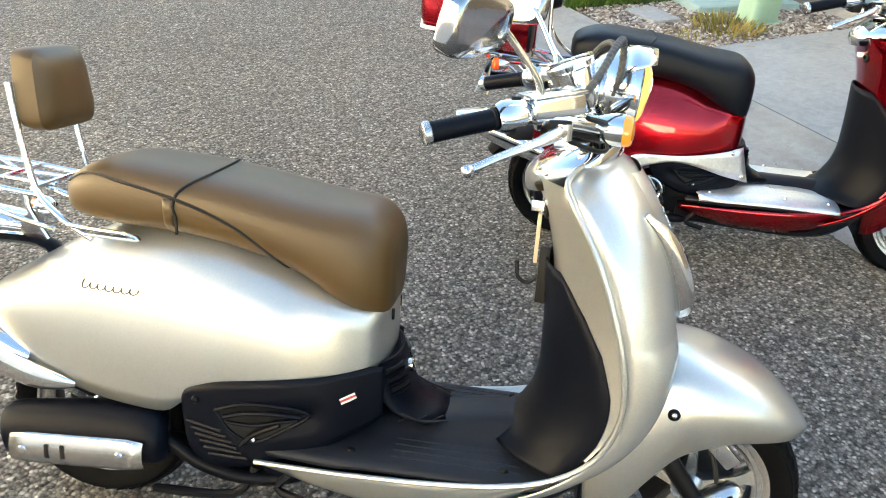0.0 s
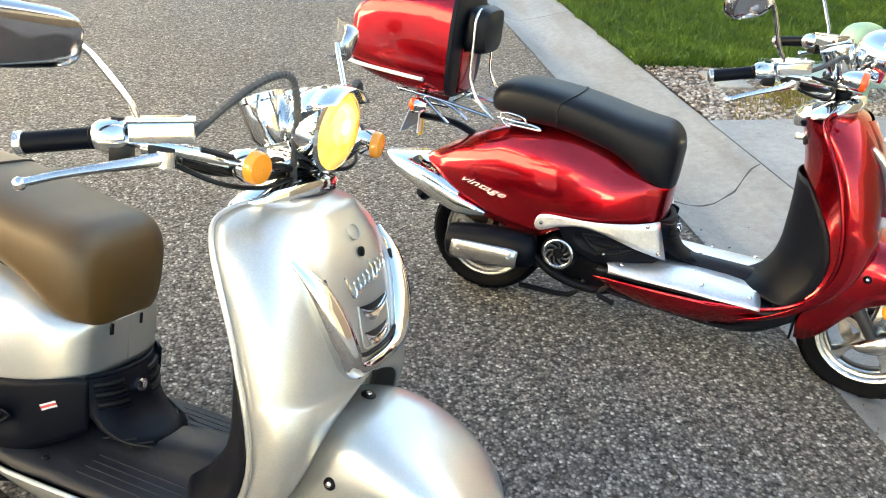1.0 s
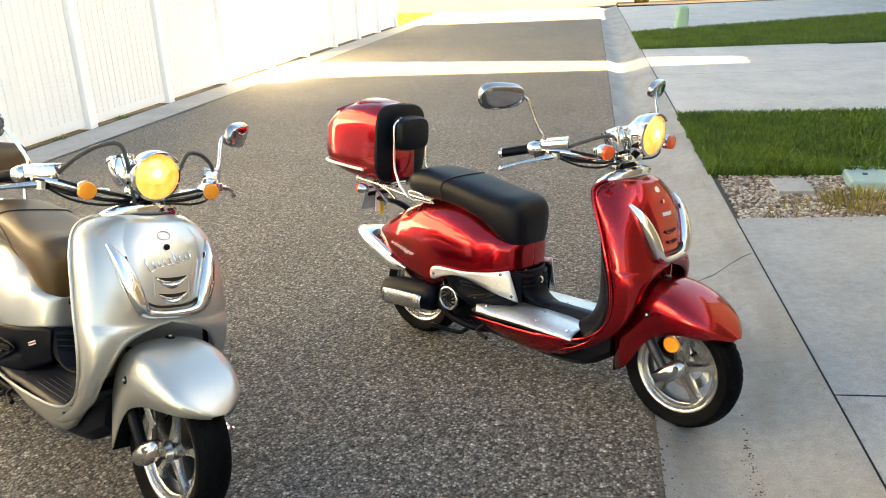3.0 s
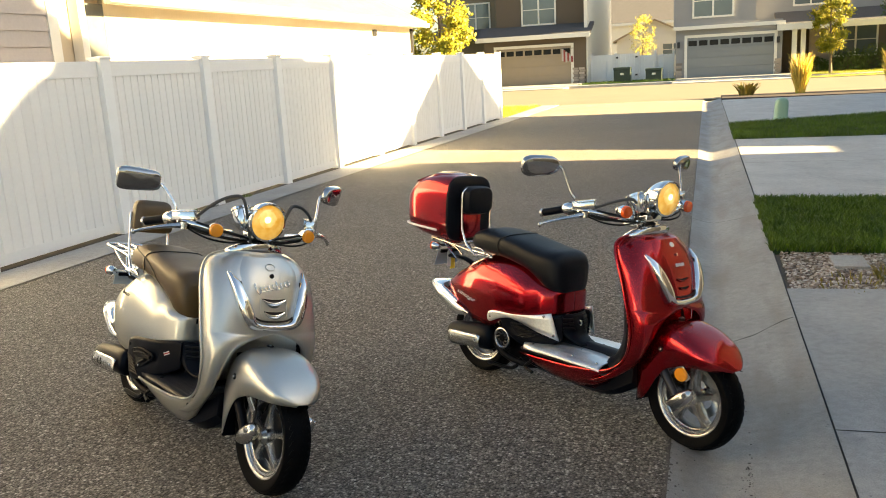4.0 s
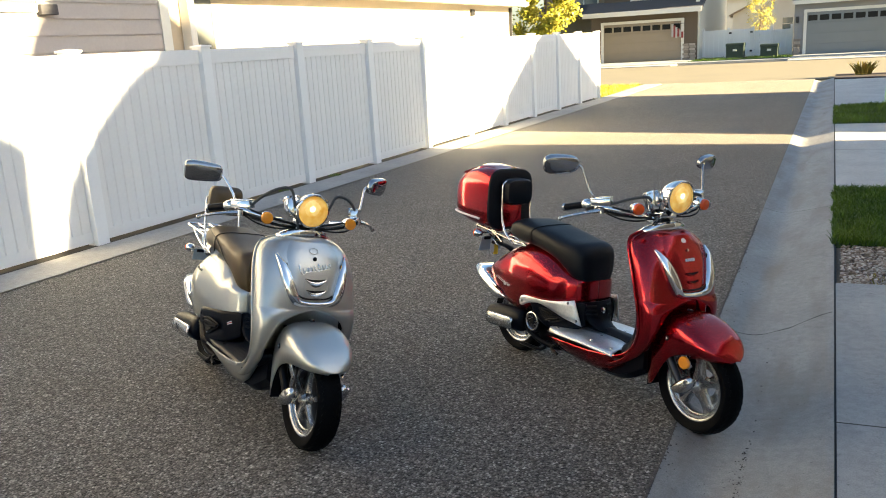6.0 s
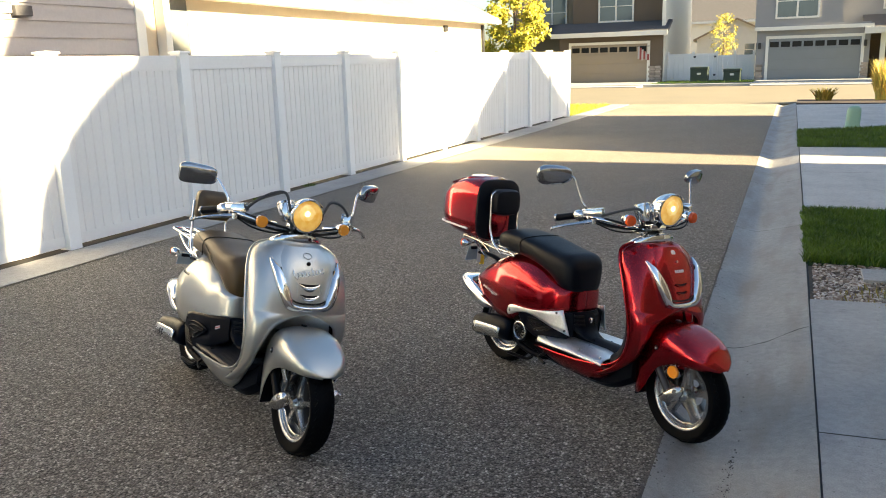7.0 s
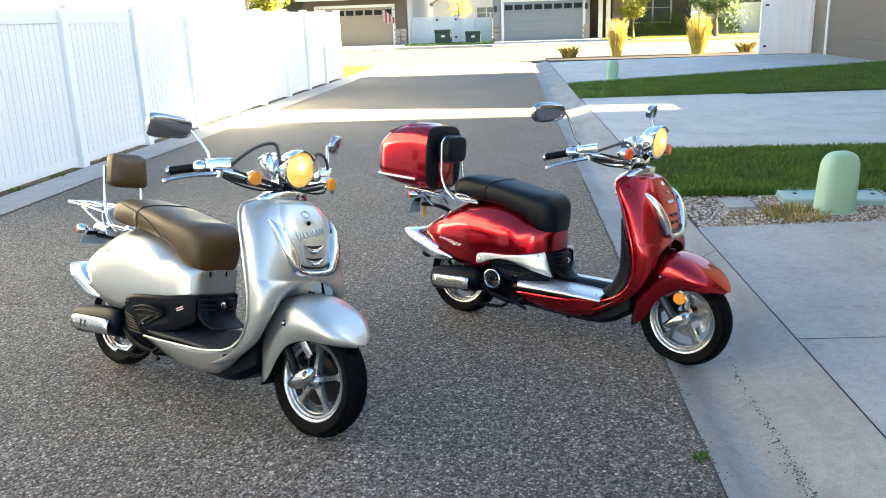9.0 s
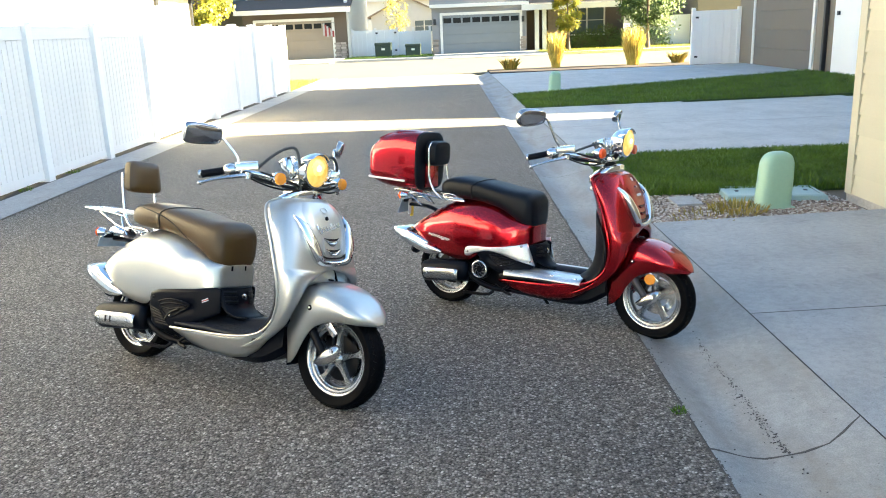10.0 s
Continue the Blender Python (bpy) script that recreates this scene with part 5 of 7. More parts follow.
def scooter(label, body, seat_mat, at, lean, pitch, yaw, steer, size, red):
    root = new("motor_scooter")
    root.matrix_world = pose(*at, lean, pitch, yaw) @ Matrix.Scale(size, 4)
    tagged(root, label, "scooter", "parked scooters")
    turn = {"now": Matrix.Identity(4)}

    def tucked(x):
        """The red scooter's shorter middle."""
        return x - 0.034 * max(0.0, (x - 0.3) / 0.35) if red else x

    axis = Vector((-0.30, 0, 1.0)).normalized()
    steered = Matrix.Translation((1.03, 0, 0.93)) @ Matrix.Rotation(radians(-steer), 4, axis) @ Matrix.Translation((-1.03, 0, -0.93))

    def P(name, bm, m, parent=None, label="", smooth=True, angle=40):
        bmesh.ops.transform(bm, matrix=turn["now"], verts=bm.verts[:])
        return part(name, bm, m, parent or root, label, smooth, angle)

    def bolt(parent, p, way, r=0.008, material=None):
        return screw(parent, turn["now"] @ Vector(p), turn["now"].to_3x3() @ Vector(way), r, material)

    wheel(root, 0.0, False, True)
    fw = wheel(root, 1.312, True, not red)
    k = 1.05 if red else 1.035
    fw.matrix_local = steered @ Matrix.Translation((1.328 if red else 1.322, 0, 0.222 * k)) @ Matrix.Scale(k, 4)

    # rear bodywork
    cowl = P("rear_cowl", aim(cowl_mesh(0.052 if red else 0.0), (0, 0, 1)), body, angle=60)
    thicken(cowl, 0.004)
    # tail trim: a chrome beak round the lower tail
    side = [(0.012, 0.158, 0.345), (-0.03, 0.161, 0.348), (-0.09, 0.154, 0.352), (-0.16, 0.140, 0.366), (-0.23, 0.128, 0.386), (-0.31, 0.112, 0.408), (-0.385, 0.082, 0.424), (-0.432, 0.042, 0.432), (-0.448, 0.0, 0.434)]
    path = [(x, -y, z) for x, y, z in side] + [(x, y, z) for x, y, z in side[-2::-1]]
    hs = [0.007, 0.020, 0.029, 0.033, 0.031, 0.026, 0.018, 0.012, 0.010]
    P("tail_trim", tube(path, hs + hs[-2::-1], 14, 5, flat=0.36), M_CHROME, None, "polished chrome tail trim")
    tail = [(-0.10, 0.146, 0.382, 0.028), (-0.19, 0.140, 0.404, 0.046), (-0.27, 0.126, 0.420, 0.048), (-0.34, 0.102, 0.428, 0.036), (-0.40, 0.068, 0.432, 0.022), (-0.436, 0.032, 0.434, 0.013), (-0.448, 0.006, 0.435, 0.008)]
    P("tail_deck", loft([[(x, w * spow(math.cos(a), 0.7), z + h * spow(math.sin(a), 0.9)) for a in (6.28319 * i / 28 for i in range(28))] for x, w, z, h in table(tail, 3)]), M_CHROME, None, "chrome tail beak")

    # seat with piping and strap
    turn["now"] = Matrix.Translation((-0.022, 0, -0.006)) @ Matrix.Diagonal((0.952, 1, 1, 1)) if red else Matrix.Identity(4)
    seat = P("seat", loft([seat_ring(r) for r in SEAT_T]), seat_mat, None, "", angle=70)
    for s in () if red else (-1, 1):
        line = []
        for x, z in ((-0.005, 0.775), (0.04, 0.798), (0.11, 0.793), (0.18, 0.782), (0.24, 0.770), (0.30, 0.752), (0.36, 0.727), (0.41, 0.695), (0.45, 0.662), (0.462, 0.650)):
            line.append((x, s * (seat_side(x, z) + 0.0006), z))
        P("piping", tube(line, 0.0032, 6, 4), M_PIPING, seat)
    ring = []
    for k in range(0, 17):
        a = math.pi * k / 16
        c, sn = math.cos(a), math.sin(a)
        x = 0.232 + 0.052 * sn ** 1.5
        _, zt, zb, w, zc = at_x(SEAT_T, x)
        ring.append((x, (w + 0.001) * spow(c, 0.62), zc + (zt - zc + 0.001) * spow(sn, 0.62)))
    lo = [(0.238, 0.146, 0.735), (0.240, 0.146, 0.70)]
    P("seam", tube([*lo[::-1], *ring, *[(x, -y, z) for x, y, z in lo]], 0.0032, 6, 2), M_PIPING, seat)
    for s in () if red else (-1, 1):
        bm = bmesh.new()
        sheet(bm, [[(x, s * (seat_side(x, z) + 0.0022), z) for x in (0.212, 0.218, 0.226, 0.232)] for z in (0.770, 0.745, 0.72, 0.697, 0.686)])
        thicken(P("strap", bm, seat_mat, seat), 0.003, 0)
    turn["now"] = Matrix.Identity(4)
    # latch under the seat's nose
    for y in () if red else (-0.052, 0.034):
        P("seat_latch", boxm(0.652, 0.669, y - 0.004, y + 0.004, 0.538, 0.562, bevel=0.002), M_ENGINE)
    # hinge plate at the seat's side
    for s in (-1, 1):
        P("grab_strip", tube([(0.0, s * 0.128, 0.688), (0.06, s * 0.138, 0.688), (0.13, s * 0.140, 0.686), (0.15, s * 0.138, 0.676), (0.04, s * 0.136, 0.676)], 0.0055, 8, 4), M_CHROME)

    # black engine cover below the cowl, both sides
    cover = [(0.262, 0.372, 0.318, 0.188), (0.274, 0.390, 0.262, 0.193), (0.30, 0.402, 0.232, 0.195), (0.345, 0.415, 0.218, 0.196), (0.41, 0.424, 0.226, 0.193), (0.48, 0.432, 0.248, 0.188), (0.56, 0.440, 0.272, 0.173), (0.62, 0.450, 0.296, 0.150), (0.67, 0.457, 0.320, 0.128), (0.700, 0.454, 0.338, 0.112)]
    if red:
        cover = [(0.285, 0.395, 0.372, 0.190), (0.31, 0.402, 0.345, 0.193), (0.345, 0.408, 0.322, 0.193), (0.41, 0.412, 0.292, 0.190), (0.48, 0.418, 0.278, 0.184), (0.56, 0.432, 0.276, 0.171), (0.62, 0.448, 0.290, 0.148), (0.68, 0.456, 0.315, 0.122), (0.710, 0.452, 0.335, 0.104)]
    cover = [(tucked(drawn(r[0])), *r[1:]) for r in cover]
    for s in (-1, 1):
        rows = []
        for x, zt, zb, y in table(cover, 4):
            rows.append([(x, s * (y - 0.014 * (k - 0.25) ** 2 - (0.010 if 0.3 < k < 0.7 and 0.36 < x < 0.55 else 0)), zt + (zb - zt) * k) for k in (i / 10 for i in range(11))])
        bm = loft(rows, closed=False)
        for f in bm.faces:
            f.normal_update()
            if f.normal.y * s < 0:
                f.normal_flip()
        pan_ = P("engine_cover", bm, M_PLASTIC, None, "matt black plastic engine cover", angle=60)
        thicken(pan_, 0.006)
        def on(x, k, out=0.003):
            _, zt, zb, y = at_x(table(cover, 4), x)
            return (x, s * (y - 0.014 * (k - 0.25) ** 2 + out), zt + (zb - zt) * k)
        ox = 0.0 if red else -0.034
        rim_ = [(0.372, 0.30), (0.43, 0.25), (0.50, 0.31), (0.562, 0.46), (0.52, 0.60), (0.45, 0.70), (0.40, 0.54)]
        P("opening_rim", tube([on(x + ox, k, 0.002) for x, k in rim_ + rim_[:1]], 0.0042, 6, 4), M_PLASTIC, pan_)
        bm = bmesh.new()
        mid_ = bm.verts.new(on(0.46 + ox, 0.48, -0.004))
        ring_ = [bm.verts.new(on(x, k, 0.0012)) for x, k in crom([(x + ox, k) for x, k in rim_ + rim_[:1]], 4)[:-1]]
        for p_, q_ in zip(ring_, ring_[1:] + ring_[:1]):
            bm.faces.new((mid_, p_, q_))
        P("opening", bm, M_PIPING, pan_, "dark opening")
        P("ledge", tube([on(x + ox, k, 0.004) for x, k in ((0.39, 0.38), (0.44, 0.35), (0.50, 0.40), (0.545, 0.47))], 0.0052, 8, 4), M_PLASTIC, pan_)
        P("ledge", tube([on(x + ox, k, 0.003) for x, k in ((0.395, 0.44), (0.45, 0.50), (0.50, 0.50), (0.54, 0.51))], 0.0040, 8, 4), M_PLASTIC, pan_)
        P("linkage", tube([on(x + ox, k, 0.006) for x, k in ((0.425, 0.72), (0.455, 0.60), (0.505, 0.53))], 0.0058, 8, 4), M_ENGINE, pan_)
        screw(pan_, on(0.452 + ox, 0.66, 0.006), (0, s, 0.1), 0.0065, M_STEEL)
        for i in range(0 if red else 6):
            P("vent_slat", tube([on(0.276 + 0.009 * i, 0.52 + 0.066 * i, 0.003), on(0.348 + 0.011 * i, 0.55 + 0.070 * i, 0.002)], 0.0036, 6, 1), M_PIPING, pan_)
        screw(pan_, on(0.295, 0.18, 0.001), (0, s, 0.05), 0.0085, M_ENGINE)
        if not red:
            for i in range(3):
                P("warning_label", boxm(-0.017, 0.017, -0.0006, 0.0006, 0.0048 * i - 0.0075, 0.0048 * i - 0.0035, m=Matrix.Translation(on(0.60, 0.38, 0.0018)) @ Matrix.Rotation(s * radians(-22), 4, "Z") @ Matrix.Rotation(radians(-24), 4, "Y")), (M_STICKER, M_STICKRED, M_STICKER)[i], pan_, "small red and white warning label", smooth=False)

    CON = [(0.648, 0.456, 0.108), (0.664, 0.453, 0.114), (0.674, 0.440, 0.114), (0.684, 0.405, 0.111), (0.695, 0.375, 0.107), (0.716, 0.350, 0.102), (0.75, 0.334, 0.094), (0.79, 0.325, 0.084)]
    if red:
        CON = [(x - 0.046, z, w * float(np.interp(z, [0.32, 0.34, 0.40], [0.62, 0.74, 1.0]))) for x, z, w in CON]
    # console under the seat's nose, with vents
    def con_x(x, u):
        return x + 0.018 - 0.046 * abs(u) ** 2.6

    def on_con(z, u, out=0.0):
        x = float(np.interp(-z, [-r[1] for r in CON], [r[0] for r in CON]))
        w = float(np.interp(-z, [-r[1] for r in CON], [r[2] for r in CON]))
        return (con_x(x, u) + out, u * w * (1 + out), z)

    con = P("console", aim(loft([[(con_x(x, i / 8), i / 8 * w, z) for i in range(-8, 9)] for x, z, w in CON], closed=False), (1, 0, 1)), M_PLASTIC, None, "black console with slatted vents")
    thicken(con, 0.004)
    P("console_lip", tube([on_con(0.4535, i / 6, 0.001) for i in range(-6, 7)], 0.0052, 8, 2), M_PLASTIC, con)
    for i in range(3):
        for s in (-1, 1):
            P("vent_slat", tube([on_con(0.437 - 0.021 * i, s * u, 0.0005) for u in (0.32, 0.5, 0.68, 0.84)], 0.0056, 6, 2), M_PIPING, con)
            P("vent_frame", tube([on_con(0.4265 - 0.021 * i, s * u, 0.0015) for u in (0.30, 0.5, 0.68, 0.86)], 0.0028, 6, 2), M_PLASTIC, con)
    P("knob", lathe([(0.001, 0), (0.015, 0), (0.015, 0.010), (0.008, 0.015), (0.001, 0.015)], on_con(0.415, 0.0), (1, 0, 0.2), 18), M_CHROME, con)
    for s in () if red else (-1, 1):
        P("mat_seam", tube([on_con(0.345, s * 0.95), (0.745, s * 0.088, 0.331), (0.80, s * 0.070, 0.330)], 0.0022, 6, 4), M_PIPING, con)
        for d in (0.70, 0.735, 0.77):
            P("mat_stitch", tube([(d, s * (0.100 - 0.3 * (d - 0.70)), 0.331), (d + 0.020, s * (0.076 - 0.3 * (d - 0.70)), 0.333)], 0.0022, 6, 1), M_PIPING, con)

    # floor with ribs
    def floor_z(x, y):
        return 0.292 - 0.016 * (x < 0.64) * (0.64 - x) / 0.2 + (0.045 * math.exp(-(y / 0.052) ** 4) if red else (0.026 + 0.030 * min(1.0, max(0.0, (x - 0.74) / 0.16))) / (1 + (y / 0.074) ** 8)) + (0.10 * max(0.0, (x - 0.97) / 0.14) ** 2)
    rows = []
    for x in np.linspace(0.44, 1.10, 23):
        yy = 0.206 - 0.02 * max(0, (0.58 - x) / 0.14)
        rows.append([(x, y, floor_z(x, y) - 0.012 * (abs(y) / 0.2) ** 6) for y in np.linspace(-yy, yy, 21)])
    fl = P("floorboard", aim(loft(rows, closed=False), (0, 0, 1)), M_RIBBED, None, "black ribbed rubber floorboard", angle=80)
    thicken(fl, 0.012)
    for s in (-1, 1):
        for y in (0.104, 0.125, 0.146, 0.167):
            P("rib", tube([(x, s * y, floor_z(x, y) - 0.012 * (y / 0.2) ** 6 - 0.0020) for x in (0.70, 0.80, 0.88, 0.96)], 0.0034, 8, 2), M_RIBBED, fl)
        for x in (0.615, 0.93):
            screw(fl, (x, s * 0.165, floor_z(x, 0.165) - 0.003), (0, 0, 1), 0.009, M_ENGINE)
    edge = [(0.42, 0.186, 0.240), (0.52, 0.198, 0.247), (0.62, 0.207, 0.254), (0.80, 0.213, 0.266), (0.94, 0.215, 0.285), (1.03, 0.217, 0.316)] + [(r[1], r[2], r[0]) for r in APRON[14::-1] if r[0] != 0.585]
    for s in (-1, 1):
        P("edge_bead", tube([(x - 0.003, s * y, z) for x, y, z in (edge[3:] if red else edge)], 0.0058, 8, 3), body)
        # skirt below the floor
        low = 0.056 if red else 0.062
        rows = []
        for x, dz in ((0.43, 0.4), (0.52, 0.7), (0.65, 0.95), (0.80, 1.05), (0.90, 1.0), (0.97, 0.75), (1.02, 0.40), (1.05, 0.10)):
            zt = float(np.interp(x, [e[0] for e in edge[:6]], [e[2] for e in edge[:6]]))
            ye = float(np.interp(x, [e[0] for e in edge[:6]], [e[1] for e in edge[:6]]))
            rows.append([(x, s * (ye - 0.005 - (0.060 if red else 0.055) * k ** 1.6), zt - (low + 0.04) * dz * k) for k in (0, 0.2, 0.4, 0.6, 0.8, 1.0)])
        thicken(P("floor_skirt", loft(rows, closed=False), body, angle=70), 0.004, 0)
    belly = [(0.42, 0.13, 0.15, 0.24), (0.60, 0.145, 0.145, 0.255), (0.85, 0.15, 0.14, 0.27), (0.98, 0.145, 0.16, 0.28), (1.08, 0.12, 0.22, 0.38)]
    P("belly_pan", loft([[(x, -w, z1), (x, -w, z0 + 0.03), (x, -w * 0.7, z0), (x, w * 0.7, z0), (x, w, z0 + 0.03), (x, w, z1)] for x, w, z0, z1 in table(belly, 3)]), M_PLASTIC, None, "black under-tray", angle=30)

    # front apron
    bm = bmesh.new()
    rows = []
    for z, xe, we, xf, a in apron_rows():
        a = max(0.0, a)
        row = []
        for k in range(15):
            ph = radians(90 * k / 14)
            row.append((xe + (xf - xe) * spow(math.sin(ph), 0.78), a + (we - a) * spow(math.cos(ph), 0.72) if k < 14 else a, z))
        rows.append(row)
    sheet(bm, rows)
    mirror(bm)
    bmesh.ops.recalc_face_normals(bm, faces=bm.faces[:])
    ap = P("front_apron", aim(bm, (1, 0, 0)), body, None, "", angle=70)
    thicken(ap, 0.004)
    def front(y, z, out=0.0):
        r = None
        t = apron_rows()
        for p, q in zip(t, t[1:]):
            if q[0] <= z <= p[0]:
                r = q + (p - q) * ((z - q[0]) / (p[0] - q[0]))
        _, xe, we, xf, a = r
        c = min(1.0, max(0.0, (abs(y) - a) / (we - a))) ** (1 / 0.72)
        sn = math.sqrt(max(0.0, 1 - c * c)) ** 0.78
        return Vector((xe + (xf - xe) * sn + out, y, z))
    # chrome U trim round the horn cover
    half = [front(-0.168, 0.845, 0.001), front(-0.150, 0.80, 0.006), front(-0.130, 0.74, 0.008), front(-0.112, 0.69, 0.009), front(-0.100, 0.662, 0.009), front(-0.080, 0.648, 0.009), front(-0.045, 0.642, 0.008), front(0, 0.640, 0.008)]
    full = [tuple(p) for p in half] + [(p.x, -p.y, p.z) for p in half[-2::-1]]
    rs = [0.007, 0.021, 0.028, 0.028, 0.024, 0.018, 0.014, 0.014]
    P("horn_trim", tube(full, rs + rs[-2::-1], 10, 4, flat=1.0), M_CHROME, ap, "chrome U-shaped trim")
    inner = [front(y * 0.85, z + dz, 0.012) for y, z, dz in ((-0.158, 0.815, 0.0), (-0.150, 0.78, 0.0), (-0.132, 0.73, 0.002), (-0.116, 0.69, 0.008), (-0.098, 0.668, 0.012), (-0.060, 0.655, 0.012), (0.0, 0.652, 0.012))]
    P("trim_groove", tube([tuple(p) for p in inner] + [(p.x, -p.y, p.z) for p in inner[-2::-1]], 0.0042, 8, 4), M_PIPING, ap, "dark groove inside the trim")
    # raised horn cover
    rows = []
    for z in np.linspace(0.655, 0.905, 12):
        wz = float(np.interp(z, [0.655, 0.69, 0.75, 0.85, 0.905], [0.085, 0.098, 0.118, 0.135, 0.105]))
        rows.append([front(wz * v, z, 0.0115 * (1 - abs(v) ** 6) - 0.002) for v in np.linspace(-1, 1, 17)])
    hc_ = P("horn_cover", aim(loft(rows, closed=False), (1, 0, 0)), body, ap, "", angle=70)
    # mouth-shaped vents
    for z0, w in ((0.742, 0.042), (0.705, 0.036)) if red else ((0.750, 0.053), (0.702, 0.047)):
        bm = bmesh.new()
        top, low_ = [], []
        for v in np.linspace(-1, 1, 11):
            top.append(front(v * w, z0 + 0.004 * v * v, 0.0118))
            low_.append(front(v * w * 0.96, z0 - (0.010 if red else 0.0125) * (1 - v * v) - 0.001, 0.0118))
        sheet(bm, [top, low_])
        P("vent", bm, M_PIPING if not red else M_ENGINE, hc_, "dark crescent vent")
        if not red:
            bm = bmesh.new()
            sheet(bm, [low_, [front(v * w * 0.95, z0 - 0.021 * (1 - v * v) - 0.0015, 0.0165) for v in np.linspace(-1, 1, 11)], [front(v * w * 0.94, z0 - 0.031 * (1 - v * v) - 0.002, 0.0115) for v in np.linspace(-1, 1, 11)]])
            P("vent_scoop", bm, M_STEEL, hc_, "bright crescent scoop")
        P("vent_lip", tube([p + Vector((0.002, 0, 0)) for p in low_], 0.003, 6, 2), M_CHROME if not red else body, hc_)
    if not red:
        P("vent_frame", tube([front(-0.058, 0.755, 0.012), front(-0.056, 0.69, 0.012), front(-0.03, 0.674, 0.012), front(0.03, 0.674, 0.012), front(0.056, 0.69, 0.012), front(0.058, 0.755, 0.012)], 0.0022, 6, 4), body, hc_)
        P("key_lock", lathe([(0.001, 0), (0.0095, 0), (0.0095, 0.005), (0.005, 0.007), (0.001, 0.007)], front(0, 0.838, 0.010), (1, 0, 0.3), 18), M_ENGINE, hc_, "round keyhole")
        pts = []
        for i in range(111):
            v = i / 110
            th = 6.28319 * 8.5 * v
            tall = 0.0095 + 0.020 * max(0.0, 1 - v / 0.13) + 0.010 * math.exp(-((v - 0.62) / 0.05) ** 2)
            pts.append(front(-0.078 + 0.158 * v + 0.0055 * math.cos(th) - 0.25 * tall * math.sin(th), 0.784 + 0.028 * v + tall * math.sin(th), 0.0125))
        script(hc_, [tuple(p) for p in pts], 0.0021, M_CHROME, "badge", "chrome script badge drawn as plain strokes")
        P("oval_badge", tube([tuple(front(0.021 * math.sin(a), 0.872 + 0.012 * math.cos(a), 0.0125)) for a in (6.28319 * i / 16 for i in range(17))], 0.0016, 6, 1), body, hc_)
    else:
        for i in range(5):
            P("badge_bar", boxm(-0.0012, 0.0012, -0.0045, 0.0045, -0.007, 0.007, m=Matrix.Translation(front(-0.026 + 0.013 * i, 0.80, 0.0125)) @ Matrix.Rotation(-0.35, 4, "Y")), M_STICKER, hc_, "pale lettering drawn as a plain bar", smooth=False)
        P("round_badge", lathe([(0.001, 0.0), (0.016, 0.0), (0.016, 0.002), (0.011, 0.003), (0.001, 0.003)], front(0, 0.878, 0.007), (1, 0, 0.5), 20), M_STICKER, hc_)
        P("key_lock", lathe([(0.001, 0), (0.007, 0), (0.007, 0.005), (0.001, 0.006)], front(0, 0.842, 0.011), (1, 0, 0.3), 14), M_CHROME, hc_)
    # inner leg shield: painted above, black below
    mid = [(0.31, 0.905), (0.33, 0.935), (0.35, 0.955), (0.40, 0.982), (0.46, 0.994), (0.52, 0.994), (0.58, 0.992), (0.64, 0.988), (0.70, 0.981), (0.76, 0.968), (0.82, 0.948), (0.86, 0.930), (0.885, 0.918)]
    inner = [(z, float(np.interp(z, [m_[0] for m_ in mid], [m_[1] for m_ in mid])), float(np.interp(-z, [-r[0] for r in APRON], [r[1] for r in APRON])), float(np.interp(-z, [-r[0] for r in APRON], [r[2] for r in APRON])) - 0.007) for z in (0.882, 0.872, 0.85, 0.82, 0.76, 0.70, 0.64, 0.58, 0.52, 0.46, 0.40, 0.35, 0.33, 0.31)]
    tab = table(inner, 3)
    def inner_rows(a, b):
        return [[(xi + (xe - 0.006 - xi) * abs(v) ** 2.2, v * w, z) for v in np.linspace(-1, 1, 19)] for z, xi, xe, w in tab if a - 1e-6 <= z <= b + 1e-6]
    gl = P("glove_panel", loft(inner_rows(0.36, 0.95), closed=False), body, None, "painted glovebox panel", angle=70)
    rows = []
    for z, xi, xe, w in tab:
        if z > 0.715:
            continue
        reach = float(np.interp(z, [0.30, 0.40, 0.50, 0.58, 0.64, 0.68, 0.70, 0.715], [1.0, 0.985, 0.95, 0.88, 0.76, 0.60, 0.44, 0.16]))
        rows.append([(xi + (xe - 0.006 - xi) * abs(v) ** 2.2 - 0.005 - 0.012 * (1 - (v / reach) ** 2), v * w, z) for v in np.linspace(-reach, reach, 19)])
    thicken(P("leg_shield_lining", aim(loft(rows, closed=False), (-1, 0, 0)), M_PLASTIC, None, "black inner leg shield", angle=70), 0.004)
    P("ignition_bezel", lathe([(0.010, 0), (0.024, 0), (0.024, 0.006), (0.016, 0.010), (0.012, 0.004), (0.010, 0.0)], (0.962, -0.055, 0.815), (-1, 0, 0.1), 20), M_PIPING, gl, "black ignition bezel")
    P("ignition_key", boxm(0.925, 0.957, -0.057, -0.053, 0.803, 0.825, bevel=0.002), M_STEEL, gl)
    if not red:
        P("key_fob", boxm(0.940, 0.948, -0.066, -0.044, 0.700, 0.800, bevel=0.003), M_FOB, gl, "tan leather key fob")
        P("bag_hook", tube([(0.960, -0.01, 0.712), (0.956, -0.01, 0.665), (0.935, -0.01, 0.640), (0.913, -0.01, 0.650), (0.908, -0.01, 0.685)], 0.0045, 8, 4), M_PIPING, gl, "black wire bag hook")
        P("hook_plate", boxm(0.952, 0.974, -0.018, 0.000, 0.60, 0.72, bevel=0.003), M_PIPING, gl)
    # chrome collar and steering neck
    ring_rows = []
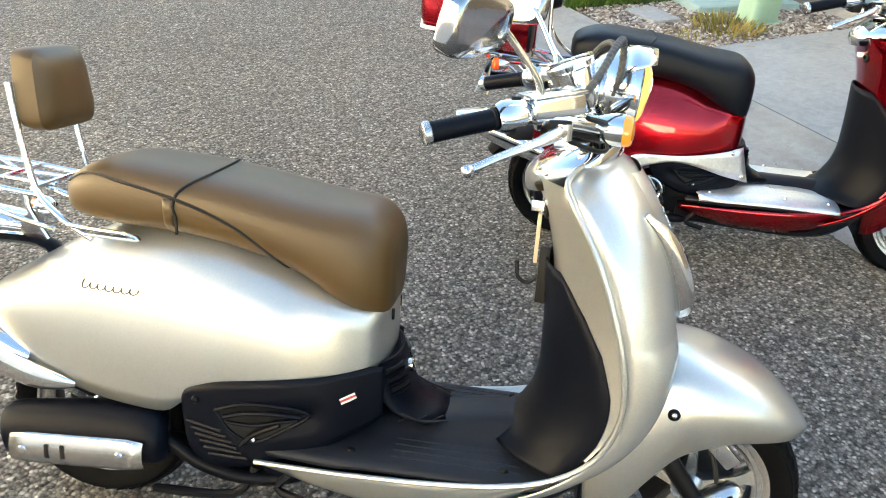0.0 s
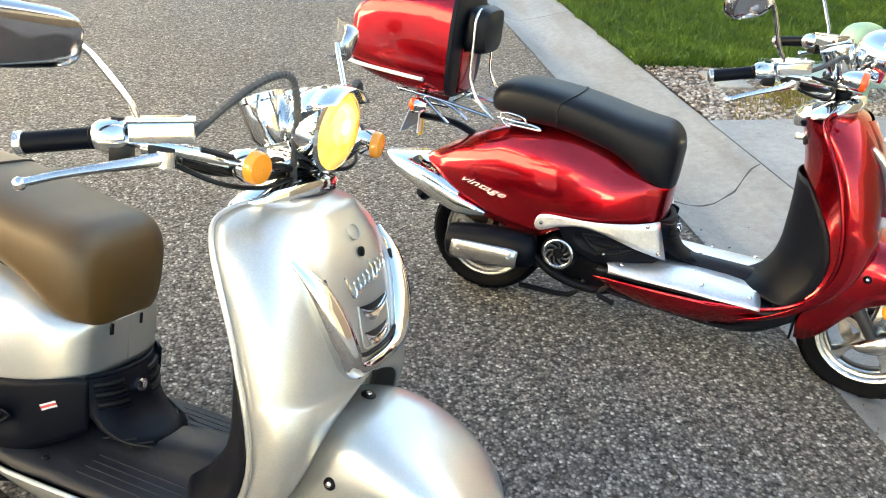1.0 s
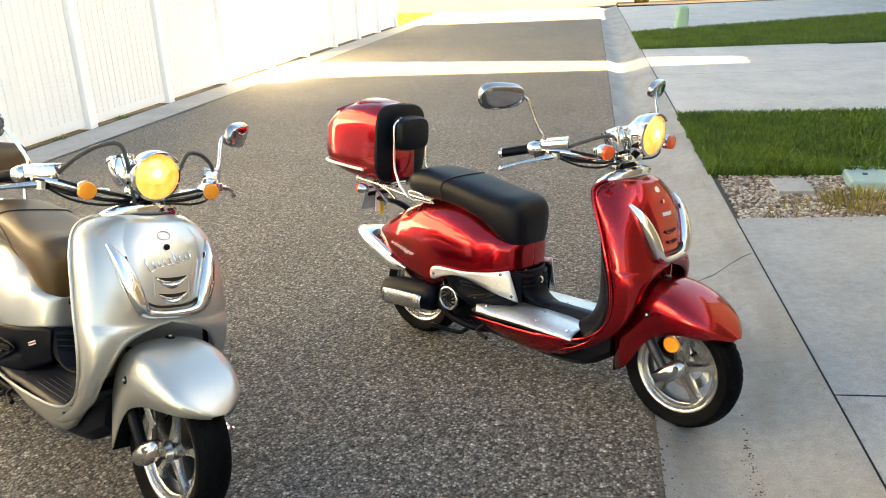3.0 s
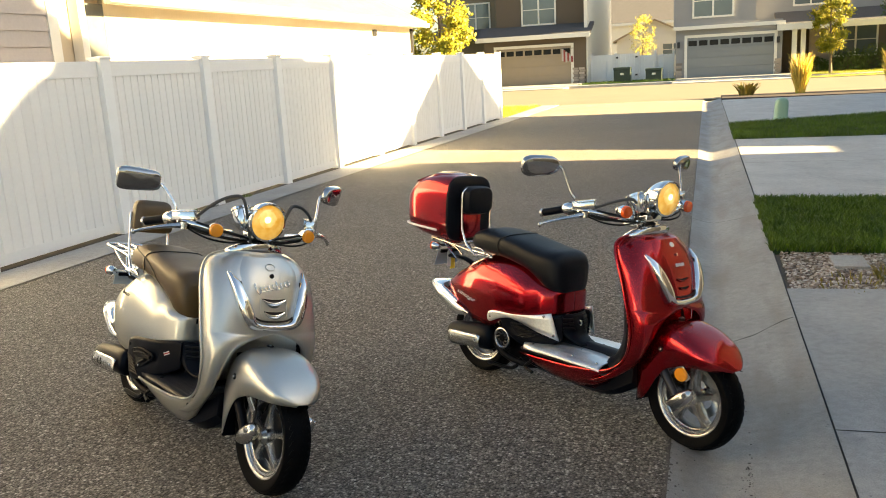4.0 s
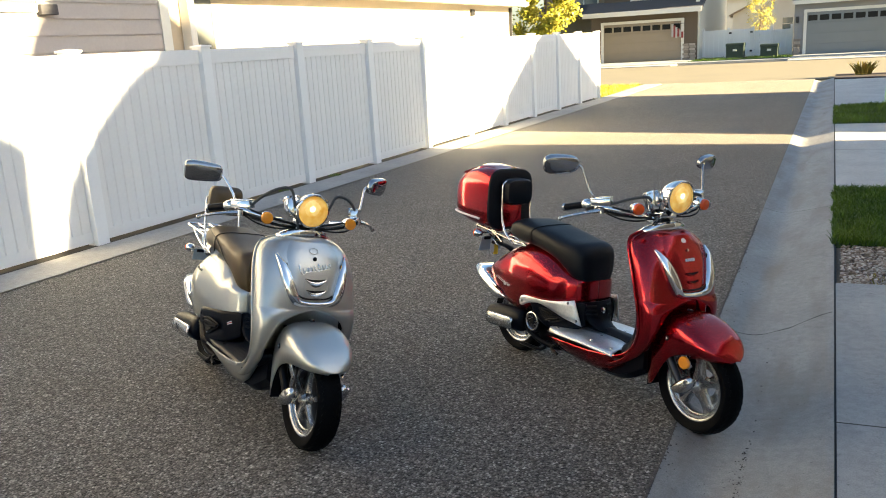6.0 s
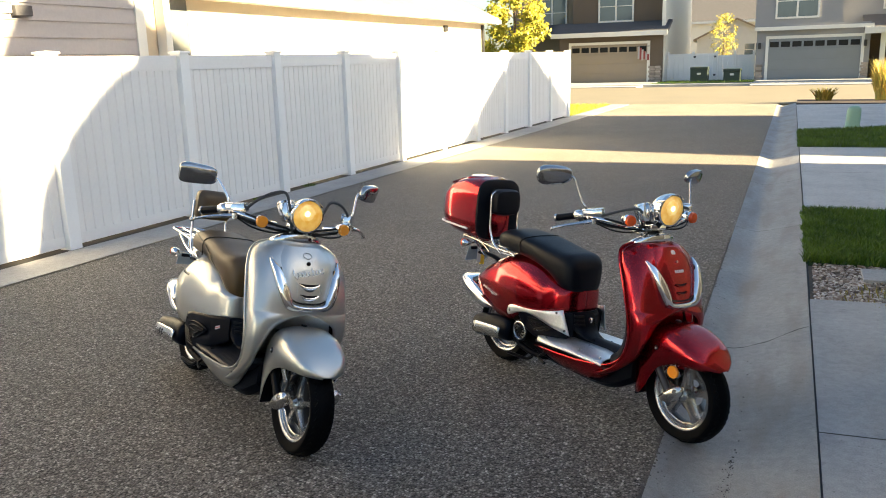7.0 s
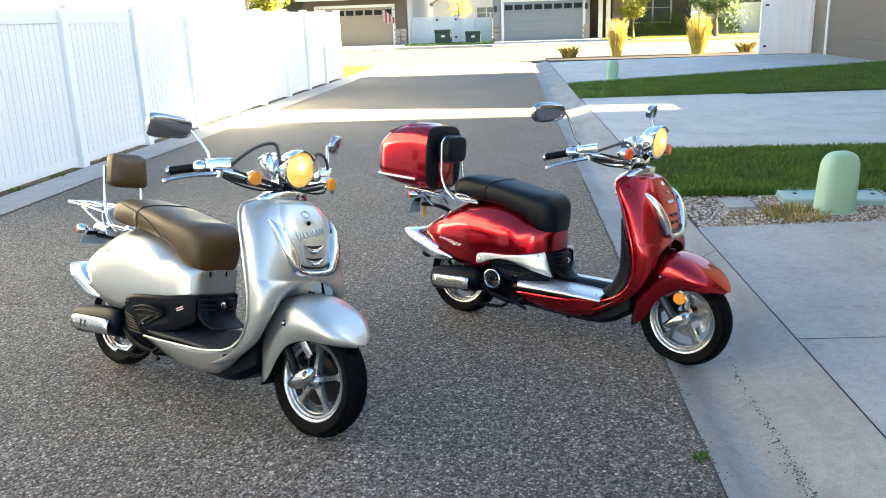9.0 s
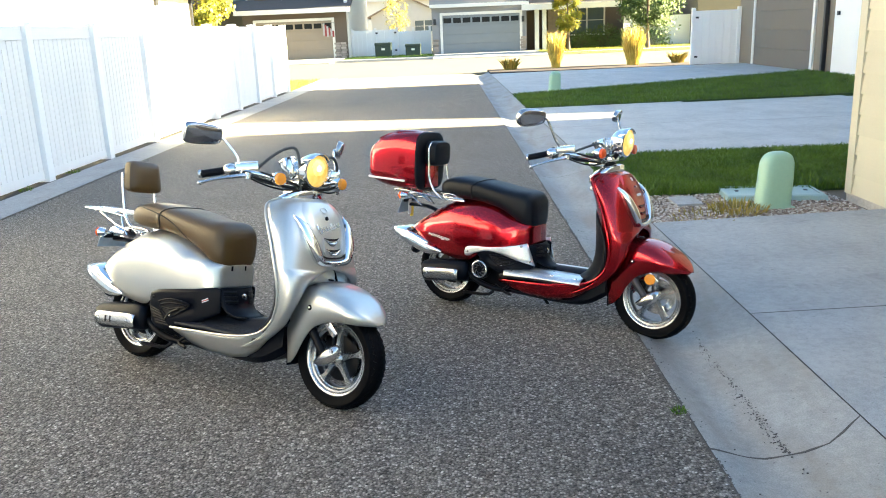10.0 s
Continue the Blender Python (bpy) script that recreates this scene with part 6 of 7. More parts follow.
    for k, h in ((1.00, -0.026), (1.05, -0.012), (1.06, 0.004), (1.02, 0.014), (0.86, 0.026), (0.60, 0.034), (0.36, 0.032)):
        ring_rows.append([(0.998 + 0.088 * k * spow(math.cos(a), 1.08), 0.128 * k * spow(math.sin(a), 1.08), 0.904 + 0.44 * 0.088 * k * spow(math.cos(a), 1.08) + h) for a in (6.28319 * i / 40 for i in range(40))])
    P("neck_collar", loft(ring_rows, caps=False), M_CHROME, None, "polished chrome neck collar")
    turn["now"] = steered
    P("steering_stem", lathe([(0.026, 0.0), (0.026, 0.03), (0.020, 0.035), (0.020, 0.07)], (1.028, 0, 0.930), (-0.2, 0, 1), 20), M_ENGINE)
    P("bar_clamp", boxm(0.985, 1.045, -0.05, 0.05, 0.972, 1.000, bevel=0.007), M_CHROME)

    # handlebar
    turn["now"] = steered @ Matrix.Translation((0, 0, -0.020))
    if red:
        turn["now"] = Matrix.Translation((1.03, 0, 0.93)) @ Matrix.Rotation(radians(-steer - 6.8), 4, axis) @ Matrix.Translation((-1.075, 0, -0.938))
    bar = [(1.012, 0.0, 0.990), (1.030, 0.08, 0.993), (1.040, 0.16, 1.006), (1.022, 0.235, 1.024), (0.975, 0.285, 1.036), (0.905, 0.315, 1.040), (0.860, 0.333, 1.034), (0.765, 0.380, 1.010)]
    hb_ = P("handlebar", tube([(x, -y, z) for x, y, z in bar[::-1]] + bar[1:], 0.0115, 12, 4), M_CHROME)
    for s in (-1, 1):
        a, b = Vector((0.866, s * 0.331, 1.0355)), Vector((0.762, s * 0.3815, 1.009))
        d = (b - a)
        L = d.length
        prof = [(0.013, 0), (0.0185, 0.0), (0.0185, 0.004)]
        for i in range(14):
            prof += [(0.0165, 0.006 + i * 0.0072), (0.0175, 0.0085 + i * 0.0072)]
        g = P("grip", lathe([*prof, (0.017, L - 0.012), (0.012, L - 0.012)], a, d, 20), M_PLASTIC, hb_, "black rubber grip")
        P("bar_end", lathe([(0.0165, L - 0.012), (0.019, L - 0.010), (0.019, L), (0.014, L + 0.003), (0.001, L + 0.003)], a, d, 20), M_ALLOY, hb_)
        P("switch_housing", lathe([(0.012, -0.052), (0.022, -0.050), (0.0265, -0.040), (0.0265, -0.012), (0.022, -0.002), (0.012, 0.0)], a, d, 20), M_CHROME, hb_, "chrome switch housing")
        P("switch", boxm(-0.008, 0.008, -0.006, 0.006, 0, 0.008, bevel=0.002, m=Matrix.Translation((0.895, s * 0.318, 1.064))), M_PLASTIC, hb_)
        rz_ = math.atan2(s * (-0.26), 0.52)
        m = Matrix.Translation((0.952, s * 0.283, 1.066)) @ Matrix.Rotation(s * radians(-38), 4, "Z") @ Matrix.Rotation(radians(-7), 4, "Y")
        res = P("brake_reservoir", boxm(-0.050, 0.048, -0.024, 0.024, -0.024, 0.010, bevel=0.006, m=m), M_CHROME, None, "chrome brake fluid reservoir", angle=35)
        P("lid", boxm(-0.052, 0.050, -0.026, 0.026, 0.009, 0.016, bevel=0.003, m=m), M_CHROME, res, angle=35)
        for i in (-1, 1):
            bolt(res, m @ Vector((0.036 * i, 0, 0.014)), (0, 0, 1), 0.004)
        P("master_cylinder", tube([(0.985, s * 0.262, 1.040), (0.93, s * 0.302, 1.036)], 0.017, 14, 1), M_CHROME, hb_)
        P("brake_lever", tube([(0.968, s * 0.300, 1.022), (0.955, s * 0.335, 1.016), (0.925, s * 0.375, 1.006), (0.885, s * 0.412, 0.992), (0.848, s * 0.442, 0.976)], [0.012, 0.010, 0.0075, 0.0065, 0.0065], 10, 4, flat=1.25), M_STEEL, hb_, "brushed brake lever")
        bm = bmesh.new()
        bmesh.ops.create_uvsphere(bm, u_segments=12, v_segments=8, radius=0.0105, matrix=Matrix.Translation((0.843, s * 0.447, 0.973)))
        P("lever_ball", bm, M_STEEL, hb_)
        P("lever_pivot", lathe([(0.001, -0.014), (0.016, -0.014), (0.016, 0.012), (0.001, 0.012)], (0.972, s * 0.296, 1.022), (0, 0, 1), 16), M_STEEL, hb_)
        # mirror on its stem
        up_, gr = (0.014 if s > 0 else 0.0, 1.08) if not red else (0.055, 1.12) if s < 0 else (0.018, 0.9)
        P("mirror_stem", tube([(0.932, s * 0.315, 1.05), (0.931, s * 0.320, 1.085), (0.915, s * 0.332, 1.115), (0.880, s * 0.355, 1.160 + up_), (0.866, s * 0.372, 1.176 + up_)], 0.006, 10, 4), M_DARKCHROME if red else M_CHROME, hb_)
        mm = Matrix.Translation((0.840, s * (0.445 if not red else 0.447 if s < 0 else 0.410), 1.181 + up_)) @ Matrix.Rotation(s * radians(39 if s > 0 and not red else 20), 4, "Z") @ Matrix.Rotation(radians(14), 4, "Y") @ Matrix.Scale(gr, 4)
        rows = []
        outline = []
        for k in range(28):
            a_ = 6.28319 * k / 28
            cy, cz = spow(math.cos(a_), 0.62 if red else 0.45), spow(math.sin(a_), 0.70 if red else 0.45)
            outline.append((cy * 0.078, cz * (0.041 + 0.005 * cy * s)))
        for x, k in ((-0.012, 0.93), (-0.016, 0.97), (-0.010, 1.0), (0.004, 1.0), (0.011, 0.96), (0.014, 0.90), (0.0165, 0.55), (0.0175, 0.25), (0.018, 0.03)):
            rows.append([mm @ Vector((x, y * k, z * k)) for y, z in outline])
        mi = P("mirror", loft(rows), M_DARKCHROME, None, "dark chrome teardrop mirror", angle=60)
        bm = bmesh.new()
        bm.faces.new([bm.verts.new(mm @ Vector((-0.0175, y * 0.95, z * 0.95))) for y, z in outline])
        P("mirror_glass", bm, M_MIRROR, mi, "mirror glass", smooth=False)
        # front indicators
        held, turn["now"] = turn["now"], steered
        c = Vector((1.048, s * 0.205, 1.030)) if red else Vector((1.062, s * 0.205, 0.999))
        way = Vector((1, s * 0.12, 0))
        ind = P("indicator", lathe([(0.001, -0.046), (0.012, -0.044), (0.022, -0.028), (0.028, -0.006), (0.0285, 0.010), (0.025, 0.010)], c, way, 24), M_CHROME, None, "chrome turn signal with amber lens")
        P("lens", lathe([(0.0275, 0.008), (0.0272, 0.020), (0.024, 0.025), (0.012, 0.028), (0.001, 0.029)], c, way, 24), M_ORANGE if red else M_AMBER, ind, "amber lens")
        P("stalk", tube([c - Vector((0.02, 0, 0)), (1.03, s * 0.12, 0.992)], 0.008, 8, 1), M_CHROME, ind)
        turn["now"] = held
    # wiring along the bar, black clamps
    for s in (-1, 1):
        P("wiring_sleeve", tube([(x - 0.004, s * y, z - 0.014) for x, y, z in ((1.030, 0.05, 0.993), (1.040, 0.10, 0.996), (1.042, 0.16, 1.004), (1.026, 0.225, 1.018), (0.985, 0.270, 1.030))], 0.0062, 8, 4), M_PIPING, hb_, "black wiring sleeve")
        P("wiring_sleeve", tube([(x + 0.014, s * y, z + 0.010) for x, y, z in ((1.020, 0.03, 0.975), (1.038, 0.09, 0.992), (1.042, 0.15, 1.004), (1.030, 0.215, 1.018), (0.995, 0.262, 1.030))], 0.0055, 8, 4), M_PIPING, hb_, "black wiring sleeve")
        P("lever_bracket", boxm(-0.022, 0.022, -0.014, 0.014, -0.016, 0.016, bevel=0.004, m=Matrix.Translation((0.962, s * 0.292, 1.024)) @ Matrix.Rotation(s * radians(-38), 4, "Z")), M_PIPING, hb_, "black lever bracket", angle=35)
        P("switch_gear", boxm(-0.016, 0.016, -0.018, 0.018, -0.014, 0.012, bevel=0.004, m=Matrix.Translation((0.905, s * 0.316, 1.020)) @ Matrix.Rotation(s * radians(-30), 4, "Z")), M_PIPING, hb_, "black switch block", angle=35)
    P("wiring_loom", tube([(1.00, -0.055, 0.985), (1.035, -0.02, 1.005), (1.03, 0.02, 0.99), (1.00, 0.055, 1.0)], 0.016, 8, 4), M_PIPING, hb_, "black wiring loom")
    P("top_yoke", boxm(0.955, 1.055, -0.062, 0.062, 0.948, 0.972, bevel=0.006), M_CHROME, None, "chrome fork yoke", angle=35)
    # control cables
    for pts, r in (([(0.985, -0.262, 1.052), (1.020, -0.22, 1.108), (1.042, -0.16, 1.150), (1.056, -0.105, 1.158), (1.060, -0.078, 1.10), (1.045, -0.05, 1.01), (1.04, -0.03, 0.94)], 0.0082),
                   ([(0.968, 0.282, 1.052), (1.004, 0.245, 1.098), (1.030, 0.190, 1.134), (1.050, 0.130, 1.138), (1.060, 0.098, 1.09), (1.05, 0.06, 1.00), (1.045, 0.03, 0.94)], 0.0082),
                   ([(0.94, -0.29, 1.02), (1.02, -0.23, 0.985), (1.05, -0.15, 0.972), (1.05, -0.06, 0.975), (1.045, -0.02, 0.95)], 0.0042),
                   ([(0.94, 0.29, 1.02), (1.02, 0.23, 0.985), (1.05, 0.15, 0.972), (1.05, 0.06, 0.975), (1.045, 0.02, 0.95)], 0.0042),
                   ([(0.95, -0.285, 1.03), (1.0, -0.24, 1.0), (1.02, -0.14, 0.985), (1.02, -0.05, 0.97)], 0.0036)):
        if red and r > 0.005:
            pts, r = [(x, y, 1.045 + (z - 1.045) * 0.35 if z > 1.045 else z) for x, y, z in pts], 0.006
        if r > 0.005:
            line = [tuple(q) for q in crom(pts, 14)]
            P("cable", tube(line, [0.0060 if k % 2 else 0.0074 for k in range(len(line))], 8, 1), M_SLEEVE, hb_, "ribbed black cable sleeve", smooth=False)
        else:
            P("cable", tube(pts, r, 8, 6), M_PIPING, hb_, "black cable")
    turn["now"] = steered
    # headlamp: chrome bowl, trim ring, peak, glass
    hl_o, hl_w = Vector((1.070, 0, 1.083) if red else (1.055, 0, 1.050)), Vector((1, 0, -0.06))
    turn["now"] = steered @ Matrix.Translation(hl_o) @ Matrix.Scale(0.945, 4) @ Matrix.Translation(-hl_o)
    head = P("headlamp", lathe([(0.001, -0.058), (0.030, -0.054), (0.055, -0.040), (0.071, -0.016), (0.079, 0.006), (0.0825, 0.030), (0.084, 0.036), (0.084, 0.046), (0.076, 0.050), (0.073, 0.044)], hl_o, hl_w, 40), M_CHROME, None, "chrome headlamp bowl")
    P("glass", lathe([(0.0755, 0.044), (0.070, 0.053), (0.052, 0.063), (0.028, 0.068), (0.001, 0.070)], hl_o, hl_w, 40), M_LAMP, head, "lit amber headlamp glass")
    up = hl_o + Vector((0, -0.006, 0.008))
    P("reflector_glow", lathe([(0.050, 0.0605), (0.036, 0.0675), (0.020, 0.0705), (0.001, 0.0715)], up, hl_w, 40), M_GLOW, head, "warm glow of the lit reflector")
    P("bulb", lathe([(0.015, 0.0712), (0.010, 0.0726), (0.001, 0.0732)], up + Vector((0, -0.008, 0.006)), hl_w, 32), M_BULB, head, "bright lit bulb")
    q = hl_w.to_track_quat("Z", "Y").to_matrix()
    rows = []
    for h, r in ((0.014, 0.0840), (0.040, 0.0868), (0.054, 0.0866), (0.058 if red else 0.070, 0.0856)):
        rows.append([hl_o + q @ Vector((r * math.sin(a), r * math.cos(a), h)) for a in np.linspace(-1, 1, 15) * (1.12 - 6 * max(0.0, h - 0.02))])
    thicken(P("peak", loft(rows, closed=False), M_CHROME, head), 0.002)
    P("headlamp_bracket", tube([(1.03, 0, 0.985), hl_o - Vector((0.0, 0, 0.05))], 0.016, 10, 1), M_ENGINE, head)
    turn["now"] = steered
    for s in (-1, 1):
        gz = P("gauge", lathe([(0.001, -0.078), (0.026, -0.076), (0.037, -0.060), (0.041, -0.02), (0.0415, 0.0), (0.045, 0.003), (0.045, 0.012), (0.039, 0.014)], (0.972, s * 0.056, 1.078), (-0.45, s * 0.08, 1), 28), M_CHROME, None, "chrome instrument cup")
        P("dial", lathe([(0.040, 0.0105), (0.001, 0.0105)], (0.972, s * 0.056, 1.078), (-0.45, s * 0.08, 1), 28), M_STICKER, gz, "pale dial")

    # front fender
    fend = [(1.535, 0.411, 0.025, 1.529, 0.402), (1.525, 0.426, 0.06, 1.508, 0.404), (1.502, 0.453, 0.097, 1.475, 0.407), (1.46, 0.49, 0.125, 1.428, 0.411), (1.402, 0.523, 0.142, 1.373, 0.41), (1.33, 0.55, 0.149, 1.325, 0.396), (1.255, 0.562, 0.15, 1.27, 0.366), (1.185, 0.55, 0.147, 1.222, 0.305), (1.12, 0.511, 0.138, 1.18, 0.238), (1.075, 0.45, 0.124, 1.14, 0.195), (1.055, 0.375, 0.108, 1.105, 0.18)]
    rows = []
    for xc, zc, w, xs, zs in table(fend, 4):
        row = []
        for k in range(19):
            v = -1 + 2 * k / 18
            t = abs(v) ** 2.4
            row.append((xc + (xs - xc) * t, w * spow(math.sin(v * 1.5708), 0.9), zc + (zs - zc) * (1 - math.sqrt(max(0.0, 1 - abs(v) ** 2.5)))))
        rows.append(row)
    fn = P("front_fender", aim(loft(rows, closed=False), (0, 0, 1)), body, None, "", angle=70)
    thicken(fn, 0.004)
    for s in (-1, 1):
        bolt(fn, (1.248, s * 0.1472, 0.455), (0, s, 0.15), 0.0125, M_ENGINE)
        bolt(fn, (1.248, s * 0.1500, 0.4555), (0, s, 0.15), 0.0065)
        bolt(fn, (1.36, s * 0.118, 0.494), (0.2, s * 0.7, 0.6), 0.004, M_ENGINE)
    bolt(fn, (1.232, 0, 0.566), (0.1, 0, 1), 0.015, M_ENGINE)
    bolt(fn, (1.2325, 0, 0.569), (0.1, 0, 1), 0.007)
    # fork, axle covers, links
    for s in (-1, 1):
        P("fork_leg", tube([(1.155, s * 0.080, 0.52), (1.205, s * 0.106, 0.42), (1.25, s * 0.118, 0.352), (1.318, s * 0.118, 0.262)], [0.020, 0.020, 0.020, 0.018], 14, 3), M_FORK if red else M_ENGINE, None, "dark fork leg")
        P("axle_cover", tube([(1.404, s * 0.112, 0.300), (1.394, s * 0.116, 0.292), (1.368, s * 0.120, 0.268), (1.336, s * 0.123, 0.244), (1.302, s * 0.122, 0.226), (1.274, s * 0.118, 0.217)], [0.010, 0.024, 0.034, 0.032, 0.021, 0.007], 16, 4, flat=1.0), M_STEEL, None, "dulled chrome axle cover")
        P("axle_nut", lathe([(0.001, 0.012), (0.010, 0.012), (0.012, 0.0), (0.012, -0.03)], (1.384, s * 0.140, 0.284), (0, s, 0), 14), M_CHROME)
        m = Matrix.Translation((1.338, s * 0.120, 0.392)) @ Matrix.Rotation(radians(44), 4, "Y")
        br = P("fender_stay", boxm(-0.062, 0.062, -0.004, 0.004, -0.017, 0.017, bevel=0.004, m=m), M_CHROME, None, "chrome fender stay", angle=35)
        if red:
            P("reflector", lathe([(0.001, 0.0), (0.030, 0.0), (0.030, 0.008), (0.026, 0.012), (0.001, 0.014)], (1.347, s * 0.124, 0.365), (0.1, s, 0), 24), M_AMBER, br, "round amber reflector")
        else:
            for d in (-0.055, 0.0):
                bolt(br, m @ Vector((d, s * 0.004, 0)), (0, s, 0), 0.009)
    P("brake_caliper", boxm(1.20, 1.255, 0.03, 0.075, 0.24, 0.31, bevel=0.01), M_ENGINE, None, "", angle=35)
    P("brake_hose", tube([(1.24, 0.06, 0.30), (1.26, 0.10, 0.36), (1.22, 0.09, 0.44), (1.18, 0.05, 0.54)], 0.005, 8, 5), M_PIPING)
    P("speedo_cable", tube([(1.30, -0.06, 0.20), (1.36, -0.11, 0.25), (1.34, -0.09, 0.36), (1.24, -0.06, 0.50)], 0.005, 8, 6), M_PIPING)
    P("mud_flap", boxm(1.09, 1.098, -0.10, 0.10, 0.165, 0.40, bevel=0.003), M_PLASTIC)

    turn["now"] = Matrix.Identity(4)
    # engine, gear case, muffler
    P("gear_case", tube([(0.0, 0.095, 0.222), (0.15, 0.10, 0.235), (0.30, 0.095, 0.24), (0.40, 0.09, 0.24)], [0.07, 0.065, 0.07, 0.06], 18, 4, flat=0.45), M_ENGINE)
    P("crankcase", boxm(0.28, 0.52, -0.12, 0.10, 0.16, 0.34, bevel=0.03), M_ENGINE, None, "", angle=35)
    P("cylinder", tube([(0.50, 0, 0.25), (0.66, 0, 0.25)], 0.065, 16, 1), M_ENGINE)
    P("swing_arm", tube([(0.02, -0.09, 0.222), (0.16, -0.10, 0.20), (0.32, -0.09, 0.21)], 0.024, 12, 4), M_ENGINE)
    fan = P("fan_cover", lathe([(0.001, 0.012), (0.018, 0.012), (0.022, 0.005), (0.046, 0.004), (0.052, 0.010), (0.060, 0.010), (0.062, 0.0), (0.062, -0.03)], (0.30 if red else 0.335, -0.168, 0.280), (0, -1, 0), 32), M_ENGINE, None, "finned fan cover")
    fx_ = 0.30 if red else 0.335
    for k in range(9):
        a = 6.28319 * k / 9
        P("fin", tube([(fx_ + 0.02 * math.cos(a), -0.176, 0.280 + 0.02 * math.sin(a)), (fx_ + 0.036 * math.cos(a + 0.3), -0.177, 0.280 + 0.036 * math.sin(a + 0.3)), (fx_ + 0.048 * math.cos(a + 0.8), -0.176, 0.280 + 0.048 * math.sin(a + 0.8))], 0.004, 6, 2), M_FORK if red else M_ENGINE, fan)
    if red:
        P("fan_ring", tube([(fx_ + 0.049 * math.cos(a), -0.179, 0.280 + 0.049 * math.sin(a)) for a in (6.28319 * i / 24 for i in range(25))], 0.0065, 8, 1), M_STEEL, fan, "bright fan ring")
    mx = 0.055 if red else 0.025
    MX = Matrix.Translation((mx, 0, -0.006))
    muf = P("muffler", tube([(-0.165 + mx, -0.150, 0.212), (-0.158 + mx, -0.150, 0.213), (-0.135 + mx, -0.150, 0.217), (0.05, -0.150, 0.240), (0.17, -0.150, 0.250), (0.205, -0.146, 0.252), (0.213, -0.144, 0.252)], [0.035, 0.058, 0.066, 0.068, 0.068, 0.058, 0.03], 24, 4, flat=0.9), M_PLASTIC, None, "matt black muffler can")
    P("exhaust_pipe", tube([(0.20, -0.145, 0.245), (0.30, -0.15, 0.19), (0.42, -0.13, 0.165), (0.52, -0.09, 0.18), (0.58, -0.03, 0.21)], 0.017, 12, 5), M_ENGINE, muf)
    P("outlet", tube([(-0.14 + mx, -0.135, 0.206), (-0.180 + mx, -0.135, 0.199)], 0.018, 12, 1), M_ENGINE, muf)
    rows = []
    for x in np.linspace(-0.130 + mx, 0.170 + (0 if red else 0.02), 9):
        zc = 0.216 + 0.072 * (x + 0.05)
        e = 1.0 if -0.127 + mx < x < 0.165 else 0.85
        rows.append([(x, -0.150 - 0.074 * math.cos(a), zc + 0.076 * math.sin(a) * e) for a in np.linspace(-0.46, 0.50, 9)])
    sh = P("heat_shield", loft(rows, closed=False), M_STEEL, muf, "brushed steel heat shield with slots")
    thicken(sh, 0.003, 0)
    for x in () if red else (-0.045 + mx, -0.01 + mx):
        P("slot", boxm(x - 0.005, x + 0.005, -0.227, -0.2215, 0.216 + 0.072 * (x + 0.05) - 0.016, 0.216 + 0.072 * (x + 0.05) + 0.016, bevel=0.002), M_PIPING, sh)
    for x in (-0.10 + mx, 0.14):
        screw(sh, (x, -0.224, 0.216 + 0.072 * (x + 0.05)), (0, -1, 0), 0.010, M_CHROME)
    P("rear_shock", tube([(0.06, -0.105, 0.25), (0.13, -0.115, 0.42)], 0.022, 12, 1), M_ENGINE)
    P("centre_stand", tube([(0.40, -0.13, 0.19), (0.36, -0.15, 0.13), (0.22, -0.155, 0.12), (0.18, -0.15, 0.115)], 0.010, 8, 3), M_ENGINE)
    P("centre_stand", tube([(0.42, 0.11, 0.19), (0.36, 0.14, 0.13), (0.22, 0.145, 0.12)], 0.010, 8, 3), M_ENGINE)
    P("kick_lever", tube([(0.50, -0.14, 0.21), (0.46, -0.165, 0.17), (0.52, -0.175, 0.155)], 0.009, 8, 3), M_ENGINE)
    P("side_stand", tube([(0.52, 0.12, 0.17), (0.56, 0.17, 0.10), (0.60, 0.205, 0.20 * math.tan(radians(-lean)) + 0.006)], 0.010, 8, 3), M_ENGINE, None, "black side stand")
    P("rear_mudguard", tube([(-0.05, 0, 0.45), (-0.20, 0, 0.40), (-0.29, 0, 0.30)], [0.05, 0.055, 0.03], 10, 4, flat=1.3), M_PLASTIC)
    # tail lamp, indicators, number plate bracket
    tx, tz = (0.0, 0.060) if red else (0.055, 0.022)
    tl = P("tail_lamp", loft([[(x + tx, r * math.cos(a) * 1.5, z + tz + r * math.sin(a)) for a in (6.28319 * i / 20 for i in range(20))] for x, z, r in ((-0.22, 0.615, 0.028), (-0.30, 0.620, 0.034), (-0.335, 0.622, 0.026))]), M_CHROME, None, "chrome tail lamp housing")
    P("lens", loft([[(x + tx, r * math.cos(a) * 1.5, z + tz + r * math.sin(a)) for a in (6.28319 * i / 20 for i in range(20))] for x, z, r in ((-0.334, 0.622, 0.025), (-0.35, 0.622, 0.020), (-0.356, 0.622, 0.005))]), M_REDLENS, tl, "red lens")
    for s in (-1, 1):
        c = Vector((-0.285, s * 0.160, 0.676)) if red else Vector((-0.220, s * 0.132, 0.640))
        ind = P("indicator", lathe([(0.001, -0.032), (0.014, -0.029), (0.023, -0.014), (0.025, 0.0), (0.025, 0.010)], c, (-1, s * 0.25, 0), 20), M_CHROME)
        P("lens", lathe([(0.0245, 0.008), (0.023, 0.022), (0.012, 0.032), (0.001, 0.033)], c, (-1, s * 0.25, 0), 20), M_ORANGE, ind, "orange lens")
        P("stalk", tube([c, (c.x - 0.02, s * 0.03, c.z - 0.005)], 0.007, 8, 1), M_CHROME, ind)
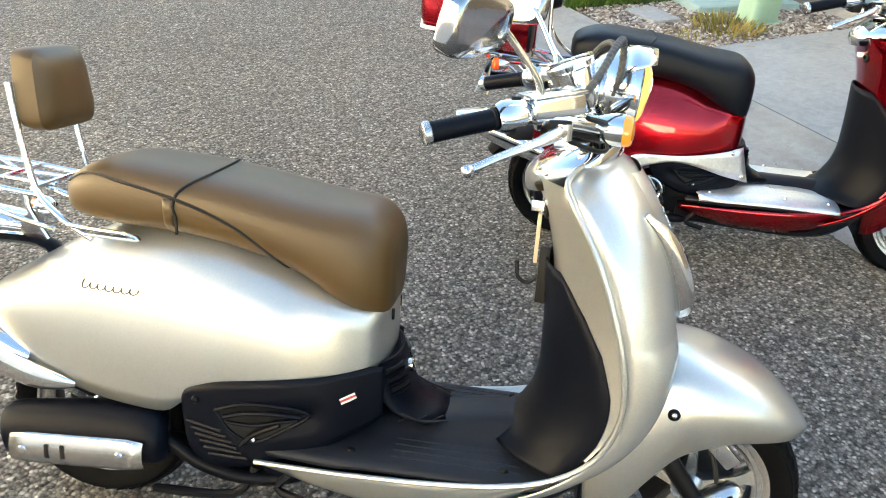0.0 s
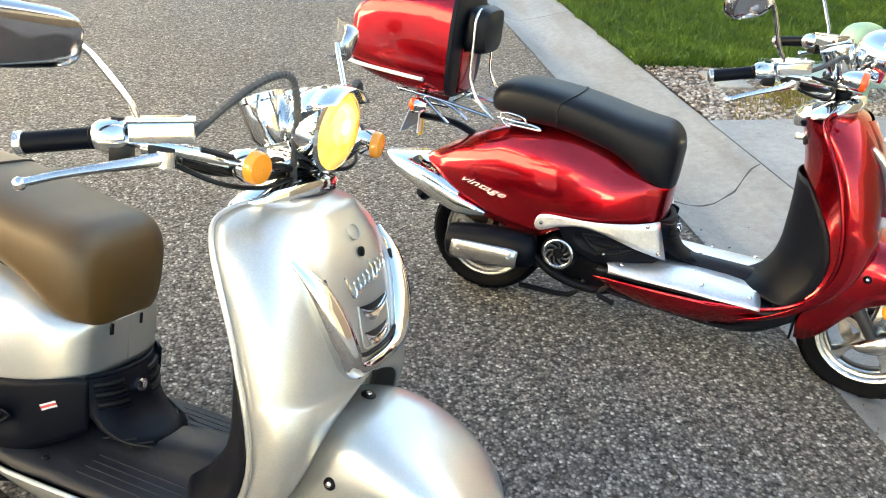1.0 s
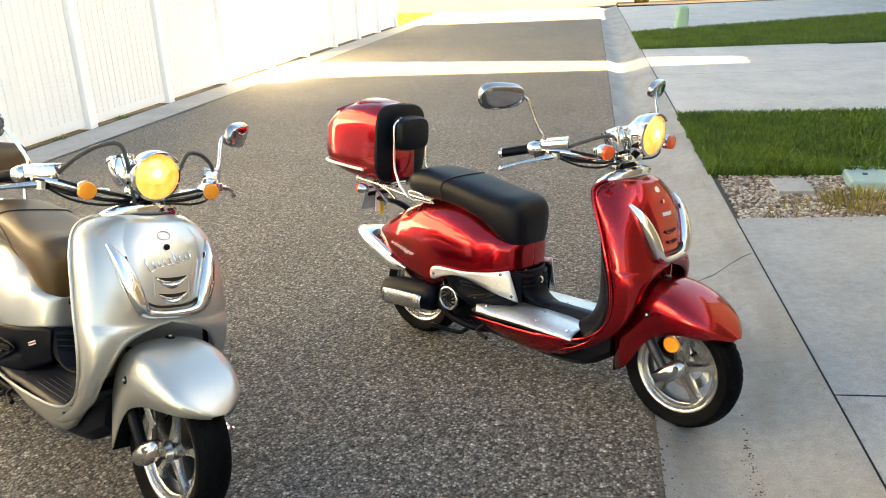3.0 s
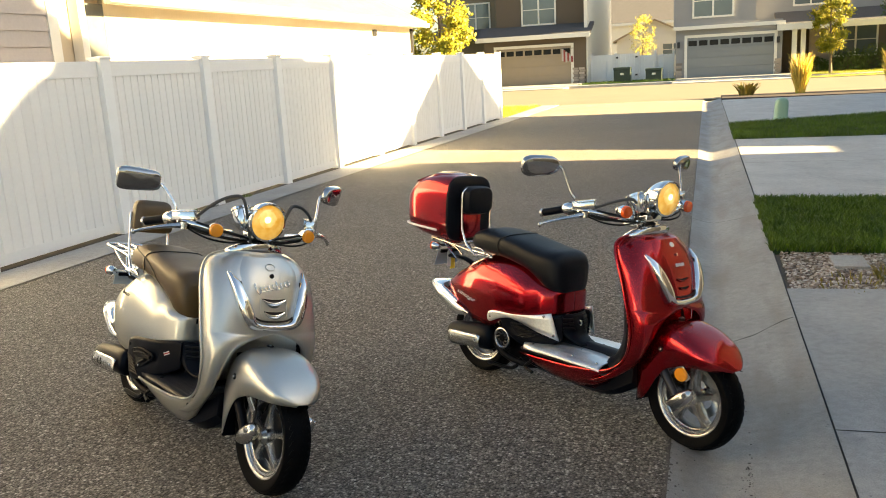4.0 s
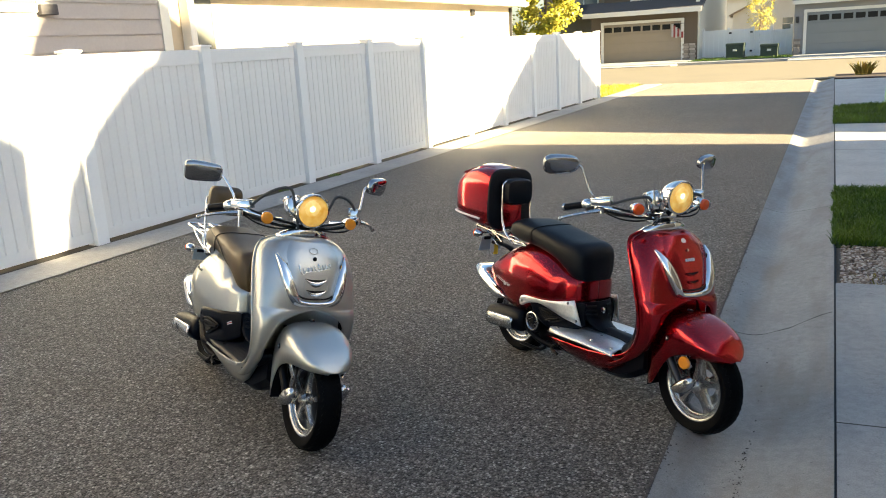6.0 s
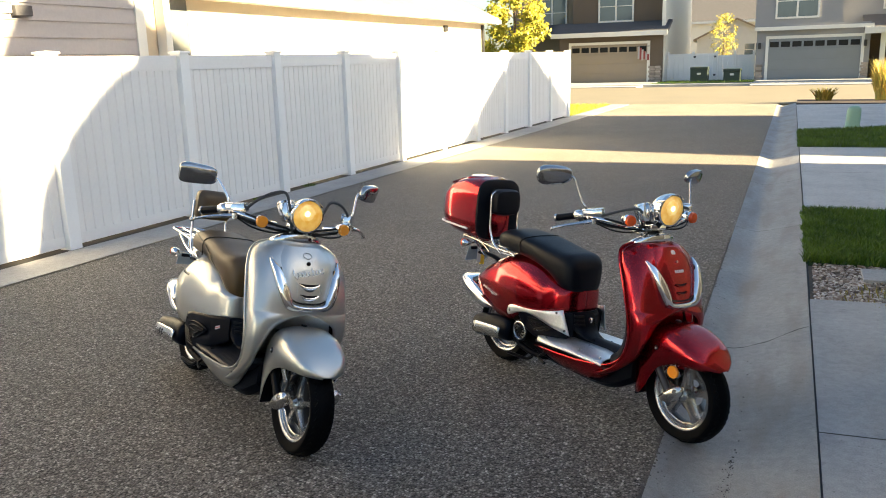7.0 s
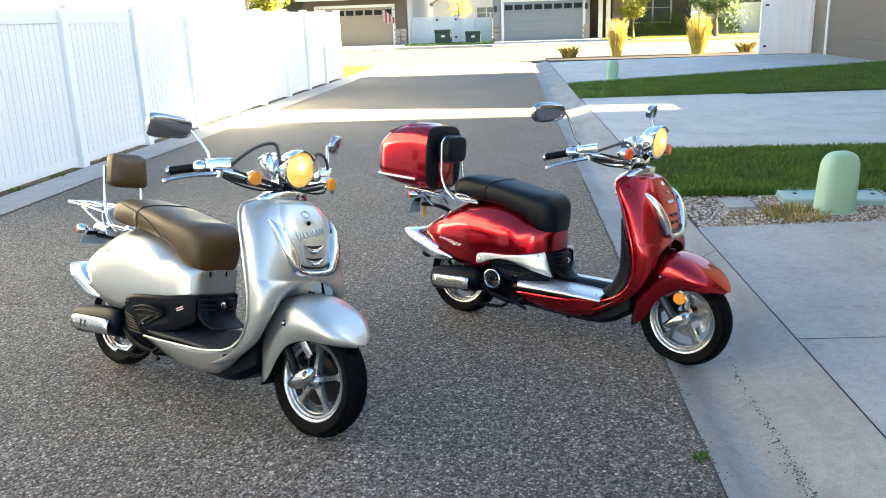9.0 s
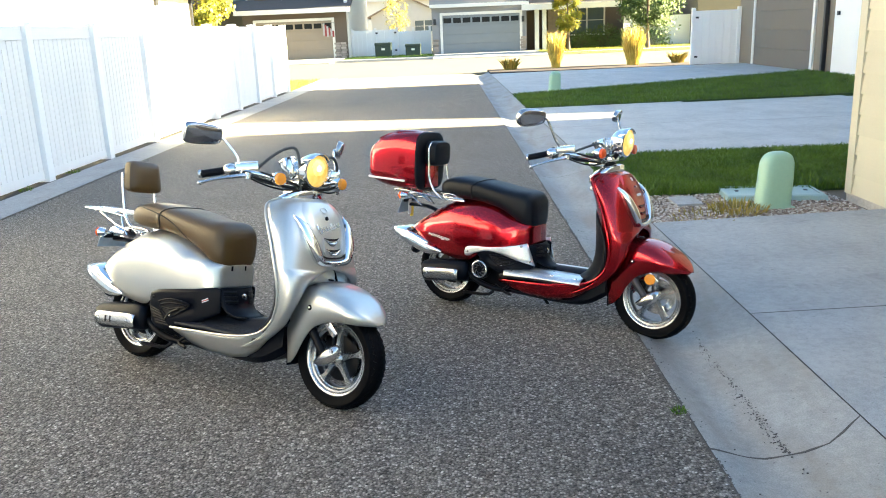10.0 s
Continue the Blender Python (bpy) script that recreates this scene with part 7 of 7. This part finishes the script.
    PM = Matrix.Translation((-0.350 + tx, 0, 0.595 if red else 0.580)) @ Matrix.Rotation(radians(18), 4, "Y")
    br_ = P("plate_bracket", boxm(-0.006, 0.006, -0.07, 0.07, 0.026, 0.046, bevel=0.002, m=PM), M_PLASTIC)
    P("number_plate", boxm(-0.011, -0.007, -0.085, 0.085, -0.055 if red else -0.030, 0.040, m=PM), M_BLUE, br_, "pale plate with plain bars", smooth=False)
    for i in range(5):
        P("plate_bar", boxm(-0.0125, -0.0105, -0.062 + 0.026 * i, -0.044 + 0.026 * i, -0.030 if red else -0.014, 0.02, m=PM), M_PIPING, br_, smooth=False)
    P("bracket_arm", tube([(-0.10, 0, 0.57), (-0.20 + tx, 0, 0.60), (-0.33 + tx, 0, 0.60)], 0.012, 8, 3, flat=2.0), M_PLASTIC)
    if red:
        P("tag", boxm(-0.335, -0.330, -0.005, 0.022, 0.535, 0.635, m=Matrix.Translation((0, -0.02, 0))), M_STICKER, None, "white paper tag", smooth=False)
        P("tag", boxm(-0.338, -0.334, 0.022, 0.055, 0.520, 0.610, m=Matrix.Translation((0, -0.02, 0))), M_YELLOW, None, "yellow paper tag", smooth=False)

    if red:
        # brushed plates: side trims and foot plates
        for s in (-1, 1):
            def side_y(x):
                return float(np.interp(x, [0.20, 0.30, 0.40, 0.465, 0.538, 0.593, 0.648, 0.69], [0.198, 0.200, 0.197, 0.192, 0.178, 0.157, 0.133, 0.116]))
            top = [(0.205, 0.385), (0.215, 0.408), (0.245, 0.420), (0.30, 0.424), (0.40, 0.428), (0.50, 0.440), (0.60, 0.456), (0.668, 0.472)]
            bot = [(0.205, 0.375), (0.212, 0.362), (0.235, 0.360), (0.29, 0.386), (0.38, 0.404), (0.48, 0.395), (0.60, 0.366), (0.722, 0.338)]
            top = [(tucked(drawn(x)), z) for x, z in top]
            bot = [(tucked(drawn(x)), z) for x, z in bot]
            rows = [[(a[0] + (b[0] - a[0]) * k, s * (side_y(a[0] + (b[0] - a[0]) * k) + 0.003), a[1] + (b[1] - a[1]) * k) for k in (0, 0.25, 0.5, 0.75, 1.0)] for a, b in zip(table(top, 3), table(bot, 3))]
            tr = P("side_trim", loft(rows, closed=False), M_BRUSHED, None, "brushed steel side trim")
            thicken(tr, 0.003, 0)
            for x, z in ((0.228, 0.385), (0.570, 0.450), (0.620, 0.362)):
                screw(tr, (x, s * (side_y(x) + 0.004), z), (0.1, s, 0), 0.008)
            rows = []
            for x, yi in ((0.470, 0.190), (0.51, 0.150), (0.56, 0.085), (0.61, 0.038), (0.70, 0.036), (0.84, 0.046), (0.93, 0.070), (0.955, 0.105)):
                yo = 0.224 - 0.02 * max(0, (0.58 - x) / 0.14)
                rows.append([(x + 0.012 * k, s * (yi + (yo - yi) * k), floor_z(x, 0.15) + 0.020 - 0.010 * k ** 3 - 0.016 * k ** 12) for k in (0, 0.3, 0.6, 0.85, 0.95, 1.0)])
            fp = P("foot_plate", aim(loft(rows, closed=False), (0, 0, 1)), M_BRUSHED, None, "brushed steel foot plate with scuffs")
            thicken(fp, 0.004, 0)
            for x, y in ((0.60, 0.11), (0.78, 0.185), (0.945, 0.13), (0.93, 0.19), (0.52, 0.18), (0.75, 0.085)):
                screw(fp, (x, s * y, floor_z(x, 0.15) + 0.019), (0, 0, 1), 0.007, M_CHROME)
            if s < 0:
                hanging_text("vintage", 0.031, M_STICKER, root, Matrix.Translation((-0.012, -0.1668, 0.438)) @ Matrix.Rotation(radians(-11.5), 4, "Z") @ Matrix.Rotation(radians(90), 4, "X") @ Matrix.Rotation(radians(-6), 4, "Z") @ Matrix.Diagonal((2.1, 1.0, 1.0, 1.0)), "lettering")
        # top case with back pad
        sec = [(-0.628, 0.075, 0.815, 0.905), (-0.616, 0.118, 0.780, 0.950), (-0.58, 0.143, 0.748, 0.995), (-0.50, 0.158, 0.724, 1.044), (-0.39, 0.166, 0.710, 1.070), (-0.28, 0.168, 0.706, 1.078), (-0.200, 0.164, 0.706, 1.074)]
        sec = [(-0.2 + (r[0] + 0.2) * 0.93, *r[1:]) for r in sec]
        def ring_of(x, w, z0, z1, g=0.0):
            zc, h = (z0 + z1) / 2, (z1 - z0) / 2
            return [(x, (w + g) * spow(math.cos(a), 0.48), zc + (h + g) * spow(math.sin(a), 0.52) ) for a in (6.28319 * i / 36 for i in range(36))]
        bx_ = P("top_case", loft([ring_of(*r) for r in table(sec, 4)]), body, None, "glossy red hard top case")
        P("front_panel", loft([ring_of(x, w, z0, z1) for x, w, z0, z1 in ((-0.201, 0.1655, 0.7045, 1.0755), (-0.190, 0.162, 0.708, 1.071), (-0.186, 0.152, 0.718, 1.062), (-0.180, 0.128, 0.745, 1.03))]), M_BLACKVINYL, bx_, "matt black front panel")
        P("panel_centre", boxm(-0.184, -0.174, -0.075, 0.075, 0.725, 0.880, bevel=0.003), body, bx_, "red centre of the front panel", angle=35)
        tr = table(sec, 4)
        line = [(r[0], -(r[1] * 0.995 + 0.001), 0.765) for r in tr[5:-4]]
        P("case_trim", tube([(x, y, 0.768 + 0.025 * (-0.28 - x)) for x, y, _ in line[::-1]] + [(-0.585, -0.092, 0.782), (-0.597, 0.0, 0.784), (-0.585, 0.092, 0.782)] + [(x, -y, 0.768 + 0.025 * (-0.28 - x)) for x, y, _ in line], 0.007, 8, 2), M_STICKER, bx_, "pale trim strip")
        P("lid_crease", tube([(-0.498, -0.135, 1.022), (-0.45, -0.08, 1.052), (-0.43, 0, 1.062), (-0.45, 0.08, 1.052), (-0.498, 0.135, 1.022)], 0.006, 8, 4), body, bx_)
        P("lid_hump", loft([[(x, w * math.cos(a), z + h * math.sin(a)) for a in (6.28319 * i / 20 for i in range(20))] for x, w, z, h in ((-0.505, 0.03, 1.010, 0.004), (-0.45, 0.080, 1.046, 0.018), (-0.38, 0.10, 1.070, 0.018), (-0.27, 0.09, 1.074, 0.010), (-0.22, 0.07, 1.070, 0.004))]), body, bx_)
        P("backrest_pad", loft([[(x, w * spow(math.cos(a), 0.5), 0.944 + h * spow(math.sin(a), 0.5)) for a in (6.28319 * i / 32 for i in range(32))] for x, w, h in ((-0.178, 0.080, 0.068), (-0.162, 0.096, 0.078), (-0.122, 0.098, 0.079), (-0.098, 0.088, 0.070), (-0.090, 0.06, 0.048))]), M_BLACKVINYL, None, "black padded backrest")
        for s in (-1, 1):
            P("backrest_bar", tube([(-0.02, s * 0.116, 0.672), (-0.07, s * 0.116, 0.708), (-0.105, s * 0.108, 0.745), (-0.128, s * 0.106, 0.80), (-0.132, s * 0.106, 0.90), (-0.135, s * 0.102, 0.988), (-0.135, s * 0.06, 1.016)], 0.006, 10, 5), M_CHROME)
            P("grab_rail", tube([(0.05, s * 0.146, 0.668), (0.025, s * 0.152, 0.682), (0.015, s * 0.152, 0.708), (0.05, s * 0.151, 0.714), (0.095, s * 0.149, 0.706), (0.105, s * 0.147, 0.69)], 0.0038, 10, 5), M_CHROME)
            P("rack_bar", tube([(-0.03, s * 0.10, 0.672), (-0.22, s * 0.10, 0.694), (-0.40, s * 0.09, 0.704)], 0.006, 8, 4), M_DARKCHROME)
            P("rack_strut", tube([(-0.12, s * 0.10, 0.645), (-0.17, s * 0.10, 0.675), (-0.22, s * 0.10, 0.69)], 0.006, 8, 3), M_DARKCHROME)
            P("rack_strut", tube([(-0.20, s * 0.07, 0.61), (-0.30, s * 0.085, 0.69)], 0.006, 8, 1), M_DARKCHROME)
        for x in (-0.18, -0.30, -0.39):
            P("rack_crossbar", tube([(x, -0.10, 0.696), (x, 0.10, 0.696)], 0.006, 8, 1), M_DARKCHROME)
    else:
        # backrest and tube rack
        P("backrest_pad", loft([[(-0.092 + x + 0.14 * (z - 0.95) * -1.0, y * (1 - 0.9 * (z - 0.945)), z) for y, z in ((w * spow(math.cos(a), 0.34), 0.945 + h * spow(math.sin(a), 0.34)) for a in (6.28319 * i / 32 for i in range(32)))] for x, w, h in ((-0.032, 0.082, 0.066), (-0.026, 0.096, 0.079), (0.0, 0.100, 0.083), (0.020, 0.097, 0.080), (0.036, 0.076, 0.062), (0.041, 0.06, 0.05), (0.043, 0.03, 0.02))]), M_TAN, None, "tan padded backrest")
        for s in (-1, 1):
            P("backrest_bar", tube([(0.045, s * 0.118, 0.660), (-0.02, s * 0.112, 0.692), (-0.075, s * 0.102, 0.735), (-0.098, s * 0.100, 0.80), (-0.118, s * 0.100, 0.90), (-0.128, s * 0.098, 0.96)], 0.0075, 10, 5), M_CHROME)
            P("rack_bar", tube([(-0.075, s * 0.102, 0.735), (-0.25, s * 0.105, 0.750), (-0.40, s * 0.10, 0.755), (-0.435, s * 0.07, 0.757), (-0.445, 0.0, 0.757)], 0.0065, 10, 4), M_CHROME)
            P("rack_bar", tube([(-0.08, s * 0.035, 0.742), (-0.44, s * 0.035, 0.757)], 0.0055, 8, 1), M_CHROME)
            P("rack_strut", tube([(-0.07, s * 0.09, 0.640), (-0.10, s * 0.10, 0.70), (-0.105, s * 0.102, 0.737)], 0.006, 8, 3), M_CHROME)
            P("rack_strut", tube([(-0.05, s * 0.10, 0.665), (-0.16, s * 0.10, 0.69), (-0.30, s * 0.10, 0.750)], 0.006, 8, 3), M_CHROME)
        for x in (-0.09, -0.20, -0.32):
            P("rack_crossbar", tube([(x, -0.104, 0.748), (x, 0.104, 0.748)], 0.0055, 8, 1), M_CHROME)
        for s in (-1, 1):
            pts = []
            for i in range(101):
                v = i / 100
                th, tall = 6.28319 * 7.5 * v, 0.0055 + 0.007 * max(0.0, 1 - v / 0.12)
                pts.append((0.035 + 0.14 * v + 0.004 * math.cos(th) + 0.3 * tall * math.sin(th), 0.0, 0.575 + 0.004 * v + tall * math.sin(th)))
            script(root, [(x, s * (cowl_side(x, z) + 0.0008), z) for x, y, z in pts], 0.0013, M_FORK, "badge", "worn script badge drawn as plain strokes")
    return root


sx, sy = 0.414, 2.050
scooter("champagne silver retro motor scooter with a tan seat and chrome rack", M_SILVER, M_TAN, (sx, sy, -0.004), -14.0, 0.2, -31.3, 2.0, 1.0, False)
rx, ry = 2.062, 2.787
scooter("glossy red retro motor scooter with a black seat and top case", M_RED, M_BLACKVINYL, (rx, ry, -0.006), -6.2, 1.0, -31.9, 5.0, 0.95, True)
